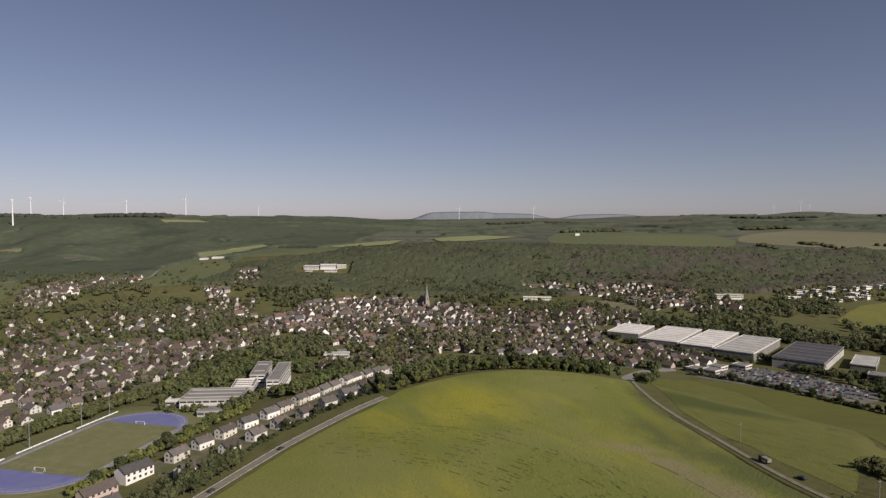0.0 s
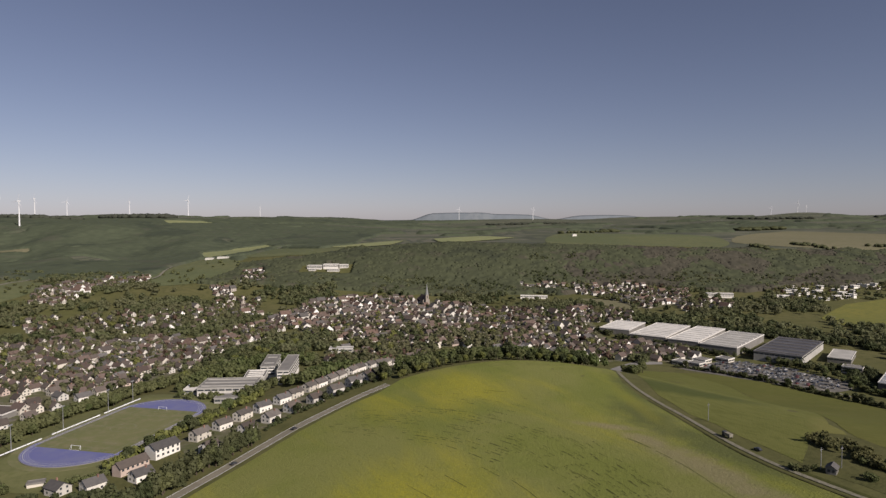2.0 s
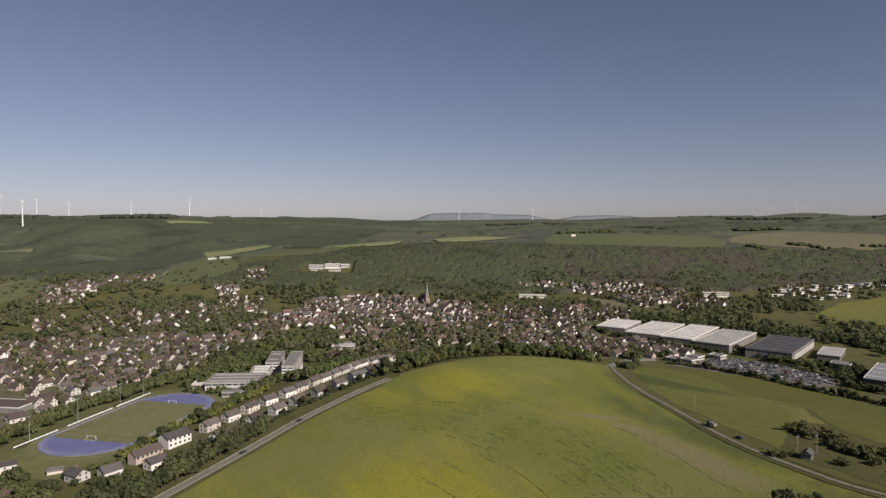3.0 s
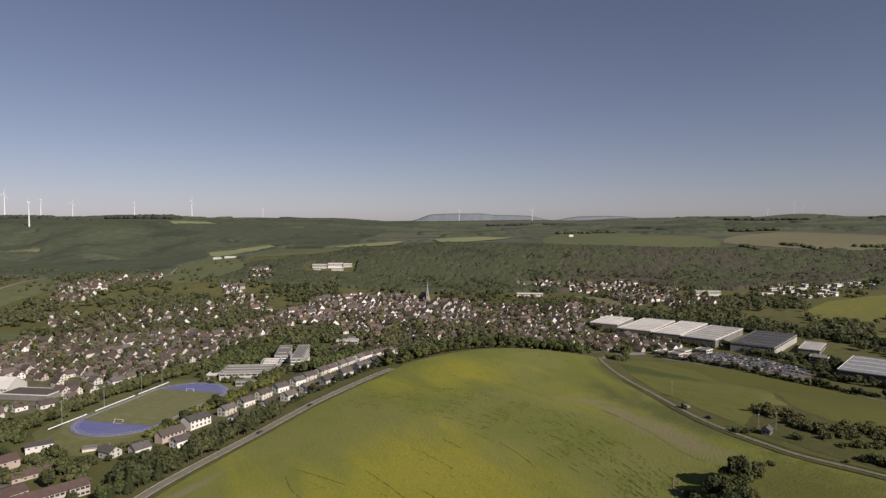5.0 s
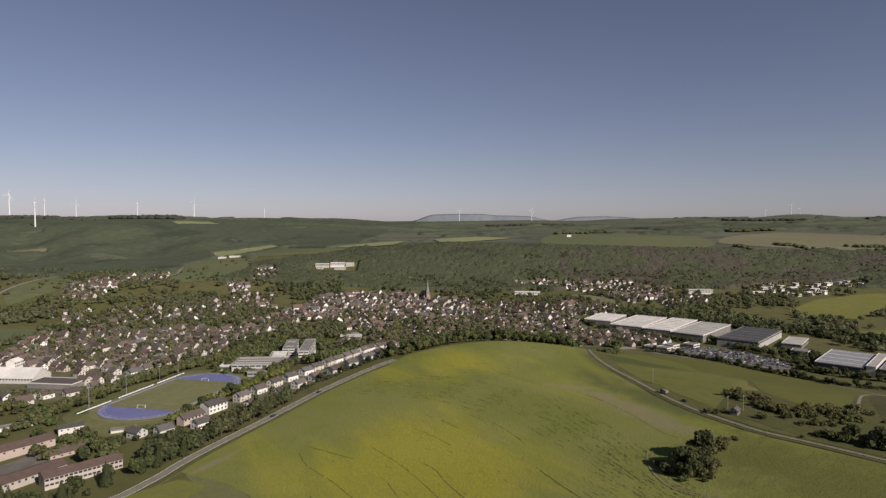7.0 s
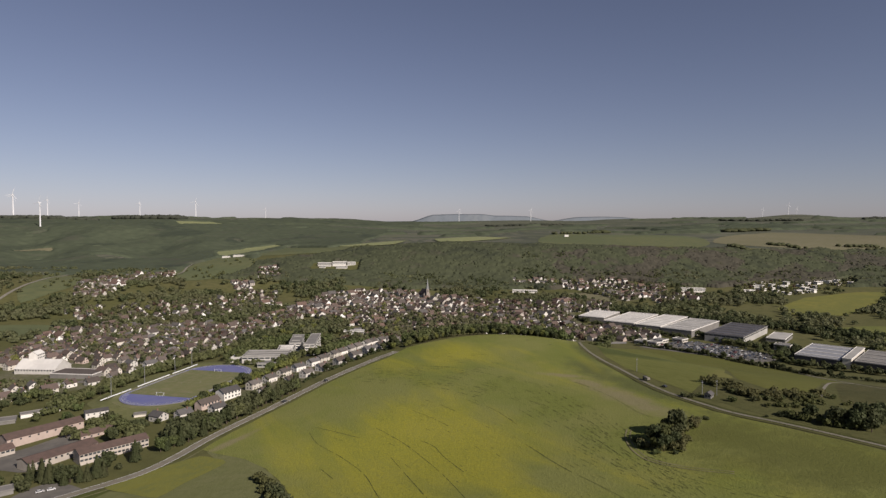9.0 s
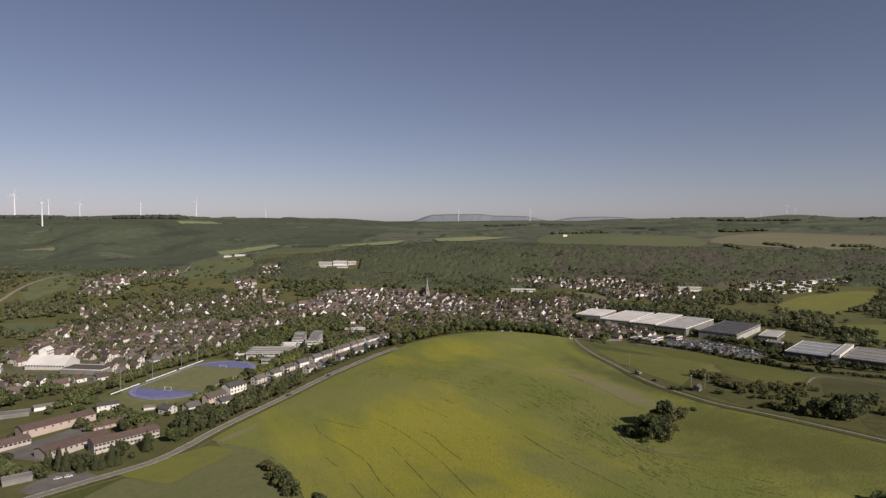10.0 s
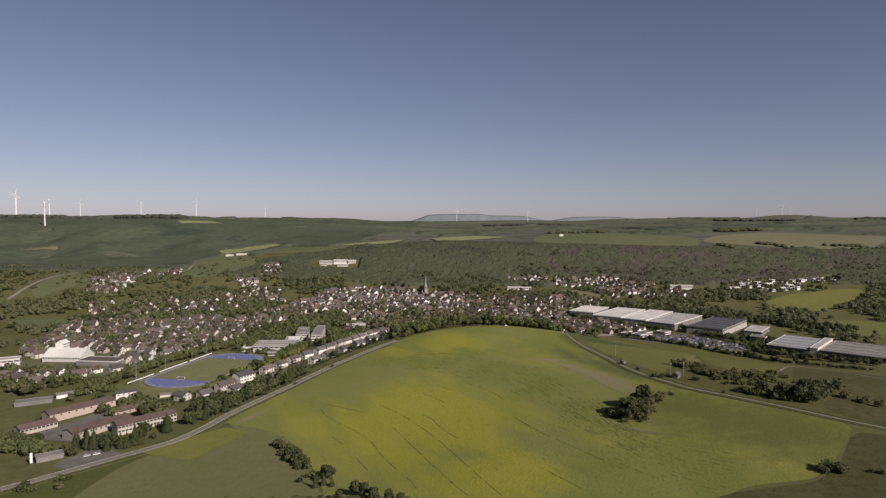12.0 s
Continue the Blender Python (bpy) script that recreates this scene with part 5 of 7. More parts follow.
flat_hall("factory_hall", (440, 493), (506, 432), 80, 9, "sheet_dark", "panel_grey", "dark walled factory hall with pale roof bands", "factory", 4, "sheet_mid")
flat_hall("office_block", (423, 624), (437, 612), 14, 7, "plaster_cream", "panel_grey", "pale flat-roofed office block beside the car park", "office", 0, windows=2)
flat_hall("office_block", (440, 677), (458, 663), 56, 6, "panel_grey", "sheet_mid", "low grey flat-roofed works building", "office", 0, windows=1)
for x, y in ((262, 676), (276, 668), (290, 686), (318, 690)):
    flat_hall("workshop", (x, y), (x + 9, y - 12), 14, 4.0, "plaster_cream", "panel_grey", "low flat-roofed workshop beside the car park", "workshop", 0, windows=1)
drape("car_park", [(259, 656), (307, 679), (339, 690), (373, 650), (401, 585), (385, 545), (348, 537), (318, 581), (280, 628)], "lot", 0.14, 20, "grey asphalt car park full of parked cars", "car park")

# ---- school and halls beyond the track ----
flat_hall("sports_hall", (-214, 507), (-166, 511), 34, 7.0, "plaster", "panel_grey", "long white sports hall with a grey striped roof", "hall", 3, "sheet_mid", windows=1)
flat_hall("changing_block", (-190, 482), (-168, 484), 14, 4.0, "sheet_mid", "panel_grey", "low grey flat-roofed annexe before the sports hall", "hall", 0, "sheet_mid", windows=1)
flat_hall("sports_hall_foyer", (-231, 520), (-215.5, 521), 18, 4.5, "plaster", "sheet_light", "low white foyer beside the sports hall", "hall", 0, windows=1)
flat_hall("school_hall", (-190, 561), (-171, 564), 29, 7, "sheet_mid", "panel_grey", "flat grey school hall", "school", 4)
flat_hall("school_block", (-187, 606), (-173, 608), 56, 12, "plaster", "panel_grey", "white flat-roofed school block", "school", 2, "sheet_mid", windows=3)
flat_hall("school_block", (-155, 549), (-144, 550), 68, 13, "plaster", "panel_grey", "white five-storey school wing with window bands", "school", 0, "sheet_mid", windows=4)
flat_hall("school_block", (-141, 742), (-112, 744), 14, 7, "plaster", "sheet_mid", "white flat-roofed school pavilion among trees", "school", 0, windows=1)

# ---- long red-roofed blocks beside the road ----
RED = "long low cream block with a red-brown tiled roof"
long_house("barrack_block", (-301, 260), (-272, 302), 13, 6.0, 2.6, "plaster_red", "roof_barrack", "long two-storey pinkish block with a red-brown tiled roof", 1, gap=5.5, wide=1.2, tall=1.1)
long_house("barrack_block", (-229, 224), (-200, 255), 12, 6.6, 2.2, "plaster_barrack", "roof_barrack", "long cream block with window bands and a brown roof", 2, gap=2.4, wide=1.9, tall=1.25)
long_house("barrack_block", (-258, 216), (-236, 254), 14, 5.0, 2.2, "plaster_barrack", "roof_barrack", RED, 1, gap=3.6, wide=1.3, tall=1.2)
long_house("barrack_block", (-304, 231), (-289, 251), 12, 4.4, 2.2, "plaster_barrack", "roof_barrack", RED, 1, gap=2.6, wide=2.0, tall=1.3)
long_house("barrack_block", (-256, 272), (-241, 290), 11, 2.9, 2.2, "plaster_red", "roof_barrack", "low annexe with a broad brown tiled roof", 1, gap=4.0, wide=1.2, tall=1.0)
long_house("clubhouse", (-279, 321), (-266, 331), 9, 4.2, 1.4, "plaster", "roof_grey", "small white clubhouse with a grey roof beside the track", 1, gap=4.0, wide=1.1, tall=1.0)
pylon = thing("advertising_pylon", "tall slim white advertising pylon beside the depot", "sign")
part("panel", Shape().box(-0.7, 0.7, -0.18, 0.18, 1.2, 7.6), "steel_white", pylon)
for x in (-0.5, 0.5):
    part("post", Shape().tube((x, 0, -1), (x, 0, 1.3), 0.1, 0.1, 8), "metal_grey", pylon)
at(pylon, -254, 170, 30)
flat_hall("depot", (-252, 172), (-240, 181), 8, 2.8, "panel_grey", "panel_grey", "low grey depot with a flat grey roof", "depot", 0, "panel_grey")

# ---- sheds and yards west of the track ----
for (a, b, d, h, wall, roof, label) in (((-333, 326), (-312, 344), 6, 3.0, "plaster", "panel_grey", "long low pale garage row"), ((-354, 302), (-330, 315), 12, 2.6, "panel_grey", "panel_grey", "low grey flat-roofed shed"),
                                        ((-398, 396), (-384, 402), 8, 3.2, "plaster_cream", "sheet_mid", "low cream flat-roofed shed"), ((-428, 402), (-412, 409), 9, 3.6, "panel_grey", "roof_brown", "low grey flat-roofed shed"),
                                        ((-366, 418), (-352, 425), 7, 3.2, "plaster", "sheet_mid", "low white flat-roofed shed")):
    flat_hall("shed", a, b, d, h, wall, roof, label + " west of the track", "shed", 0, roof)
flat_hall("shed", (-238, 317), (-230, 320.5), 5, 2.2, "plaster_cream", "panel_grey", "low cream flat-roofed shed beside the track", "shed", 0, "panel_grey")
drape("yard", [(-297, 224), (-290, 246), (-281, 260), (-266, 292), (-247, 270), (-260, 240), (-250, 212), (-270, 216)], "lot", 0.14, 20, "grey-brown asphalt yard between the long blocks", "yard")
drape("works_ground", [(-500, 420), (-482, 470), (-440, 520), (-360, 500), (-332, 440), (-350, 396), (-420, 386), (-470, 398)], "garden", 0.1, 20, "brown yards and gardens round the white works", "town ground")
drape("yard", [(-400, 455), (-345, 470), (-340, 440), (-395, 430)], "lot", 0.16, 20, "grey paved yard of the white works", "yard")

# ---- white works in the town ----
long_house("white_works", (-440, 490), (-396, 487), 26, 5.6, 8.0, "plaster", "sheet_light", "large white works hall with a pale low-pitched roof", 1, category="factory")
long_house("white_works", (-428, 488), (-428, 500), 9, 18.5, 3.0, "plaster", "sheet_light", "tall white works tower with a pitched top", 2, category="factory")
flat_hall("white_works", (-392, 458), (-346, 452), 22, 5, "panel_grey", "roof_brown", "low works hall with a dark flat roof", "factory", 0)
flat_hall("white_works", (-486, 446), (-456, 462), 16, 6.5, "plaster", "sheet_mid", "white flat-roofed store in the works", "factory", 0, windows=1)


# ---- church ----
def church(x, y):
    ob = thing("church", "stone church with a tall slim slate spire in the old town", "church")
    tower = part("tower", Shape().box(-2.9, 2.9, -2.9, 2.9, -3, 20), "stone", ob)
    s = Shape()
    ring = [(3.1 * math.cos(0.3927 + k * 0.7854), 3.1 * math.sin(0.3927 + k * 0.7854), 20) for k in range(8)]
    s.add(ring + [(0, 0, 43.5)], [(k, (k + 1) % 8, 8) for k in range(8)] + [tuple(range(7, -1, -1))])
    part("spire", s, "slate", ob)
    for a, b in ((-2.6, -2.6), (2.6, -2.6), (2.6, 2.6), (-2.6, 2.6)):
        part("pinnacle", Shape().tube((a, b, 20), (a, b, 25), 0.6, 0.05, 6), "slate", tower)
    for side in (-1, 1):
        part("belfry_window", Shape().box(-0.9, 0.9, side * 2.92 - 0.05, side * 2.92 + 0.05, 13.5, 18), "glass", tower)
    part("nave", Shape().add([(-7, 2.9, -3), (7, 2.9, -3), (7, 34, -3), (-7, 34, -3), (-7, 2.9, 9), (7, 2.9, 9), (7, 34, 9), (-7, 34, 9), (0, 2.9, 18), (0, 34, 18)],
                             [(0, 1, 5, 8, 4), (2, 3, 7, 9, 6), (1, 2, 6, 5), (3, 0, 4, 7), (3, 2, 1, 0), (4, 8, 9, 7), (5, 6, 9, 8)]), "stone", ob)
    part("nave_roof", Shape().slab((-7.6, 3.0, 8.5), (0, 3.0, 18.4), (0, 34.4, 18.4), (-7.6, 34.4, 8.5), 0.3).slab((0, 3.0, 18.4), (7.6, 3.0, 8.5), (7.6, 34.4, 8.5), (0, 34.4, 18.4), 0.3), "roof_red", ob)
    at(ob, x, y, 20)


church(-31, 1195)

# ---- hillside buildings ----
for a, b, d, h in (((-318, 1441), (-284, 1437), 16, 9), ((-280, 1440), (-246, 1440), 18, 11), ((-243, 1446), (-222, 1450), 16, 8)):
    flat_hall("clinic", a, b, d, h, "plaster", "sheet_light", "white modern hospital block on the wooded hillside", "hospital", 0, windows=2)
for a, b, d, h in (((-268, 1422), (-240, 1422), 10, 6), ((-312, 1426), (-296, 1424), 9, 5)):
    flat_hall("clinic", a, b, d, h, "plaster", "sheet_light", "low white hospital wing on the wooded hillside", "hospital", 0, windows=1)
for a, b in (((-632, 1640), (-612, 1642)), ((-604, 1650), (-576, 1652))):
    flat_hall("farm_hall", a, b, 14, 5, "plaster", "sheet_light", "white farm hall on the hill", "barn", 0)
flat_hall("farm_hall", (426, 2038), (440, 2038), 12, 7, "plaster", "roof_grey", "white barn far off on the plateau", "barn", 0)


# ---- wind turbines ----
def turbine():
    ob = thing("wind_turbine", "white three-bladed wind turbine on the skyline", "wind turbine", "wind turbines")
    part("tower", Shape().tube((0, 0, -6), (0, 0, 100), 3.0, 1.5, 12), "turbine_hazed", ob)
    part("nacelle", Shape().box(-1.8, 1.8, -4.5, 6, 99, 102.8), "turbine_hazed", ob)
    hub = part("hub", Shape().tube((0, -4.5, 101), (0, -7.0, 101), 1.8, 0.5, 10), "turbine_hazed", ob)
    for k in range(3):
        a = radians(20 + 120 * k)
        d, e = Vector((math.sin(a), 0, math.cos(a))), Vector((math.cos(a), 0, -math.sin(a)))
        c = Vector((0, -5.6, 101))
        root, mid, tip = c + d * 1.2, c + d * 8, c + d * 32
        s = Shape()
        sec = []
        for p, wide, thick in ((root, 0.8, 0.7), (mid, 1.2, 0.35), (tip, 0.2, 0.08)):
            sec += [p - e * wide, p + Vector((0, -thick, 0)), p + e * wide * 0.7, p + Vector((0, thick, 0))]
        s.add(sec, [(4 * r + q, 4 * r + (q + 1) % 4, 4 * r + 4 + (q + 1) % 4, 4 * r + 4 + q) for r in range(2) for q in range(4)] + [(3, 2, 1, 0), (8, 9, 10, 11)])
        part("blade", s, "turbine_hazed", hub)
    return ob


first = turbine()
SITES = ((-1752, 2580, 1.08, 10), (-2562, 3600, 1.4, 70), (-2660, 3740, 1.35, 40), (-2796, 4300, 1.3, 25), (-2575, 4300, 1.05, 90), (-2060, 4126, 1.05, 15), (-1866, 4600, 1.3, 50), (-1351, 4640, 0.75, 30),
         (116, 4550, 0.84, 60), (651, 4550, 0.79, 80), (2594, 4600, 0.85, 10), (2421, 4640, 0.6, 45), (2680, 4640, 0.6, 100))
for k, (x, y, size, turn) in enumerate(SITES):
    ob = first if k == 0 else copy_thing(first, Matrix())
    at(ob, x, y, turn * 0.4 - 20, 0, size)


# ---- hut and poles beside the narrow road ----
hut = gable_house("transformer_hut", 4.4, 6, 2.8, 1.5, "panel_grey", "roof_grey", "small pale hut with a grey roof beside the road", "", True, False)
hut["category"] = "hut"
at(hut, 187, 258, -40)
for x, y in ((184, 262), (194, 262), (163, 342)):
    pole = thing("power_pole", "slim grey power pole beside the road", "pole", "power poles")
    part("pole", Shape().tube((0, 0, -1), (0, 0, 11), 0.2, 0.13, 7), "metal_grey", pole)
    part("crossarm", Shape().box(-1.1, 1.1, -0.08, 0.08, 9.8, 10.0), "metal_grey", pole)
    at(pole, x, y, 30)


# ---- cars ----
def car(paint, label):
    ob = thing("car", label, "car", "parked cars")
    s = Shape()
    side = [(-2.15, 0.35), (2.15, 0.35), (2.2, 0.62), (2.05, 0.86), (1.15, 0.95), (-1.9, 0.98), (-2.2, 0.8)]
    n = len(side)
    s.add([(x, y, z) for y in (-0.88, 0.88) for x, z in side], [tuple(range(n)), tuple(range(2 * n - 1, n - 1, -1))] + [(n + k, n + (k + 1) % n, (k + 1) % n, k) for k in range(n)])
    part("body", s, paint, ob)
    top = [(-1.75, 0.97), (1.05, 0.95), (0.35, 1.46), (-1.35, 1.48)]
    s = Shape().add([(x, y * (0.8 if z < 1.2 else 0.66), z) for y in (-1, 1) for x, z in top], [(0, 1, 2, 3), (7, 6, 5, 4), (1, 0, 4, 5), (2, 1, 5, 6), (0, 3, 7, 4)])
    part("window_band", s, "glass", ob)
    part("roof_panel", Shape().box(-1.38, 0.38, -0.67, 0.67, 1.465, 1.52), paint, ob)
    tyre = Shape().tube((0, -0.11, 0), (0, 0.11, 0), 0.33, 0.33, 10).data("wheel", "rubber")
    for x in (-1.35, 1.35):
        for y in (-0.8, 0.8):
            part("wheel", tyre, "rubber", ob).location = (x, y, 0.33)
    return ob


CARS = [car("car_silver", "silver car parked in the factory car park"), car("car_dark", "black car parked in the factory car park"), car("car_white", "white car parked in the factory car park"), car("car_red", "red car parked in the factory car park"), car("car_blue", "blue car parked in the factory car park")]
CAR_RNG = np.random.default_rng(12)
LOT = [(272, 652), (305, 674), (338, 688), (366, 668), (390, 636), (396, 578), (374, 550), (350, 552), (338, 586), (316, 622), (290, 642)]
used, spots = set(), []
for row in range(-18, 19):
    for k in range(-40, 41):
        along, across = k * 2.55, (row // 2) * 16.0 + (row % 2) * 5.4
        x, y = 332 + 0.62 * along + 0.78 * across, 615 - 0.78 * along + 0.62 * across
        if bool(inside(x, y, LOT)) and CAR_RNG.uniform() < 0.85:
            spots.append((x, y))
keep = CAR_RNG.permutation(len(spots))[:215]
for i in keep:
    x, y = spots[int(i)]
    k = int(CAR_RNG.choice(5, p=(0.36, 0.34, 0.14, 0.07, 0.09)))
    ob = CARS[k] if k not in used else copy_thing(CARS[k], Matrix())
    used.add(k)
    at(ob, x, y, 38 + 180 * int(CAR_RNG.integers(2)), -0.14)
truck = thing("farm_truck", "dark farm truck with a pale load on the narrow road", "truck")
part("cab", Shape().box(1.2, 3.0, -1.1, 1.1, 0.5, 2.7), "car_dark", truck)
part("load_bed", Shape().box(-3.4, 1.0, -1.2, 1.2, 0.9, 2.6), "gravel", truck)
part("windscreen", Shape().box(2.96, 3.03, -0.95, 0.95, 1.6, 2.5), "glass", truck)
tyre = Shape().tube((0, -0.2, 0), (0, 0.2, 0), 0.5, 0.5, 10).data("wheel", "rubber")
for x in (-2.4, 2.1):
    for y in (-1.0, 1.0):
        part("wheel", tyre, "rubber", truck).location = (x, y, 0.5)
at(truck, 161.5, 313, 105, -0.28)
ob = copy_thing(CARS[1], Matrix())
ob["label"], ob["group"] = "black car driving on the narrow country road", "cars on the road"
at(ob, 168, 291, 108, -0.28)
for x, y in ((-122, 331), (-98, 382)):
    ob = copy_thing(CARS[1], Matrix())
    ob["label"], ob["group"] = "black car driving on the country road", "cars on the road"
    at(ob, x - 1.5, y, 63, -0.28)
# two cars added in place of small white objects in the layby
for x, y in ((-225, 181), (-220, 183.5)):
    ob = copy_thing(CARS[2], Matrix())
    ob["label"], ob["group"] = "white car added in the layby for a small white object", "cars in the layby"
    at(ob, x, y, 40, -0.16)


# ---- the town ----
TOWN_LEFT = [(-543, 640), (-581, 778), (-525, 836), (-449, 822), (-403, 875), (-341, 827), (-322, 929), (-288, 1017), (-241, 1087), (-240, 903), (-258, 804), (-284, 641), (-305, 541), (-330, 470), (-370, 440), (-420, 453)]
TOWN_MID = [(-288, 1017), (-260, 1181), (-175, 1251), (-79, 1273), (20, 1210), (109, 1129), (229, 1054), (240, 950), (230, 850), (250, 770), (214, 690), (143, 700), (75, 760), (15, 790), (-34, 782), (-68, 804), (-120, 827), (-176, 851), (-228, 930)]
VILLAGE = [(172, 1376), (248, 1380), (336, 1366), (447, 1366), (524, 1308), (479, 1179), (366, 1099), (336, 1240), (258, 1322), (173, 1340)]
EAST_END = [(440, 1150), (474, 1182), (560, 1170), (506, 1066), (424, 1064)]
MILL_END = [(196, 1060), (256, 1140), (330, 1066), (300, 956), (236, 970), (228, 1056)]
MODERN = [(700, 1312), (817, 1363), (865, 1333), (1038, 1417), (989, 1333), (753, 1161), (649, 1183)]
HILL_HOUSES = [(-681, 996), (-732, 1088), (-739, 1175), (-711, 1253), (-650, 1357), (-622, 1299), (-663, 1160), (-637, 1042)]
SCATTER = [(-672, 918), (-574, 980), (-453, 1076), (-429, 1202), (-356, 1195), (-316, 1048), (-368, 903), (-474, 875), (-565, 832)]
HAMLET = [(-430, 1300), (-466, 1416), (-424, 1446), (-382, 1330)]
HAMLET_FOOT = [(-488, 1262), (-440, 1276), (-388, 1160), (-430, 1172)]
GARDENS = [(-143, 690), (-125, 800), (-60, 815), (4, 785), (-20, 729), (-34, 676), (-80, 660)]
SOUTH_END = [(214, 735), (240, 690), (268, 684), (300, 706), (318, 730), (285, 775), (250, 815), (236, 800)]
WEST_END = [(-500, 430), (-420, 452), (-372, 438), (-350, 400), (-372, 335), (-440, 350)]
NORTH_WEST = [(-462, 480), (-500, 520), (-525, 600), (-545, 640), (-440, 590), (-430, 540), (-452, 520)]
TOWN_RNG = np.random.default_rng(21)
drape("town_ground", [(-176, 380), (-152, 348), (-128, 385), (-105, 425), (-84, 458), (-66, 500), (-40, 590), (-36, 612), (-60, 622), (-92, 548), (-130, 468), (-154, 428)], "garden", 0.16, 20, "grey yards and gardens between the row houses", "town ground")
for outline in (TOWN_LEFT, TOWN_MID, SOUTH_END, VILLAGE):
    drape("town_ground", outline, "garden", 0.3, 20, "streets, yards and gardens between the houses", "town ground")


def plots(poly, sx, sy, turn, keep):
    """House plots in rows along streets inside a quarter: x, y and heading."""
    p = np.array(poly, float)
    c, s = math.cos(radians(turn)), math.sin(radians(turn))
    mid = p.mean(0)
    r = np.abs(p - mid).sum(1).max()
    u, v = np.meshgrid(np.arange(-r, r, sx), np.arange(-r, r, sy))
    row = np.round(v / sy)
    u = u.ravel() + TOWN_RNG.uniform(-0.2, 0.2, u.size) * sx + (row.ravel() % 3) * 4
    v = v.ravel() + TOWN_RNG.uniform(-0.16, 0.16, v.size) * sy + 12 * np.sin(u / 90.0)
    x, y = mid[0] + c * u - s * v, mid[1] + s * u + c * v
    ok = inside(x, y, poly) & (TOWN_RNG.uniform(size=x.size) < keep)
    head = turn + np.degrees(np.arctan(12 / 90.0 * np.cos(u / 90.0))) + np.where(TOWN_RNG.uniform(size=x.size) < 0.45, 90, 0) + TOWN_RNG.normal(0, 5, x.size)
    return np.stack([x, y, head], 1)[ok]


KEEP_OUT = [(-150, 732, -104, 768), (-456, 440, -340, 525), (-330, 200, -180, 345), (-45, 1180, -10, 1240), (225, 800, 300, 960), (-490, 440, -440, 480)]
quarter = np.vstack([plots(TOWN_LEFT, 14, 22, 62, 0.84), plots(TOWN_MID, 13.5, 21, 35, 0.82), plots(VILLAGE, 14, 23, 15, 0.82), plots(HILL_HOUSES, 15, 22, 60, 0.8), plots(SCATTER, 19, 30, 50, 0.75), plots(HAMLET, 13, 18, 40, 0.9), plots(HAMLET_FOOT, 13, 18, 40, 0.85), plots(GARDENS, 21, 27, 30, 0.7), plots(SOUTH_END, 15, 20, 30, 0.85), plots(NORTH_WEST, 15, 22, 62, 0.8), plots(WEST_END, 19, 28, 40, 0.6), plots(EAST_END, 16, 24, 20, 0.7), plots(MILL_END, 16, 22, 35, 0.75)])
for x0, y0, x1, y1 in KEEP_OUT:
    quarter = quarter[~((quarter[:, 0] > x0) & (quarter[:, 0] < x1) & (quarter[:, 1] > y0) & (quarter[:, 1] < y1))]
quarter = quarter[near_line(quarter[:, 0], quarter[:, 1], ROAD_RIGHT) > 14]
# looser plots among the old trees south of the centre
leafy_part = (quarter[:, 0] > -240) & (quarter[:, 0] < 90) & (quarter[:, 1] > 690) & (quarter[:, 1] < 900)
quarter = quarter[~leafy_part | (TOWN_RNG.uniform(size=len(quarter)) < 0.86)]
order = np.argsort(np.hypot(quarter[:, 0] + 50, quarter[:, 1] + 60))
NEAR_HOUSES = 250
for k, (x, y, a) in enumerate(quarter[order[:NEAR_HOUSES]]):
    put_house(int(TOWN_RNG.integers(len(KINDS))), float(x), float(y), float(a), k < 100)

# houses round the white works and along the belt of trees
WORKS_HOUSES = [(-417, 561), (-401, 530), (-370, 506), (-349, 493), (-325, 452), (-323, 482), (-370, 572), (-352, 578), (-331, 518), (-333, 557), (-312, 530), (-306, 552), (-348, 402), (-352, 424), (-335, 432), (-346, 537), (-380, 543), (-347, 512), (-345, 472), (-444, 561)]
for x, y in WORKS_HOUSES:
    if np.min(np.hypot(quarter[:, 0] - x, quarter[:, 1] - y)) > 10:
        put_house(int(TOWN_RNG.integers(len(KINDS))), x, y, 62 + float(TOWN_RNG.choice([0, 90])) + float(TOWN_RNG.normal(0, 6)), True)


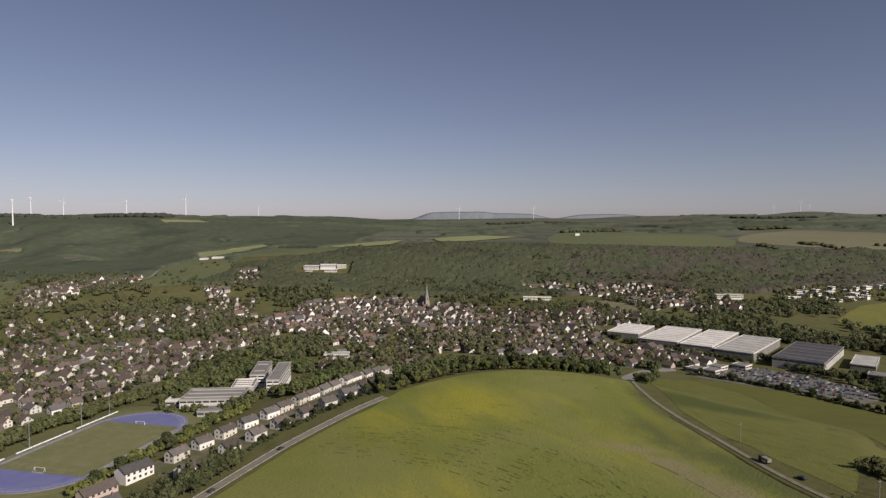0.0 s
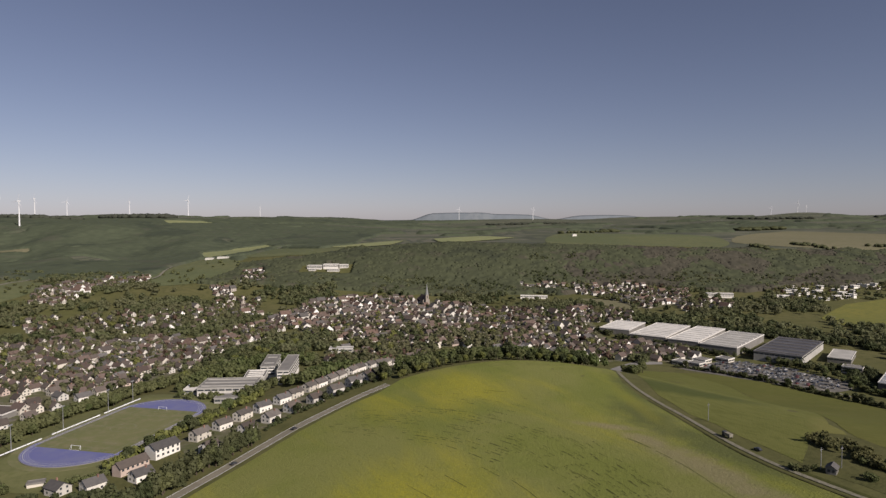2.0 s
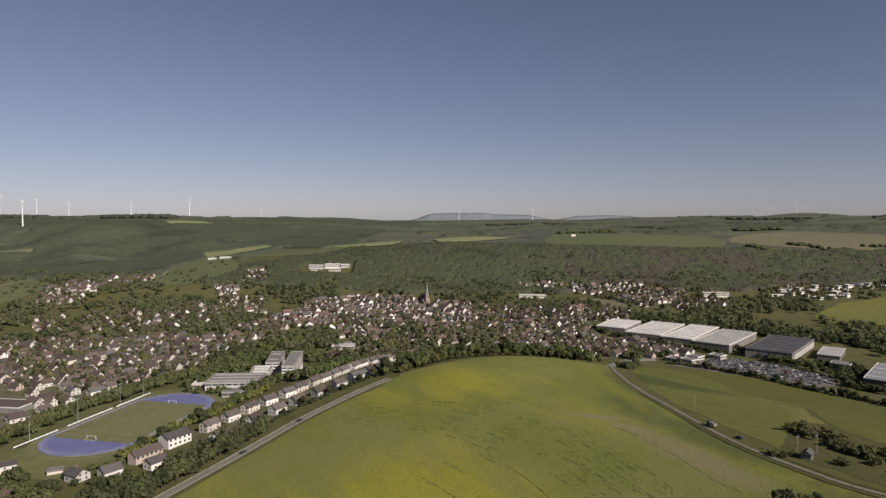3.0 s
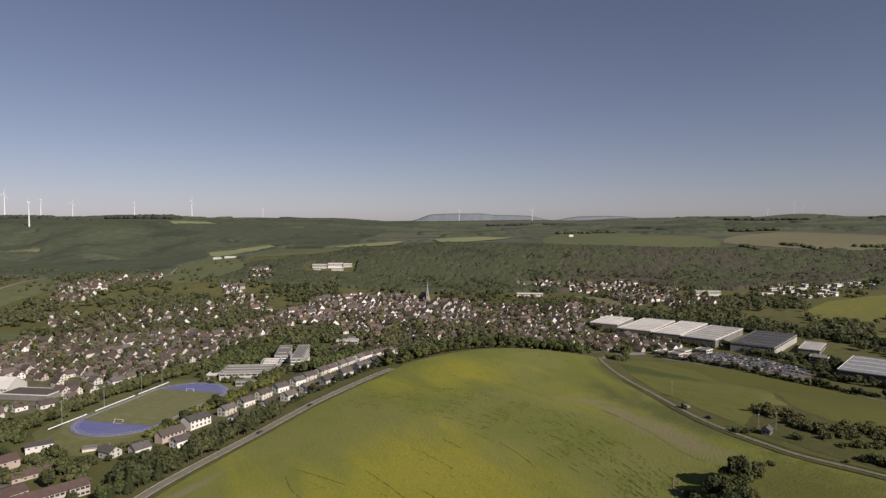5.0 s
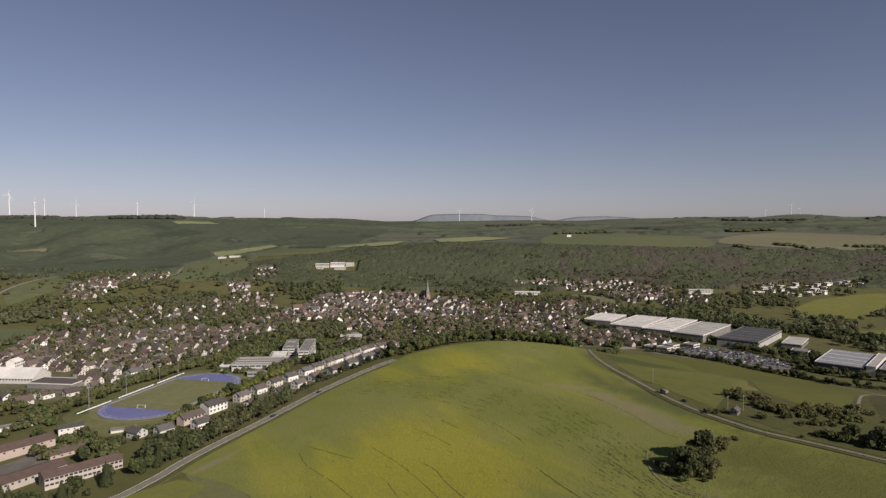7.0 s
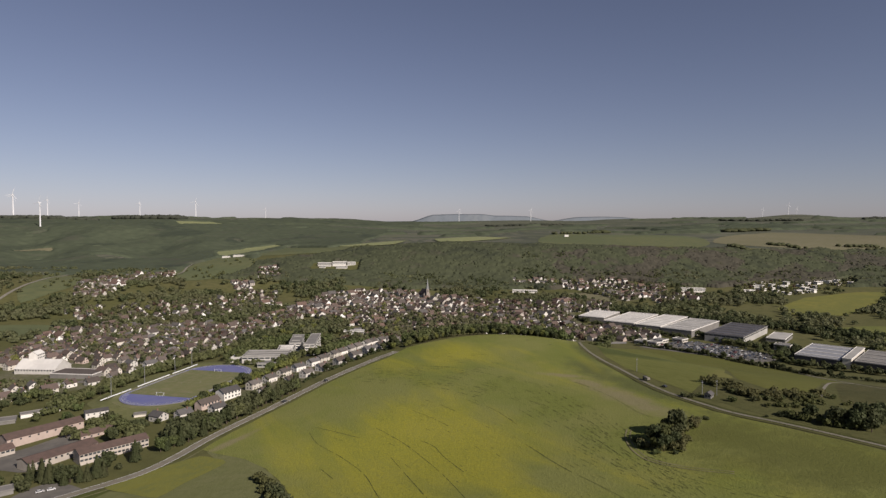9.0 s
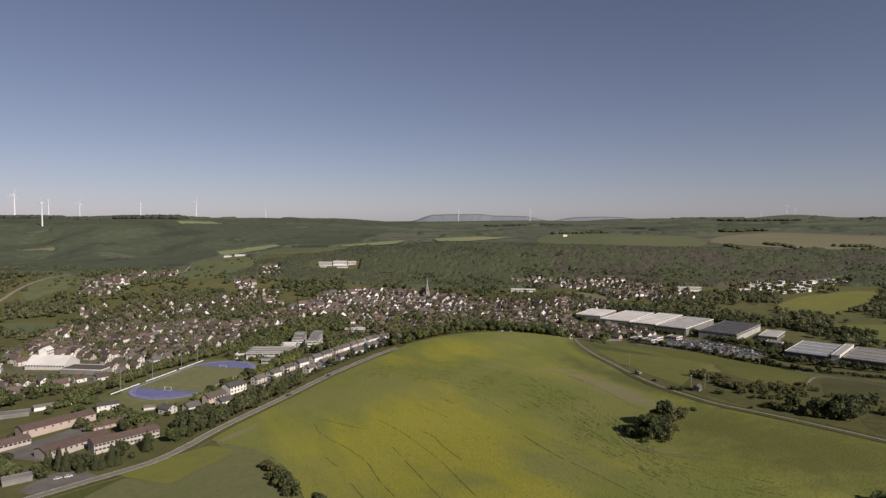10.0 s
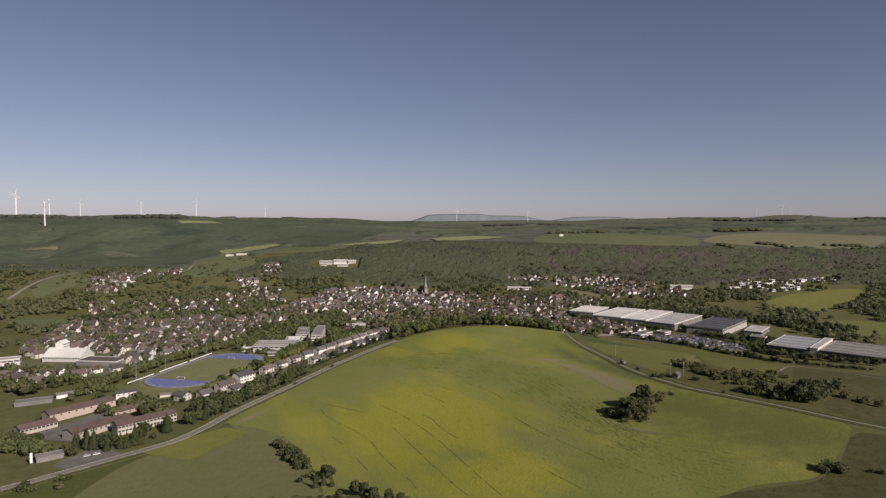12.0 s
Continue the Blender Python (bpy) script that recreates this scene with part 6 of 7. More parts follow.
def far_houses(name, spots, rng, label):
    """Distant houses joined: walls, roofs and window panes with thickness, each an island of its own."""
    V, F, I, n = [], [], [], 0
    for x, y, a in spots:
        big = 1.35 if rng.uniform() < 0.08 else 0.9
        w, l, h, rise = big * rng.uniform(7.2, 9.8), big * rng.uniform(8.5, 14), big * rng.uniform(3.4, 5.4), big * rng.uniform(3.0, 4.4)
        c, s, z = math.cos(radians(a)), math.sin(radians(a)), float(hgt(x, y))
        wall = [(-w / 2, -l / 2, -3), (w / 2, -l / 2, -3), (w / 2, l / 2, -3), (-w / 2, l / 2, -3), (-w / 2, -l / 2, h), (w / 2, -l / 2, h), (w / 2, l / 2, h), (-w / 2, l / 2, h), (0, -l / 2, h + rise), (0, l / 2, h + rise)]
        wf = [(0, 1, 5, 8, 4), (2, 3, 7, 9, 6), (1, 2, 6, 5), (3, 0, 4, 7)]
        o, e = 0.5, h - 0.5 * rise / (w / 2) + 0.3
        top = h + rise + 0.3
        roof = [(-w / 2 - o, -l / 2 - o, e), (0, -l / 2 - o, top), (w / 2 + o, -l / 2 - o, e), (-w / 2 - o, l / 2 + o, e), (0, l / 2 + o, top), (w / 2 + o, l / 2 + o, e)]
        roof += [(p, q, r - 0.3) for p, q, r in roof]
        rf = [(0, 1, 4, 3), (1, 2, 5, 4), (6, 9, 10, 7), (7, 10, 11, 8), (0, 6, 7, 1), (1, 7, 8, 2), (3, 4, 10, 9), (4, 5, 11, 10), (0, 3, 9, 6), (2, 8, 11, 5)]
        groups = [(wall, wf, 0), (roof, rf, 1)]
        for side in (-1, 1):
            for q in (-0.25, 0.25):
                for zz in (1.1, 3.6):
                    yy = side * (l / 2 + 0.04)
                    groups.append(([(q * w - 0.55, yy, zz), (q * w + 0.55, yy, zz), (q * w + 0.55, yy, zz + 1.3), (q * w - 0.55, yy, zz + 1.3)], [(0, 1, 2, 3)], 2))
                    xx = side * (w / 2 + 0.04)
                    if zz + 1.3 < h:
                        groups.append(([(xx, q * l - 0.6, zz), (xx, q * l + 0.6, zz), (xx, q * l + 0.6, zz + 1.3), (xx, q * l - 0.6, zz + 1.3)], [(0, 1, 2, 3)], 2))
        for verts, faces, m in groups:
            V += [(x + c * p - s * q, y + s * p + c * q, z + r) for p, q, r in verts]
            F += [tuple(n + i for i in f) for f in faces]
            I += [m] * len(faces)
            n += len(verts)
    return tagged(new(name, mesh_data(name, V, F, ["town_wall", "town_roof", "glass"], I)), label, "houses", "", "stuff")


far_houses("town_houses", quarter[order[NEAR_HOUSES:]], TOWN_RNG, "dense red-roofed white gabled houses of the small town")

# modern white blocks at the edge of the valley
for x, y, a in plots(MODERN, 26, 32, 20, 0.6)[:36]:
    c, s = math.cos(radians(a)), math.sin(radians(a))
    l = float(TOWN_RNG.uniform(9, 22))
    flat_hall("apartment_block", (x, y), (x + l * c, y + l * s), float(TOWN_RNG.uniform(8, 11)), float(TOWN_RNG.uniform(4, 8)), "plaster", "sheet_light" if l > 12 else "sheet_mid", "white flat-roofed apartment block among trees", "building", 0, windows=1)

drape("bare_field", [(270, 1228), (306, 1240), (350, 1192), (366, 1112), (331, 1092), (300, 1160)], "plough", 0.5, 20, "grey-brown bare field below the village", "field")
flat_hall("long_hall", (160, 1256), (214, 1246), 12, 6, "plaster", "sheet_light", "long white flat-roofed hall at the foot of the wood", "hall", 0, windows=1)
flat_hall("office_block", (530, 1222), (580, 1216), 12, 9, "plaster", "sheet_mid", "white flat-roofed office block among trees", "building", 0, windows=2)

# the two rows of houses between track and road
ROWS = "houses in rows beside the road"
apartment = long_house("apartment_house", (-183, 352), (-174, 367), 11, 6.6, 2.8, "plaster", "roof_grey", "white three-storey apartment house with a grey roof", 2, category="house")
UPPER = [(-164, 384), (-155, 402), (-146, 419), (-136, 435), (-125, 451), (-118, 462), (-109, 478), (-103, 488), (-96, 501), (-90, 512), (-82, 530), (-77, 541), (-69, 559), (-62, 576), (-57, 588), (-51, 604), (-47, 616), (-41, 634), (-37, 646)]
LOWER = [(-148, 358), (-133, 388), (-122, 407), (-111, 425), (-97, 440), (-84, 456), (-72, 472), (-62, 486)]
CLOSE = [(-215, 309), (-197, 312), (-174, 321)]
long_house("row_house", (-192, 328), (-183, 345), 8, 5.0, 3.0, "plaster_red", "roof_brown", "reddish plastered row of houses beside the track", 1, category="house")
ROW_KINDS = ((8.4, 11.2, 4.7, 2.7, "plaster_pale", "roof_weathered", "off-white row house with a weathered brown tiled roof"), (8.0, 12.6, 5.2, 2.4, "plaster_cream", "roof_weathered", "cream row house with a weathered brown tiled roof"),
             (8.8, 10.4, 4.3, 3.0, "plaster_pale", "roof_brown", "off-white row house with a brown tiled roof"), (8.2, 11.6, 4.8, 2.6, "plaster", "roof_grey", "white row house with a grey tiled roof"))
row_protos = [None] * len(ROW_KINDS)
for line in (UPPER, LOWER):
    for k, (x, y) in enumerate(line):
        nx, ny = line[min(k + 1, len(line) - 1)]
        px, py = line[max(k - 1, 0)]
        turn = math.degrees(math.atan2(ny - py, nx - px)) - 90
        kind = int(TOWN_RNG.choice(len(ROW_KINDS), p=(0.42, 0.22, 0.22, 0.14)))
        if row_protos[kind] is None:
            house = row_protos[kind] = gable_house("house", *ROW_KINDS[kind], ROWS)
        else:
            house = copy_thing(row_protos[kind], Matrix())
        at(house, x, y, turn + float(TOWN_RNG.normal(0, 4)))
proto = gable_house("house", 9, 11, 4.2, 2.8, "plaster_pale", "roof_grey", "white house with a grey roof beside the track", ROWS)
for k, (x, y) in enumerate(CLOSE):
    at(proto if k == 0 else copy_thing(proto, Matrix()), x, y, float(TOWN_RNG.choice([-32, 58])) + float(TOWN_RNG.normal(0, 5)))


# ---- trees by line and by quarter ----
GREEN = np.random.default_rng(5)
EDGE = [(-46, 466), (-30, 474), (-12, 484), (10, 497), (38, 505), (68, 509), (100, 509), (126, 503)]
row_of(["broad", "dark", "fresh"], EDGE, 5, 1.8, 0.7, "trees along the field's far edge")
row_of(["broad", "dark", "broad"], [(x - 3, y + 12) for x, y in EDGE], 6, 3.0, 1.0, "trees along the field's far edge")
row_of(["dark", "broad", "dark", "conifer"], [(-180, 240), (-172, 252), (-166, 264), (-159, 282), (-149, 304), (-139, 326), (-128, 350), (-120, 368)], 2.8, 1.6, 0.95, "trees beside the road")
row_of(["bush", "bush", "bush", "dark"], [(-140, 346), (-130, 366), (-118, 392), (-103, 418), (-88, 438), (-72, 458), (-56, 474), (-42, 486)], 5.0, 1.6, 0.6, "bushes along the house gardens")
row_of(["conifer", "conifer", "conifer", "dark"], [(-247, 202), (-238, 200), (-227, 196), (-214, 193), (-206, 195), (-199, 205)], 2.6, 1.8, 0.95, "spruces beside the long blocks")
for x, y, kind, size in ((-266, 275, "broad", 0.9), (-263, 279, "dark", 0.8), (-230, 266, "broad", 1.0), (-226, 262, "dark", 0.9), (-228, 280, "broad", 1.0), (-286, 203, "dark", 0.9), (-292, 200, "broad", 1.0), (-275, 202, "broad", 0.9), (-191, 223, "conifer", 1.1), (-194, 231, "dark", 0.9), (-195, 212, "bush", 1.6), (-237, 186, "bush", 1.7), (-241, 188, "bush", 1.5), (-302, 252, "dark", 0.7), (-259, 317, "bush", 1.6), (-253, 314, "bush", 1.5), (-247, 311, "bush", 1.4), (-289, 313, "broad", 0.8), (-284, 310, "dark", 0.7), (-219, 142, "bush", 1.1), (-215, 143, "bush", 0.9), (-232, 129, "bush", 1.1), (-236, 131, "bush", 0.9), (-367, 336, "broad", 1.0), (-361, 340, "dark", 0.9), (-262, 186, "broad", 0.8), (-270, 190, "dark", 0.8), (-245, 192, "broad", 0.7)):
    plant(kind, x, y, size, "trees beside the long blocks")
row_of(["broad", "dark"], [(-330, 215), (-300, 208), (-268, 190)], 4.5, 5.0, 0.8, "trees beside the long blocks")
row_of(["broad", "fresh", "dark"], [(-196, 352), (-190, 380), (-182, 402), (-176, 430), (-168, 452), (-160, 470)], 7, 3.0, 0.8, "trees between track and houses")
row_of(["broad", "dark", "broad"], [(-309, 372), (-303, 410), (-296, 450), (-288, 490), (-276, 525), (-262, 560)], 7, 4.0, 0.72, "belt of trees along the river")
row_of(["broad", "dark", "fresh"], [(-268, 575), (-256, 620), (-246, 660), (-236, 710), (-220, 770), (-200, 820)], 7, 7.0, 0.9, "belt of trees along the river")
row_of(["broad", "fresh"], [(-236, 535), (-222, 530)], 6, 3.0, 0.8, "trees behind the track")
row_of(["broad", "dark"], [(-128, 600), (-118, 640), (-116, 690)], 9, 8.0, 1.0, "trees round the school")
# bushes and copses by the right-hand road
row_of(["bush", "bush", "bush"], [(204, 297), (209, 282), (212, 264), (217, 248), (232, 250), (250, 253), (260, 258)], 3.0, 3.4, 0.9, "scrub beside the hut")
row_of(["bush", "bush"], [(173, 268), (176, 264), (180, 263)], 2.6, 1.4, 0.8, "scrub beside the hut")
row_of(["bush", "bush", "dark"], [(212, 216), (222, 207), (231, 198), (240, 190)], 2.2, 2.2, 0.8, "scrub beside the road")
row_of(["dark", "conifer", "dark"], [(234, 196), (243, 188), (250, 186), (256, 194), (264, 204), (252, 202), (244, 198)], 3.4, 2.2, 0.95, "dark copse beside the road")
row_of(["bush", "dark"], [(261, 660), (294, 629), (319, 587), (336, 544), (353, 509), (364, 478), (367, 450), (384, 428)], 7, 1.5, 0.6, "hedge below the car park")
row_of(["broad", "dark"], [(378, 668), (394, 640), (402, 590), (390, 545), (398, 524), (412, 506), (430, 482), (452, 446)], 5, 3.0, 0.66, "trees before the dark hall")
# bushes around (117, 195) are added where the copse's shadow lies
for x, y, kind, size in ((124, 180, "olive", 0.80), (128, 177, "dark", 0.76), (131, 184, "olive", 0.92), (126, 188, "dark", 0.84), (135, 181, "dark", 0.84), (133, 191, "olive", 0.97), (139, 189, "dark", 1.01), (138, 198, "olive", 1.09), (143, 197, "dark", 1.22), (146, 204, "olive", 0.88), (119, 186, "bush", 1.1), (117, 195, "bush", 1.0), (120, 192, "bush", 1.2), (152, 206, "bush", 1.3), (156, 210, "bush", 1.1), (162, 214, "bush", 1.0), (168, 217, "bush", 0.8), (123, 174, "bush", 0.9), (133, 172, "bush", 1.0)):
    plant(kind, x, y, size, "copse in the field")
for x, y, size in ((190, 612, 1.0), (196, 604, 1.1), (203, 612, 1.15), (198, 622, 1.1), (208, 622, 1.2), (214, 630, 1.1), (206, 632, 1.0)):
    plant("broad", x, y, size, "bushes at the junction")
for x, y, size in ((-99, 184, 0.9), (-95, 180, 1.0), (-92, 176, 1.2), (-90, 170, 1.5), (-87, 165, 1.7), (-84, 160, 1.6), (-82, 155, 1.8), (-78, 151, 1.6), (-75, 147, 1.4), (-73, 120, 1.2), (-67, 126, 1.1), (-64, 122, 1.3)):
    plant("bush", x, y, size, "bushes on the field edge")
for x, y, size in ((-60, 126, 0.55), (-56, 121, 0.6), (-38, 94, 0.75), (-33, 92, 0.7), (-28, 86, 0.7), (-20, 84, 0.6), (-14, 80, 0.6), (-46, 90, 0.6)):
    plant("dark", x, y, size, "bushes on the field edge")
for x, y, size in ((-157, 100, 1.2), (-171, 100, 1.0), (-212, 130, 1.2), (-226, 128, 1.0), (-236, 136, 0.9), (-95, 92, 1.2), (-110, 88, 1.0)):
    plant("bush", x, y, size, "bushes beside the road")
for x, y, size in ((197, 82, 1.6), (201, 79, 1.7), (193, 80, 1.2), (214, 76, 1.0), (219, 74, 0.9), (198, 246, 1.0), (200, 250, 0.8), (-168, 106, 1.1), (-160, 102, 1.2), (-130, 92, 1.2), (-118, 90, 1.3), (-104, 90, 1.4), (-92, 92, 1.3), (-80, 90, 1.2)):
    plant("bush", x, y, size, "bushes on the field edge")
for x, y, size in ((-58, 113, 0.62), (-53, 110, 0.66), (-62, 110, 0.5)):
    plant("conifer", x, y, size, "small spruces on the field edge")


def thicket(name, line, width, step, r, h, leaf, label, rng):
    """A dense belt of crowns along a line, joined."""
    c = smooth_line(line, 3.0)
    n = int(len(c) * 3.0 * width / step**2)
    p = c[rng.integers(0, len(c), n)] + rng.uniform(-0.5, 0.5, (n, 2)) * width
    return leaf_wood(name, p[:, 0], p[:, 1], rng.uniform(*r, n), rng.uniform(*h, n), leaf, label, rng, 56)


thicket("river_trees", [(-318, 360), (-309, 395), (-304, 430), (-297, 465), (-288, 500), (-278, 530), (-266, 570), (-256, 620), (-246, 670), (-232, 730)], 17, 4.6, (2.6, 4.4), (6, 10), "leaf", "dense belt of green trees along the river", GREEN)
thicket("river_trees", [(-240, 560), (-232, 610), (-222, 650), (-196, 690), (-160, 700)], 34, 7.5, (3.4, 5.2), (8, 13), "leaf", "green trees behind the school", GREEN)
thicket("river_trees", [(-128, 520), (-122, 560), (-112, 600), (-100, 640)], 20, 6.0, (3.2, 5.0), (7, 12), "leaf", "green trees between school and houses", GREEN)
thicket("school_trees", [(-222, 496), (-205, 494), (-186, 496), (-168, 500), (-160, 520)], 8, 4.6, (2.0, 3.4), (4, 7), "leaf", "green trees before the sports hall", GREEN)
thicket("school_trees", [(-166, 490), (-158, 515), (-150, 536), (-138, 548), (-126, 570), (-112, 590)], 14, 5.0, (2.2, 3.8), (5, 10), "leaf", "green trees between school and houses", GREEN)
thicket("school_trees", [(-222, 530), (-206, 556), (-198, 590), (-196, 640)], 12, 5.0, (2.4, 4.0), (5, 10), "leaf", "green trees behind the sports hall", GREEN)
thicket("west_trees", [(-380, 345), (-362, 368), (-340, 385), (-322, 372)], 10, 6.0, (1.6, 3.0), (3, 6), "leaf_dark", "dark bushes west of the track", GREEN)
thicket("yard_trees", [(-306, 352), (-314, 338), (-318, 314)], 8, 4.4, (2.0, 3.6), (4, 7), "leaf", "round green trees beside the garage row", GREEN)
thicket("yard_trees", [(-266, 310), (-252, 298), (-236, 286), (-214, 284)], 8, 4.4, (1.6, 3.2), (3, 7), "leaf", "green bushes beside the clubhouse", GREEN)
thicket("field_hedge", [(-101, 186), (-93, 172), (-85, 156), (-75, 141)], 6, 2.6, (1.3, 2.4), (2.6, 5.2), "scrub_leaf", "dense low green hedge on the field edge", GREEN)
thicket("field_brush", [(-120, 92), (-95, 90), (-70, 88), (-48, 88), (-25, 82), (0, 74)], 7, 3.2, (1.2, 2.2), (2.0, 4.0), "scrub_leaf", "dense dark brush below the mown slope", GREEN)
thicket("copse_brush", [(122, 188), (126, 178), (134, 176), (141, 188), (148, 201), (158, 211)], 7, 3.0, (1.3, 2.6), (3, 6.5), "scrub_leaf", "dense brush round the foot of the copse", GREEN)
thicket("track_trees", [(-203, 340), (-197, 362), (-190, 386), (-180, 412), (-170, 440), (-160, 466), (-152, 486)], 7, 4.2, (2.0, 3.4), (4.5, 8), "leaf_fresh", "fresh green trees between track and houses", GREEN)
thicket("road_trees", [(-184, 244), (-174, 252), (-167, 264), (-160, 280)], 7, 3.8, (2.8, 4.8), (10, 16), "leaf_dark", "tall green trees beside the road", GREEN)
thicket("road_trees", [(-155, 286), (-147, 306), (-138, 330), (-125, 360)], 7, 3.4, (2.0, 3.4), (11, 18), "leaf_dark", "tall dark trees beside the road", GREEN)
thicket("road_trees", [(-121, 388), (-106, 414), (-92, 434), (-76, 454), (-58, 470), (-44, 480)], 5, 3.6, (1.2, 2.0), (1.6, 3.2), "leaf_dark", "dark garden hedge beside the road", GREEN)
thicket("garden_hedge", [(-236, 303), (-222, 297), (-206, 299), (-188, 302)], 6, 3.2, (1.2, 2.4), (2, 4.6), "leaf_dark", "dark garden hedge before the white houses", GREEN)
thicket("garden_hedge", [(-226, 316), (-212, 322), (-203, 332), (-200, 342)], 6, 3.6, (1.2, 2.6), (2, 5), "leaf", "green garden shrubs behind the white houses", GREEN)
thicket("road_trees", [(-192, 262), (-186, 276), (-178, 290)], 13, 4.4, (2.6, 4.2), (6, 11), "leaf_dark", "dense green trees beside the road", GREEN)
thicket("yard_trees", [(-322, 358), (-308, 354), (-298, 346), (-290, 338)], 7, 4.6, (2.0, 3.4), (4, 8), "leaf", "green trees beside the clubhouse", GREEN)
thicket("yard_trees", [(-345, 215), (-315, 208), (-285, 200), (-262, 190)], 16, 5.0, (2.4, 4.0), (5, 9), "leaf", "green trees beside the long blocks", GREEN)
thicket("yard_trees", [(-262, 262), (-240, 292), (-222, 280), (-206, 262)], 9, 5.0, (2.0, 3.6), (4, 8), "leaf", "green trees beside the long blocks", GREEN)
thicket("west_trees", [(-430, 380), (-400, 372), (-372, 385), (-350, 395)], 26, 8.0, (2.2, 3.8), (4, 8), "leaf", "garden trees west of the track", GREEN)
thicket("west_trees", [(-470, 425), (-430, 430), (-395, 420), (-350, 425)], 14, 6.5, (2.2, 3.8), (4, 8), "leaf", "garden trees west of the track", GREEN)
thicket("hedge_trees", [(-30, 494), (-10, 508), (30, 526), (80, 534), (135, 528)], 24, 5.0, (2.6, 4.4), (8, 13), "leaf", "green trees behind the field", GREEN)
thicket("hedge_trees", [(-88, 600), (-20, 640), (10, 660), (60, 670), (130, 640)], 44, 9.5, (3.0, 5.0), (6, 11), "leaf", "green trees below the town", GREEN)
thicket("factory_trees", [(230, 905), (246, 842), (280, 790), (318, 745), (345, 700)], 10, 5.0, (2.0, 3.6), (5, 8), "leaf_dark", "dark trees before the factory wall", GREEN)
thicket("factory_trees", [(365, 735), (392, 690), (404, 655), (420, 640), (445, 615), (420, 570)], 10, 5.0, (2.4, 3.8), (6, 9), "leaf_dark", "dark trees before the factory wall", GREEN)
thicket("factory_belt", [(330, 950), (392, 905), (440, 850), (500, 800), (560, 752), (600, 700)], 40, 8.5, (3.2, 5.4), (7, 12), "leaf_dark", "dark belt of trees behind the factory", GREEN)
thicket("car_park_hedge", [(261, 660), (294, 629), (319, 587), (336, 544), (353, 509), (364, 478), (367, 450), (384, 428), (420, 380)], 5, 2.4, (1.2, 2.2), (2.2, 4.0), "leaf_dark", "dense dark hedge below the car park", GREEN)
thicket("hall_trees", [(374, 690), (392, 660), (410, 640), (430, 620), (408, 570), (396, 530), (412, 500), (436, 470), (460, 432)], 9, 4.4, (2.0, 3.4), (4, 8), "leaf_dark", "dark trees before the factory halls", GREEN)
thicket("scrub", [(204, 298), (210, 286), (213, 268), (218, 252), (232, 254), (248, 256), (262, 260)], 15, 3.6, (1.4, 2.6), (2.6, 5.0), "scrub_leaf", "uneven low green scrub below the hut", GREEN)
thicket("scrub", [(214, 232), (230, 236), (250, 240), (268, 236)], 16, 5.0, (1.0, 2.2), (1.6, 3.6), "scrub_leaf", "uneven low green scrub below the hut", GREEN)
thicket("dark_copse", [(236, 192), (246, 188), (256, 194), (266, 204), (284, 218)], 10, 4.6, (2.0, 3.4), (6, 11), "leaf_dark", "dark copse of trees beside the road", GREEN)
thicket("scrub", [(278, 202), (284, 192), (292, 178), (304, 160)], 9, 4.6, (1.3, 2.4), (2.6, 4.6), "scrub_leaf", "dense low green scrub below the road", GREEN)
thicket("scrub", [(213, 215), (222, 206), (231, 198), (240, 190)], 7, 4.0, (1.5, 2.6), (3, 6), "scrub_leaf", "dense low green scrub beside the road", GREEN)

# gardens of the town: loose crowns between the houses
x, y = scattered(GREEN, -760, 1060, 330, 1420, 10.5)
quarters = np.zeros(x.shape, bool)
for q in (TOWN_LEFT, TOWN_MID, GARDENS, NORTH_WEST, VILLAGE, HILL_HOUSES, SCATTER, MODERN, SOUTH_END, WEST_END, EAST_END, MILL_END):
    quarters |= inside(x, y, q)
clear = np.ones(x.shape, bool)
for x0, y0, x1, y1 in KEEP_OUT:
    clear &= ~((x > x0 - 6) & (x < x1 + 6) & (y > y0 - 6) & (y < y1 + 6))
far = np.min(np.hypot(x[:, None] - quarter[None, :, 0], y[:, None] - quarter[None, :, 1]), axis=1)
ok = quarters & clear & (far > 4.8) & (GREEN.uniform(size=x.size) < (0.74 + 0.4 * waves(x, y, 45, 4.0)) * np.where(x > 620, 0.4, np.where((x > -300) & (x < 60) & (y > 950), 0.4, np.where((x > -240) & (x < 90) & (y < 900), 1.05, 1.0))))
grown = np.where((x > -240) & (x < 90) & (y < 900), 1.2, 1.0)[ok]
n = int(ok.sum())
kind = GREEN.uniform(size=n)
for low, high, leaf, label in ((0.0, 0.66, "leaf_olive", "green garden trees between the houses of the town"), (0.66, 0.86, "leaf_dark", "dark garden trees between the houses of the town"), (0.86, 0.93, "leaf_copper", "copper brown garden trees between the houses"), (0.93, 1.01, "leaf_fresh", "fresh green garden trees between the houses")):
    use = (kind >= low) & (kind < high)
    leaf_wood("garden_trees", x[ok][use], y[ok][use], grown[use] * GREEN.uniform(2.5, 5.0, int(use.sum())), grown[use] * GREEN.uniform(5, 10.5, int(use.sum())), leaf, label, GREEN, 54)

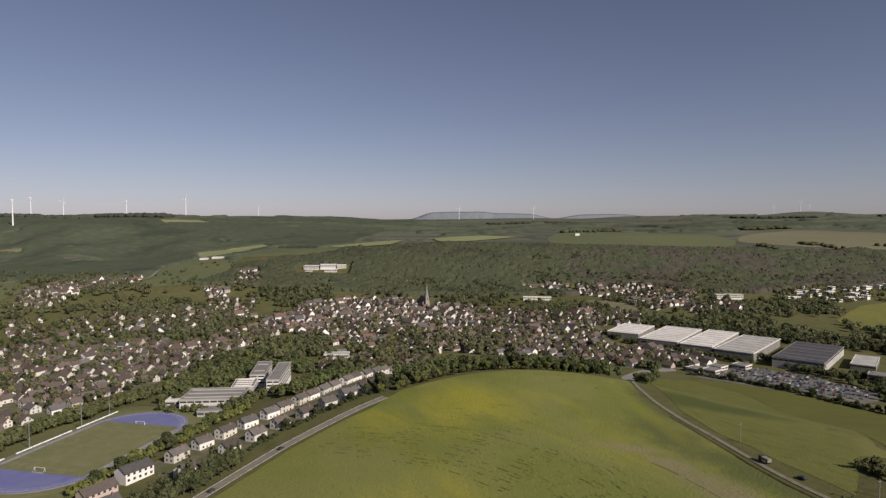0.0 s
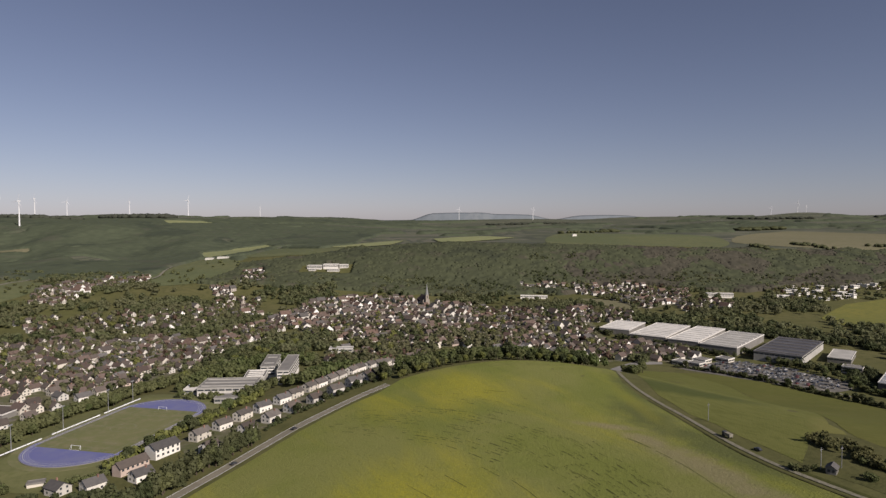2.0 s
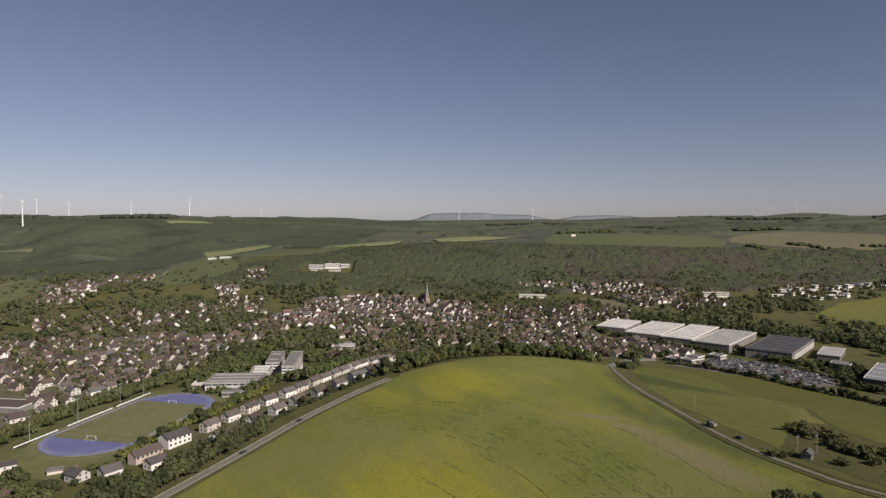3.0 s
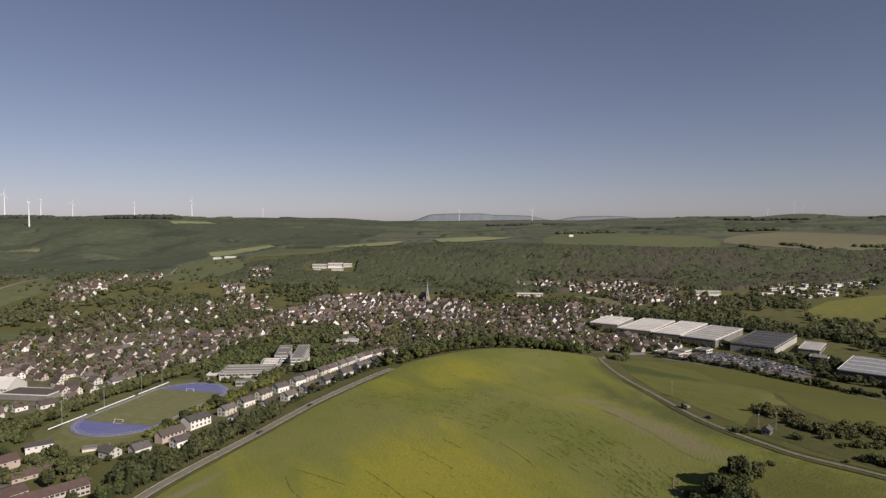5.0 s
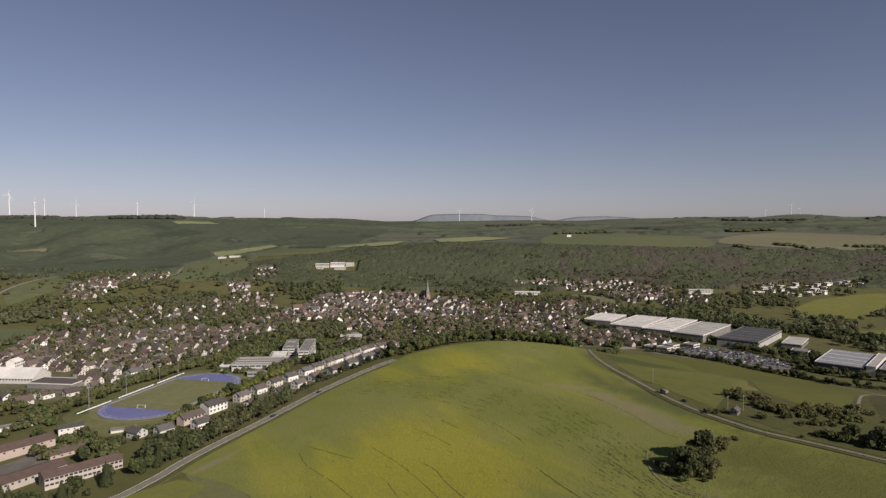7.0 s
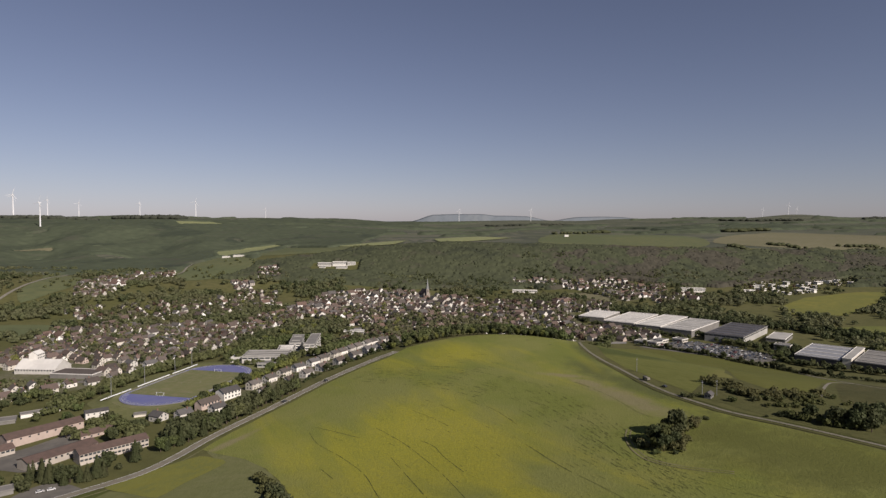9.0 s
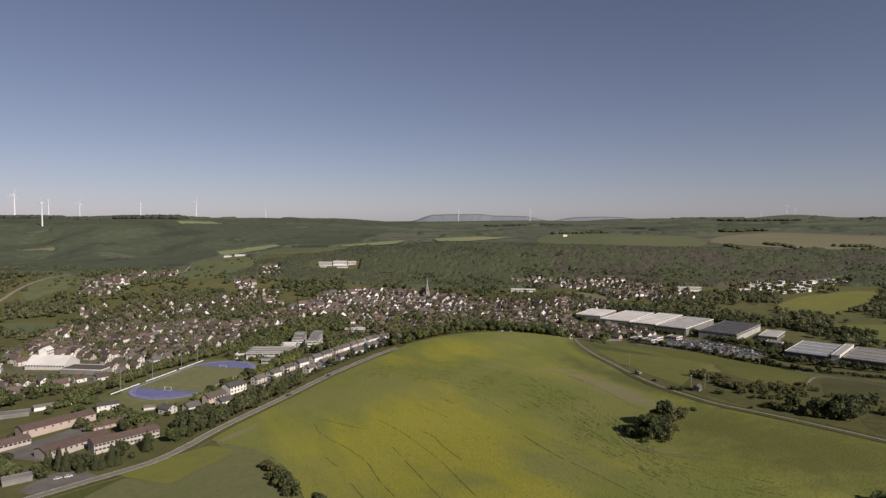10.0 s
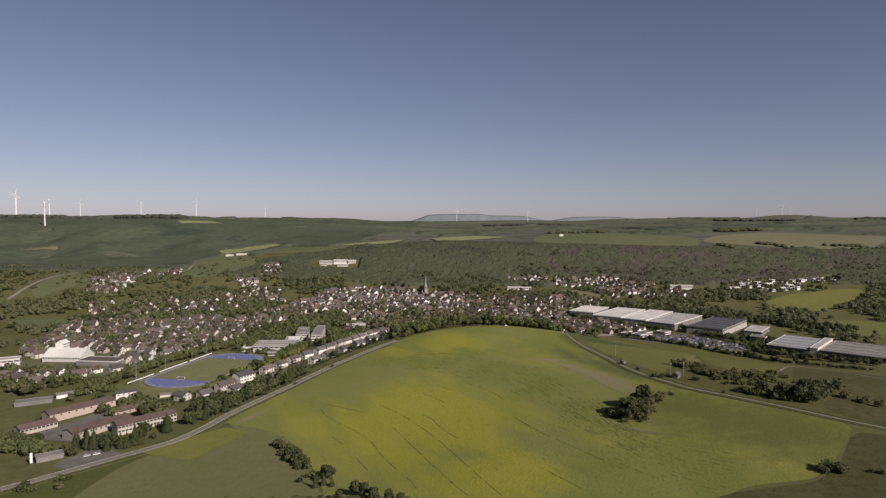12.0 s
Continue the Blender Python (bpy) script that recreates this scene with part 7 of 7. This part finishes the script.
# valley floor and outskirts: belts of trees outside the quarters
FACTORY_GROUND = [(215, 920), (280, 980), (430, 860), (500, 760), (560, 560), (600, 400), (360, 440), (255, 640), (205, 760)]
BARE_FIELD = [(270, 1228), (306, 1240), (350, 1192), (366, 1112), (331, 1092), (300, 1160)]
LONG_HALL = [(150, 1240), (152, 1282), (228, 1278), (224, 1222)]
FIELDS = [[(756, 1138), (913, 1223), (985, 1224), (948, 1163), (791, 992), (690, 915), (623, 914), (616, 982)], [(557, 766), (663, 807), (760, 780), (700, 700), (619, 642), (575, 679)],
          [(-632, 1225), (-646, 1340), (-668, 1502), (-652, 1640), (-570, 1640), (-490, 1520), (-478, 1400), (-500, 1320), (-560, 1262)], [(-807, 1032), (-840, 1147), (-900, 1272), (-749, 1162), (-732, 1045), (-751, 951)], [(-700, 805), (-609, 818), (-569, 765), (-600, 722)]]
x, y = scattered(GREEN, -1300, 1500, 560, 1380, 11.5)
ok = (np.abs(x) < 0.78 * (y + 260) + 40) & ~inside(x, y, FACTORY_GROUND)
for q in (TOWN_LEFT, TOWN_MID, GARDENS, VILLAGE, EAST_END, MILL_END, HAMLET_FOOT, MODERN, HILL_HOUSES, BARE_FIELD, LONG_HALL, *FIELDS):
    ok &= ~inside(x, y, q)
ok &= ~((x > -300) & (x < -40) & (y < 640)) & ~((x > -480) & (x < -330) & (y < 600)) & (y > 620 - 0.35 * np.abs(x - 100))
ok &= ~((x > -140) & (x < 290) & (y < 680)) & (near_line(x, y, ROAD_RIGHT) > 12) & (near_line(x, y, HILL_LANE) > 14)
ok &= waves(x, y, 60, 1.0) + GREEN.normal(0, 0.25, x.size) > np.where(x > 430, 0.06, np.where(x < -300, 0.12, -0.02))
n = int(ok.sum())
shade = waves(x[ok], y[ok], 40, 7.0) + GREEN.normal(0, 0.35, n) > 0.5
for use, leaf, label in ((~shade, "leaf_olive", "belts of green trees on the valley floor"), (shade, "leaf_dark", "dark trees in the belts on the valley floor")):
    m = int(use.sum())
    leaf_wood("valley_trees", x[ok][use], y[ok][use], GREEN.uniform(3.6, 7.2, m), GREEN.uniform(5, 12, m), leaf, label, GREEN, 52, clump=0.26)

# the wooded slope behind the town and the woods of the far hills
CLEARINGS = [[(-335, 1395), (-210, 1395), (-210, 1475), (-335, 1475)], [(-270, 1300), (-246, 1365), (-236, 1330), (-256, 1270)]]
HILL_FIELDS = [[(-803, 2062), (-780, 2336), (-684, 2409), (-617, 2316), (-600, 1902), (-612, 1690), (-664, 1704)], [(-341, 1853), (-250, 1972), (-130, 2010), (-150, 1760), (-266, 1740)], [(-1426, 3179), (-1275, 3328), (-1153, 3213), (-1304, 2961)], [(-560, 1640), (-541, 1737), (-552, 2073), (-354, 1784), (-285, 1890), (-262, 1600), (-375, 1600), (-475, 1610)], [(-1602, 2176), (-1475, 2217), (-1446, 2171), (-1562, 2119)]]


def on_slope(x, y):
    top = np.interp(x, [-520, -200, 0, 500, 900, 1900], [1490, 1625, 1640, 1600, 1625, 1690])
    ok = (np.abs(x) < 0.78 * (y + 260) + 40) & (y < top + 26 * waves(x, y, 48, 3)) & (y > 1296 + 12 * waves(x, y, 30, 2)) & (x > -520)
    for q in (VILLAGE, MODERN, HAMLET, *FIELDS, *CLEARINGS):
        ok &= ~inside(x, y, q)
    return ok


def on_hills(x, y):
    ok = (-x < 0.74 * (y + 240) + 60) & (waves(x, y, 150, 2.0) + 0.4 * waves(x, y, 45, 5.0) > -0.9)
    for q in (HAMLET, HILL_HOUSES, *FIELDS, *HILL_FIELDS):
        ok &= ~inside(x, y, q)
    return ok & ~((x > -680) & (y < 1340)) & ~((x > -520) & (y < 1640)) & ~((x > -660) & (x < -560) & (y > 1615) & (y < 1690))


def on_plateau(x, y):
    mask = waves(x, y * 2.6, 330, 5.0) + 0.35 * waves(x, y * 1.5, 120, 8.0)
    ridge = (x > -1150) & (x < -150) & (y > 3450) | (x > 1050) & (x < 1850) & (y > 2850) & (y < 3350)
    mask = np.where(ridge, waves(x, y * 2.0, 190, 3.0) + 0.85, mask)
    ok = (np.abs(x) < 0.74 * (y + 240) + 60) & (mask > 0.42) & ((x > -300) | (y > 3250))
    for q in ([(300, 1720), (735, 1660), (850, 1842), (918, 2140), (669, 2335), (422, 2297)], [(860, 1830), (965, 1690), (1297, 1690), (1727, 2211), (1681, 2359), (1430, 2620), (1043, 2194)], HILL_FIELDS[2]):
        ok &= ~inside(x, y, q)
    return ok


def budding(x, y, more=0.0):
    return (x > 230) & (waves(x, y * 1.4, 75, 9.0) + 0.3 * waves(x, y, 22, 4.0) > np.interp(x, [230, 420, 800, 1300], [0.5, -0.15, -0.05, 0.25]) + more)


canopy("slope_wood", (-520, 1900, 1280, 1740), 3.2, 7.5, (3.6, 6.5), (6, 10), lambda x, y: on_slope(x, y) & ~budding(x, y, 0.22), "canopy", "mixed green and brown wood on the steep slope behind the town", GREEN, 0.10)
canopy("bare_wood", (-520, 1900, 1280, 1740), 3.2, 7.5, (3.6, 6.5), (6, 10), lambda x, y: on_slope(x, y) & budding(x, y), "canopy_bare", "brown-grey budding wood on the steep slope", GREEN, 0.10)
canopy("hill_wood", (-2900, -280, 1250, 3300), 7, 13, (7, 10), (5, 8), on_hills, "canopy_far", "green woods over the far hillsides, dulled by painted haze", GREEN, 0.14)
# single crowns standing out of the slope wood
x, y = scattered(GREEN, -520, 1900, 1290, 1730, 9.0)
ok = on_slope(x, y) & (GREEN.uniform(size=x.size) < 0.62 + 0.3 * waves(x, y, 40, 6.0))
bare = budding(x, y, 0.11)
for use, leaf, label in ((ok & ~bare, "canopy", "green and brown crowns on the steep slope"), (ok & bare, "canopy_bare", "grey-brown budding crowns on the steep slope")):
    n = int(use.sum())
    wood("slope_trees", x[use], y[use], GREEN.uniform(3.8, 6.4, n), GREEN.uniform(8.6, 11.2, n), leaf, label, GREEN, level=1, uneven=0.15)
canopy("far_woods", (-3200, 3400, 2350, 4550), 16, 26, (14, 20), (8, 13), on_plateau, "canopy_far", "woods scattered over the far plateau, dulled by painted haze", GREEN)
# groups of dark firs standing out of the slope wood
for ax, ay, bx, by, wide, n in ((60, 1345, 125, 1345, 14, 40), (190, 1400, 330, 1400, 12, 46), (220, 1480, 250, 1500, 9, 14), (300, 1490, 330, 1500, 9, 16), (330, 1385, 640, 1380, 16, 90), (700, 1390, 900, 1420, 16, 40), (-30, 1330, 40, 1325, 8, 24), (-56, 1368, -10, 1372, 12, 44), (1080, 1450, 1300, 1480, 26, 90)):
    t = GREEN.uniform(size=n)
    x, y = ax + (bx - ax) * t + GREEN.normal(0, wide, n), ay + (by - ay) * t + GREEN.normal(0, wide, n)
    leaf_wood("dark_wood", x, y, GREEN.uniform(3.0, 4.6, n), GREEN.uniform(9, 14, n), "leaf_dark", "dark conifers standing out of the slope wood", GREEN, 40)

# clumps and wood edges on the plateau
cx, cy = [], []
for ax, ay, bx, by, wide, n in ((852, 1712, 874, 1608, 7, 26), (1019, 1781, 1048, 1620, 9, 34), (1045, 1612, 1109, 1569, 8, 22), (1203, 1738, 1310, 1754, 8, 30), (-250, 1655, -215, 1675, 10, 14), (429, 2336, 587, 2396, 10, 34), (609, 2452, 700, 2560, 12, 30), (1311, 2750, 1485, 2751, 12, 60), (1120, 1580, 1400, 1700, 30, 90)):
    t = GREEN.uniform(size=n)
    cx.append(ax + (bx - ax) * t + GREEN.normal(0, wide, n))
    cy.append(ay + (by - ay) * t + GREEN.normal(0, wide, n))
x, y = np.concatenate(cx), np.concatenate(cy)
wood("plateau_copses", x, y, np.where(y > 2500, 18.0, 6.5) * GREEN.uniform(0.8, 1.4, x.size), np.where(y > 2500, 13.0, 8.0) * GREEN.uniform(0.8, 1.2, x.size), "leaf_dark", "dark hedges and copses on the plateau", GREEN)

# single trees and hedges on the hillside pastures
x, y = scattered(GREEN, -920, -350, 940, 1620, 16)
ok = np.zeros(x.shape, bool)
for q in FIELDS[2:4]:
    ok |= inside(x, y, q)
ok &= near_line(x, y, HILL_LANE) > 14
ok &= waves(x, y, 38, 3.3) + GREEN.normal(0, 0.25, x.size) > 0.42
n = int(ok.sum())
leaf_wood("pasture_trees", x[ok], y[ok], GREEN.uniform(2.2, 4.2, n), GREEN.uniform(4, 8, n), "leaf", "loose green trees on the hillside pasture", GREEN)

# dark woods along the skyline
for ax, ay, bx, by, wide, n, tall in ((-1860, 3440, -1500, 3420, 40, 170, 30), (-2300, 3050, -1800, 3080, 40, 170, 24), (-1000, 4120, -560, 4200, 50, 120, 14), (-560, 4210, -200, 4260, 50, 90, 12), (330, 4320, 900, 4300, 40, 120, 9), (1922, 4110, 2362, 4100, 50, 130, 16), (3015, 4330, 3200, 4330, 40, 60, 18)):
    t = GREEN.uniform(size=n)
    x, y = ax + (bx - ax) * t + GREEN.normal(0, wide * 0.5, n), ay + (by - ay) * t + GREEN.normal(0, wide * 0.5, n)
    wood("skyline_wood", x, y, GREEN.uniform(20, 32, n), 0.85 * tall * GREEN.uniform(0.8, 1.15, n), "canopy_dusk", "dark wood along the skyline", GREEN, level=1, uneven=0.12)
